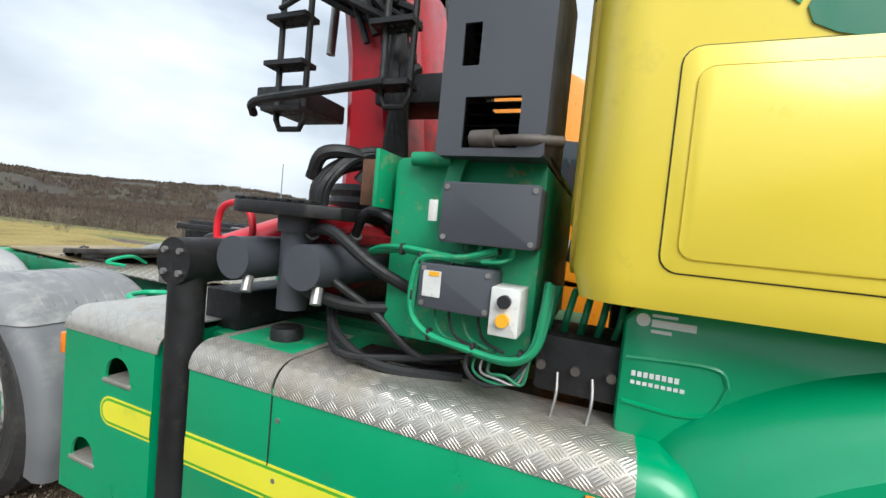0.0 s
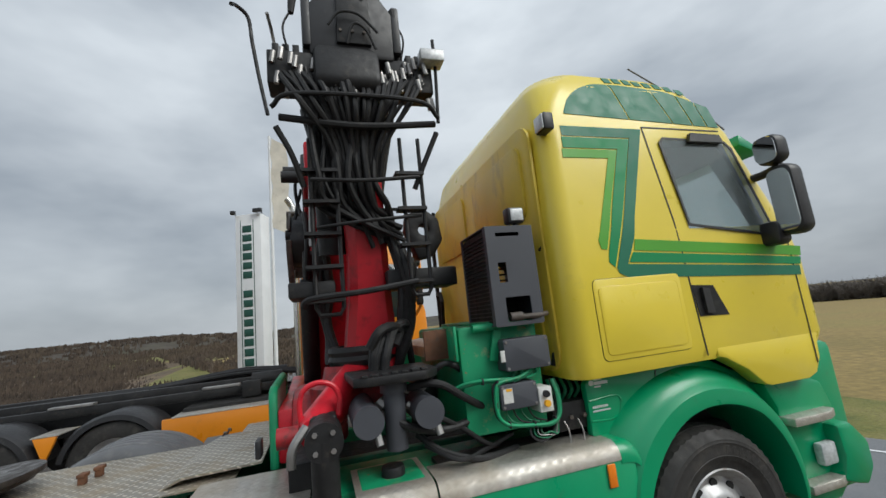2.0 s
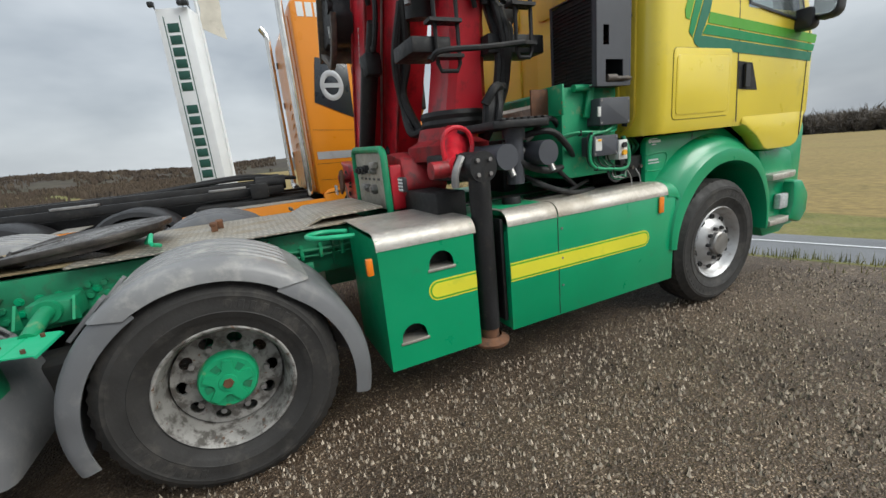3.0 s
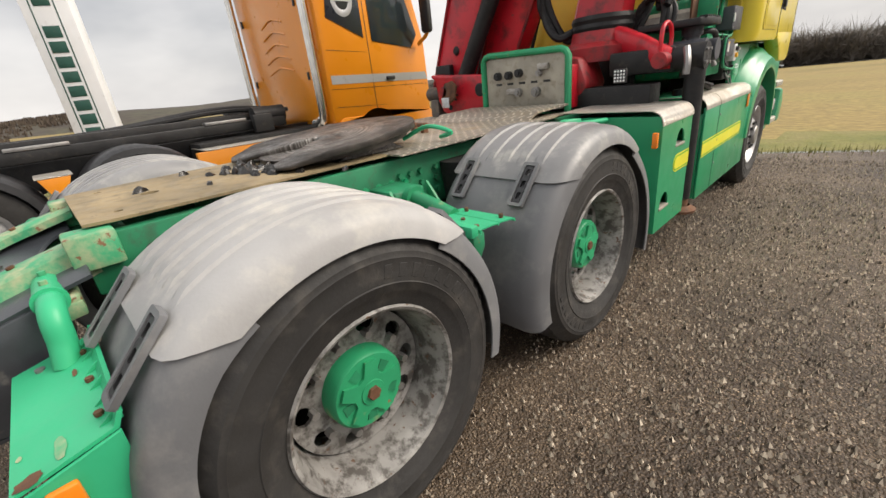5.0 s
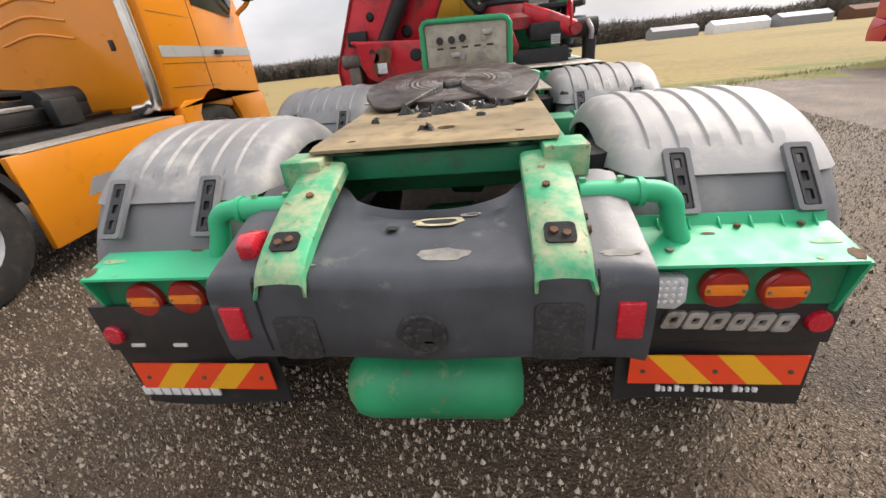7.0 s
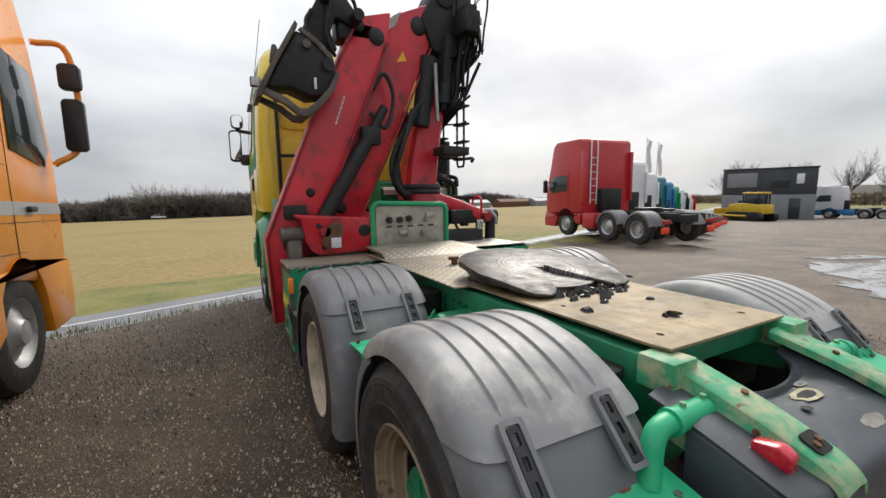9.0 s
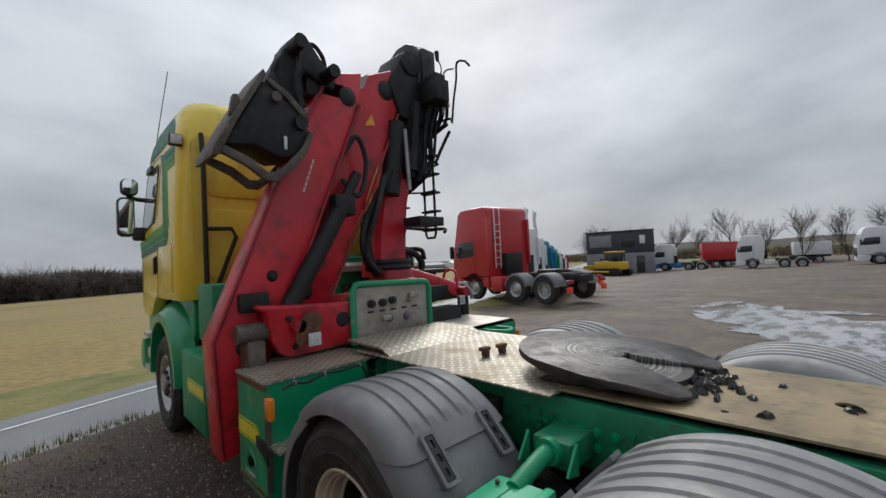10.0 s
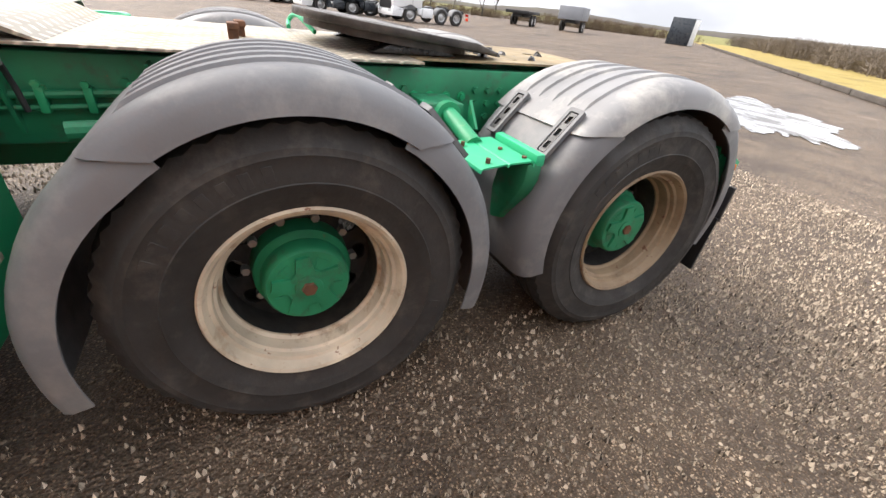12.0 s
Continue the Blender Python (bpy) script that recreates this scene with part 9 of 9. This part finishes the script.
for s, x in ((1, OX1), (-1, OX0)):
    xs = sorted((x + s * .001, x + s * .004))
    for z0, z1, y0, y1, mt, nm in ((1.50, 1.61, 1.50, 3.70, SILVER_BAND, "silver_band"), (1.435, 1.44, 1.48, 3.7, PRINT_BLACK, "body_seam"), (1.20, 1.205, 1.5, 2.6, PRINT_BLACK, "body_seam"), (1.92, 1.925, 1.5, 2.32, PRINT_BLACK, "body_seam")):
        bm = B()
        prism(bm, [(y0, z0), (y1, z0 - .04), (y1 - .05, z1 - .04), (y0, z1)], "x", *xs)
        part(nm, bm, mt, ot)
    bm = B()
    prism(bm, [(2.35, 1.10), (2.36, 1.10), (2.36, 2.9), (2.35, 2.9)], "x", *xs)
    part("door_gap", bm, PRINT_BLACK, ot)
    bm = B()
    prism(bm, [(2.45, 2.02), (3.35, 1.92), (3.52, 2.10), (3.22, 2.78), (2.45, 2.84)], "x", *sorted((x + s * .002, x + s * .012)), .003)
    part("side_window", bm, GLASS_DARK, ot)
    bm = B()
    prism(bm, [(1.60, 2.30), (2.28, 2.06), (2.28, 2.86), (1.72, 2.90)], "x", *sorted((x + s * .002, x + s * .010)), .003)
    part("rear_side_window", bm, NAVY, ot)
    bm = B()
    lathe(bm, [(.13, 0), (.17, .006), (.21, 0)], (x + s * .012, 1.95, 2.52), "x", 24)
    box(bm, (x + s * .012 - .004, 1.78, 2.49), (x + s * .012 + .008, 2.12, 2.55))
    part("side_emblem", bm, SILVER_BAND, ot, "round pale emblem as a plain shape")
    bm = B()
    box(bm, (x + s * .02 - .02, 2.66, 1.50), (x + s * .02 + .02, 2.84, 1.55), .01)
    part("door_handle", bm, BLACK_PLASTIC, ot)
    # lower wing with wheel arch
    bm = B()
    prism(bm, [(1.50, .60), (1.50, 1.0), (1.62, 1.06), (3.72, 1.0), (3.80, .6), (3.72, .36), (3.0, .36)] + [(OAX + .60 * math.sin(radians(a)), .50 + .62 * math.cos(radians(a))) for a in range(80, -81, -10)], "x", *sorted((x - s * .10, x + s * .012)), .012)
    part("wing", bm, ORANGE, ot)
    plain_wheel(ot, x - s * .17, 2.0, s)
    # chrome exhaust stacks
    bm = B()
    xe = x - s * .10
    tube(bm, [(xe - s * .3, OYR - .10, 1.02), (xe - s * .1, OYR - .12, 1.06), (xe, OYR - .12, 1.3), (xe, OYR - .12, 3.4), (xe, OYR - .12, 3.75), (xe + s * .02, OYR - .22, 3.92)], .062, 14)
    part("exhaust_pipe", bm, CHROME, ot, "tall chrome exhaust stack")
    # tall mirrors
    for zc, h in ((2.35, .26), (2.82, .13)):
        bm = B()
        prism(bm, rrect(x + s * .24 - .09, x + s * .24 + .09, zc - h, zc + h, .05), "y", 3.50, 3.60, .02)
        part("mirror", bm, BLACK_PLASTIC, ot)
    bm = B()
    tube(bm, [(x, 3.45, 3.1), (x + s * .24, 3.58, 3.05), (x + s * .26, 3.58, 2.2), (x + s * .05, 3.5, 1.95)], .03, 8)
    part("mirror_arm", bm, ORANGE, ot)
    # skirt box with tread-plate top
    bm = B()
    prism(bm, [(-.52, .22), (-.53, .93), (1.88, .93), (1.88, .60), (1.2, .30)], "x", *sorted((x - s * .06, x)), .01)
    part("skirt", bm, ORANGE, ot)
    bm = B()
    prism(bm, [(-.10, .5), (.0, .63), (1.5, .63), (1.4, .5)], "x", *sorted((x + s * .001, x + s * .003)))
    part("skirt_band", bm, SILVER_BAND, ot)
    bm = B()
    box(bm, (min(x, x - s * .62), -.42, .932), (max(x, x - s * .62), 1.30, .944), .002)
    flat_uv(part("tread_top", bm, TREAD, ot))
    for q, yw in enumerate((-1.06, -2.42, -3.78)):
        plain_wheel(ot, x - s * .17, yw, s)
        bm = B()
        rows = []
        for a in range(-80, 81, 10):
            t_ = radians(a)
            rows.append([(x - s * dx, yw + (.60 + d) * math.sin(t_), .51 + (.60 + d) * math.cos(t_)) for dx, d in ((.62, -.05), (.58, 0), (.06, 0), (.01, -.03), (.0, -.09))])
        grid(bm, rows)
        thicken(bm, .01)
        part("mudguard", bm, BLACK_PLASTIC, ot)
        bm = B()
        prism(bm, [(yw - .80, .93), (yw - .56, .93), (yw - .68, .62)], "x", *sorted((x - s * .05, x)), .005)
        part("orange_wedge", bm, ORANGE, ot)
        bm = B()
        box(bm, (min(x, x - s * .5), yw - .82, .935), (max(x, x - s * .5), yw - .54, .945))
        flat_uv(part("tread_wedge", bm, TREAD, ot))
cxo = (OX0 + OX1) / 2
for s in (1, -1):
    for dx, z0, z1, y0 in ((.42, .78, 1.04, 1.4), (.62, 1.06, 1.18, .9), (.34, 1.10, 1.26, .7)):
        bm = B()
        box(bm, (cxo + s * dx - .05, -5.6, z0), (cxo + s * dx + .05, y0, z1), .012)
        part("chassis_rail", bm, BLACK_STEEL, ot)
    bm = B()
    cyl(bm, (cxo + s * .52, .45, 1.22), (cxo + s * .52, .95, 1.22), .11)
    box(bm, (cxo + s * .75 - .05, .35, 1.02), (cxo + s * .75 + .05, .62, 1.24), .01)
    part("hook_pivot", bm, BLACK_STEEL, ot)
    for yy in (-.2, -2.0, -4.0):
        bm = B()
        box(bm, (cxo + s * .62 - .06, yy, 1.18), (cxo + s * .62 + .06, yy + .5, 1.215), .006)
        part("wear_pad", bm, STEEL, ot)
for k in range(6):
    bm = B()
    tube(bm, [(cxo + .25 - .1 * k, 1.2, 1.25), (cxo + .2 - .1 * k, .2, 1.32 + .03 * (k % 2)), (cxo + .25 - .1 * k, -1.2, 1.24), (cxo + .2, -3.0, 1.22)], .03, 7)
    part("chassis_hose", bm, HOSE, ot)
bm = B()
box(bm, (OX0 + .1, 3.3, .4), (OX1 - .1, 3.80, 1.0), .05)
part("front_bumper", bm, ORANGE, ot)
bm = B()
box(bm, (cxo - .9, -.4, .55), (cxo + .9, 3.2, 1.0), .05)
part("underbody", bm, DARK, ot)
bm = B()
prism(bm, [(3.30, 2.1), (3.75, 2.05), (3.46, 2.92), (3.40, 2.92)], "x", OX0 + .15, OX1 - .15)
part("windscreen", bm, GLASS_DARK, ot)
bm = B()
box(bm, (OX0 + .3, 2.2, 3.72), (OX1 - .3, 2.6, 3.84), .04)
part("roof_light_bar", bm, LAMP_ORANGE, ot)
# the cab stands close behind its front axle
for ob in ot.children:
    if ob.name.split(".")[0] != "wheel":
        for v in ob.data.vertices:
            y_ = v.co.y
            v.co.y = 1.27 + (y_ - 1.42) * .80 if y_ > 1.42 else (.5 + (y_ - .5) * .837 if y_ > .5 else y_)
# model digits on the roof edge
for xs, rot in ((OX1 + .003, 90),):
    cu = bpy.data.curves.new("model_digits", "FONT")
    cu.body = "750"
    cu.size = .26
    cu.extrude = .002
    tmp = bpy.data.objects.new("tmp", cu)
    scene.collection.objects.link(tmp)
    bpy.context.view_layer.update()
    me = bpy.data.meshes.new_from_object(tmp.evaluated_get(bpy.context.evaluated_depsgraph_get()))
    bpy.data.objects.remove(tmp)
    me.materials.append(WHITE)
    dg = new("model_digits", me)
    dg.parent = ot
    dg.matrix_basis = pose(OX1 + .004, 1.75, 3.42, 90, 0, 90)
    tagged(dg, "white model number 750")
for k in range(3):
    bm = B()
    box(bm, (OX1 + .001, 1.37 + .12 * k, 3.42), (OX1 + .005, 1.46 + .12 * k, 3.60))
    part("model_bar", bm, WHITE, ot)

# ---------------------------------------------------------------- sign mast
sg_ = thing("sign_mast", "tall white advertising mast with dark green lettering and flag", "sign", Matrix.Translation((-11.0, -.48, -.22)) @ Matrix.Rotation(radians(-20), 4, "Z"))
bm = B()
prism(bm, [(-.30, -.42), (.30, -.42), (.30, .42), (-.30, .42)], "z", 0, 6.05, .015)
part("mast_body", bm, WHITE, sg_)
for k in range(15):
    if k == 8:
        continue
    z = 1.25 + .30 * k
    bm = B()
    box(bm, (.301, -.19, z), (.308, .11, z + .225), .002)
    part("sign_letter", bm, PRINT_GREEN, sg_, "dark green lettering as plain blocks")
for y in (-.25, .17):
    bm = B()
    box(bm, (.301, y - .012, 1.15), (.305, y + .012, 5.85), .001)
    part("sign_line", bm, PRINT_GREEN, sg_)
for y in (-.44, .30, .44):
    bm = B()
    box(bm, (.34, y - .07, 6.06), (.46, y + .07, 6.18), .015)
    cyl(bm, (.2, y, 6.05), (.38, y, 6.12), .015, n=6)
    part("flood_lamp", bm, BLACK_PLASTIC, sg_)
fl_ = thing("flagpole", "tall pole with a frayed white flag", "flagpole", (-11.9, .02, -.25), "flagpoles")
bm = B()
cyl(bm, (0, 0, 0), (0, 0, 9.4), .07, .045, 8)
part("pole", bm, WHITE, fl_)
bm = B()
grid(bm, [[(.05, .05 + w_ * .14 + .03 * math.sin(z * 7 + w_), z - .07 * w_) for w_ in range(5)] for z in np.linspace(5.9, 9.3, 14)])
thicken(bm, .01)
part("flag", bm, FLAG_CLOTH, fl_)
lp = thing("lamp_post", "thin grey pole standing in the scrub", "pole", (-33, -31, -2.4))
bm = B()
cyl(bm, (0, 0, 0), (0, 0, 9.5), .08, .05, 8)
part("pole", bm, GREY, lp)
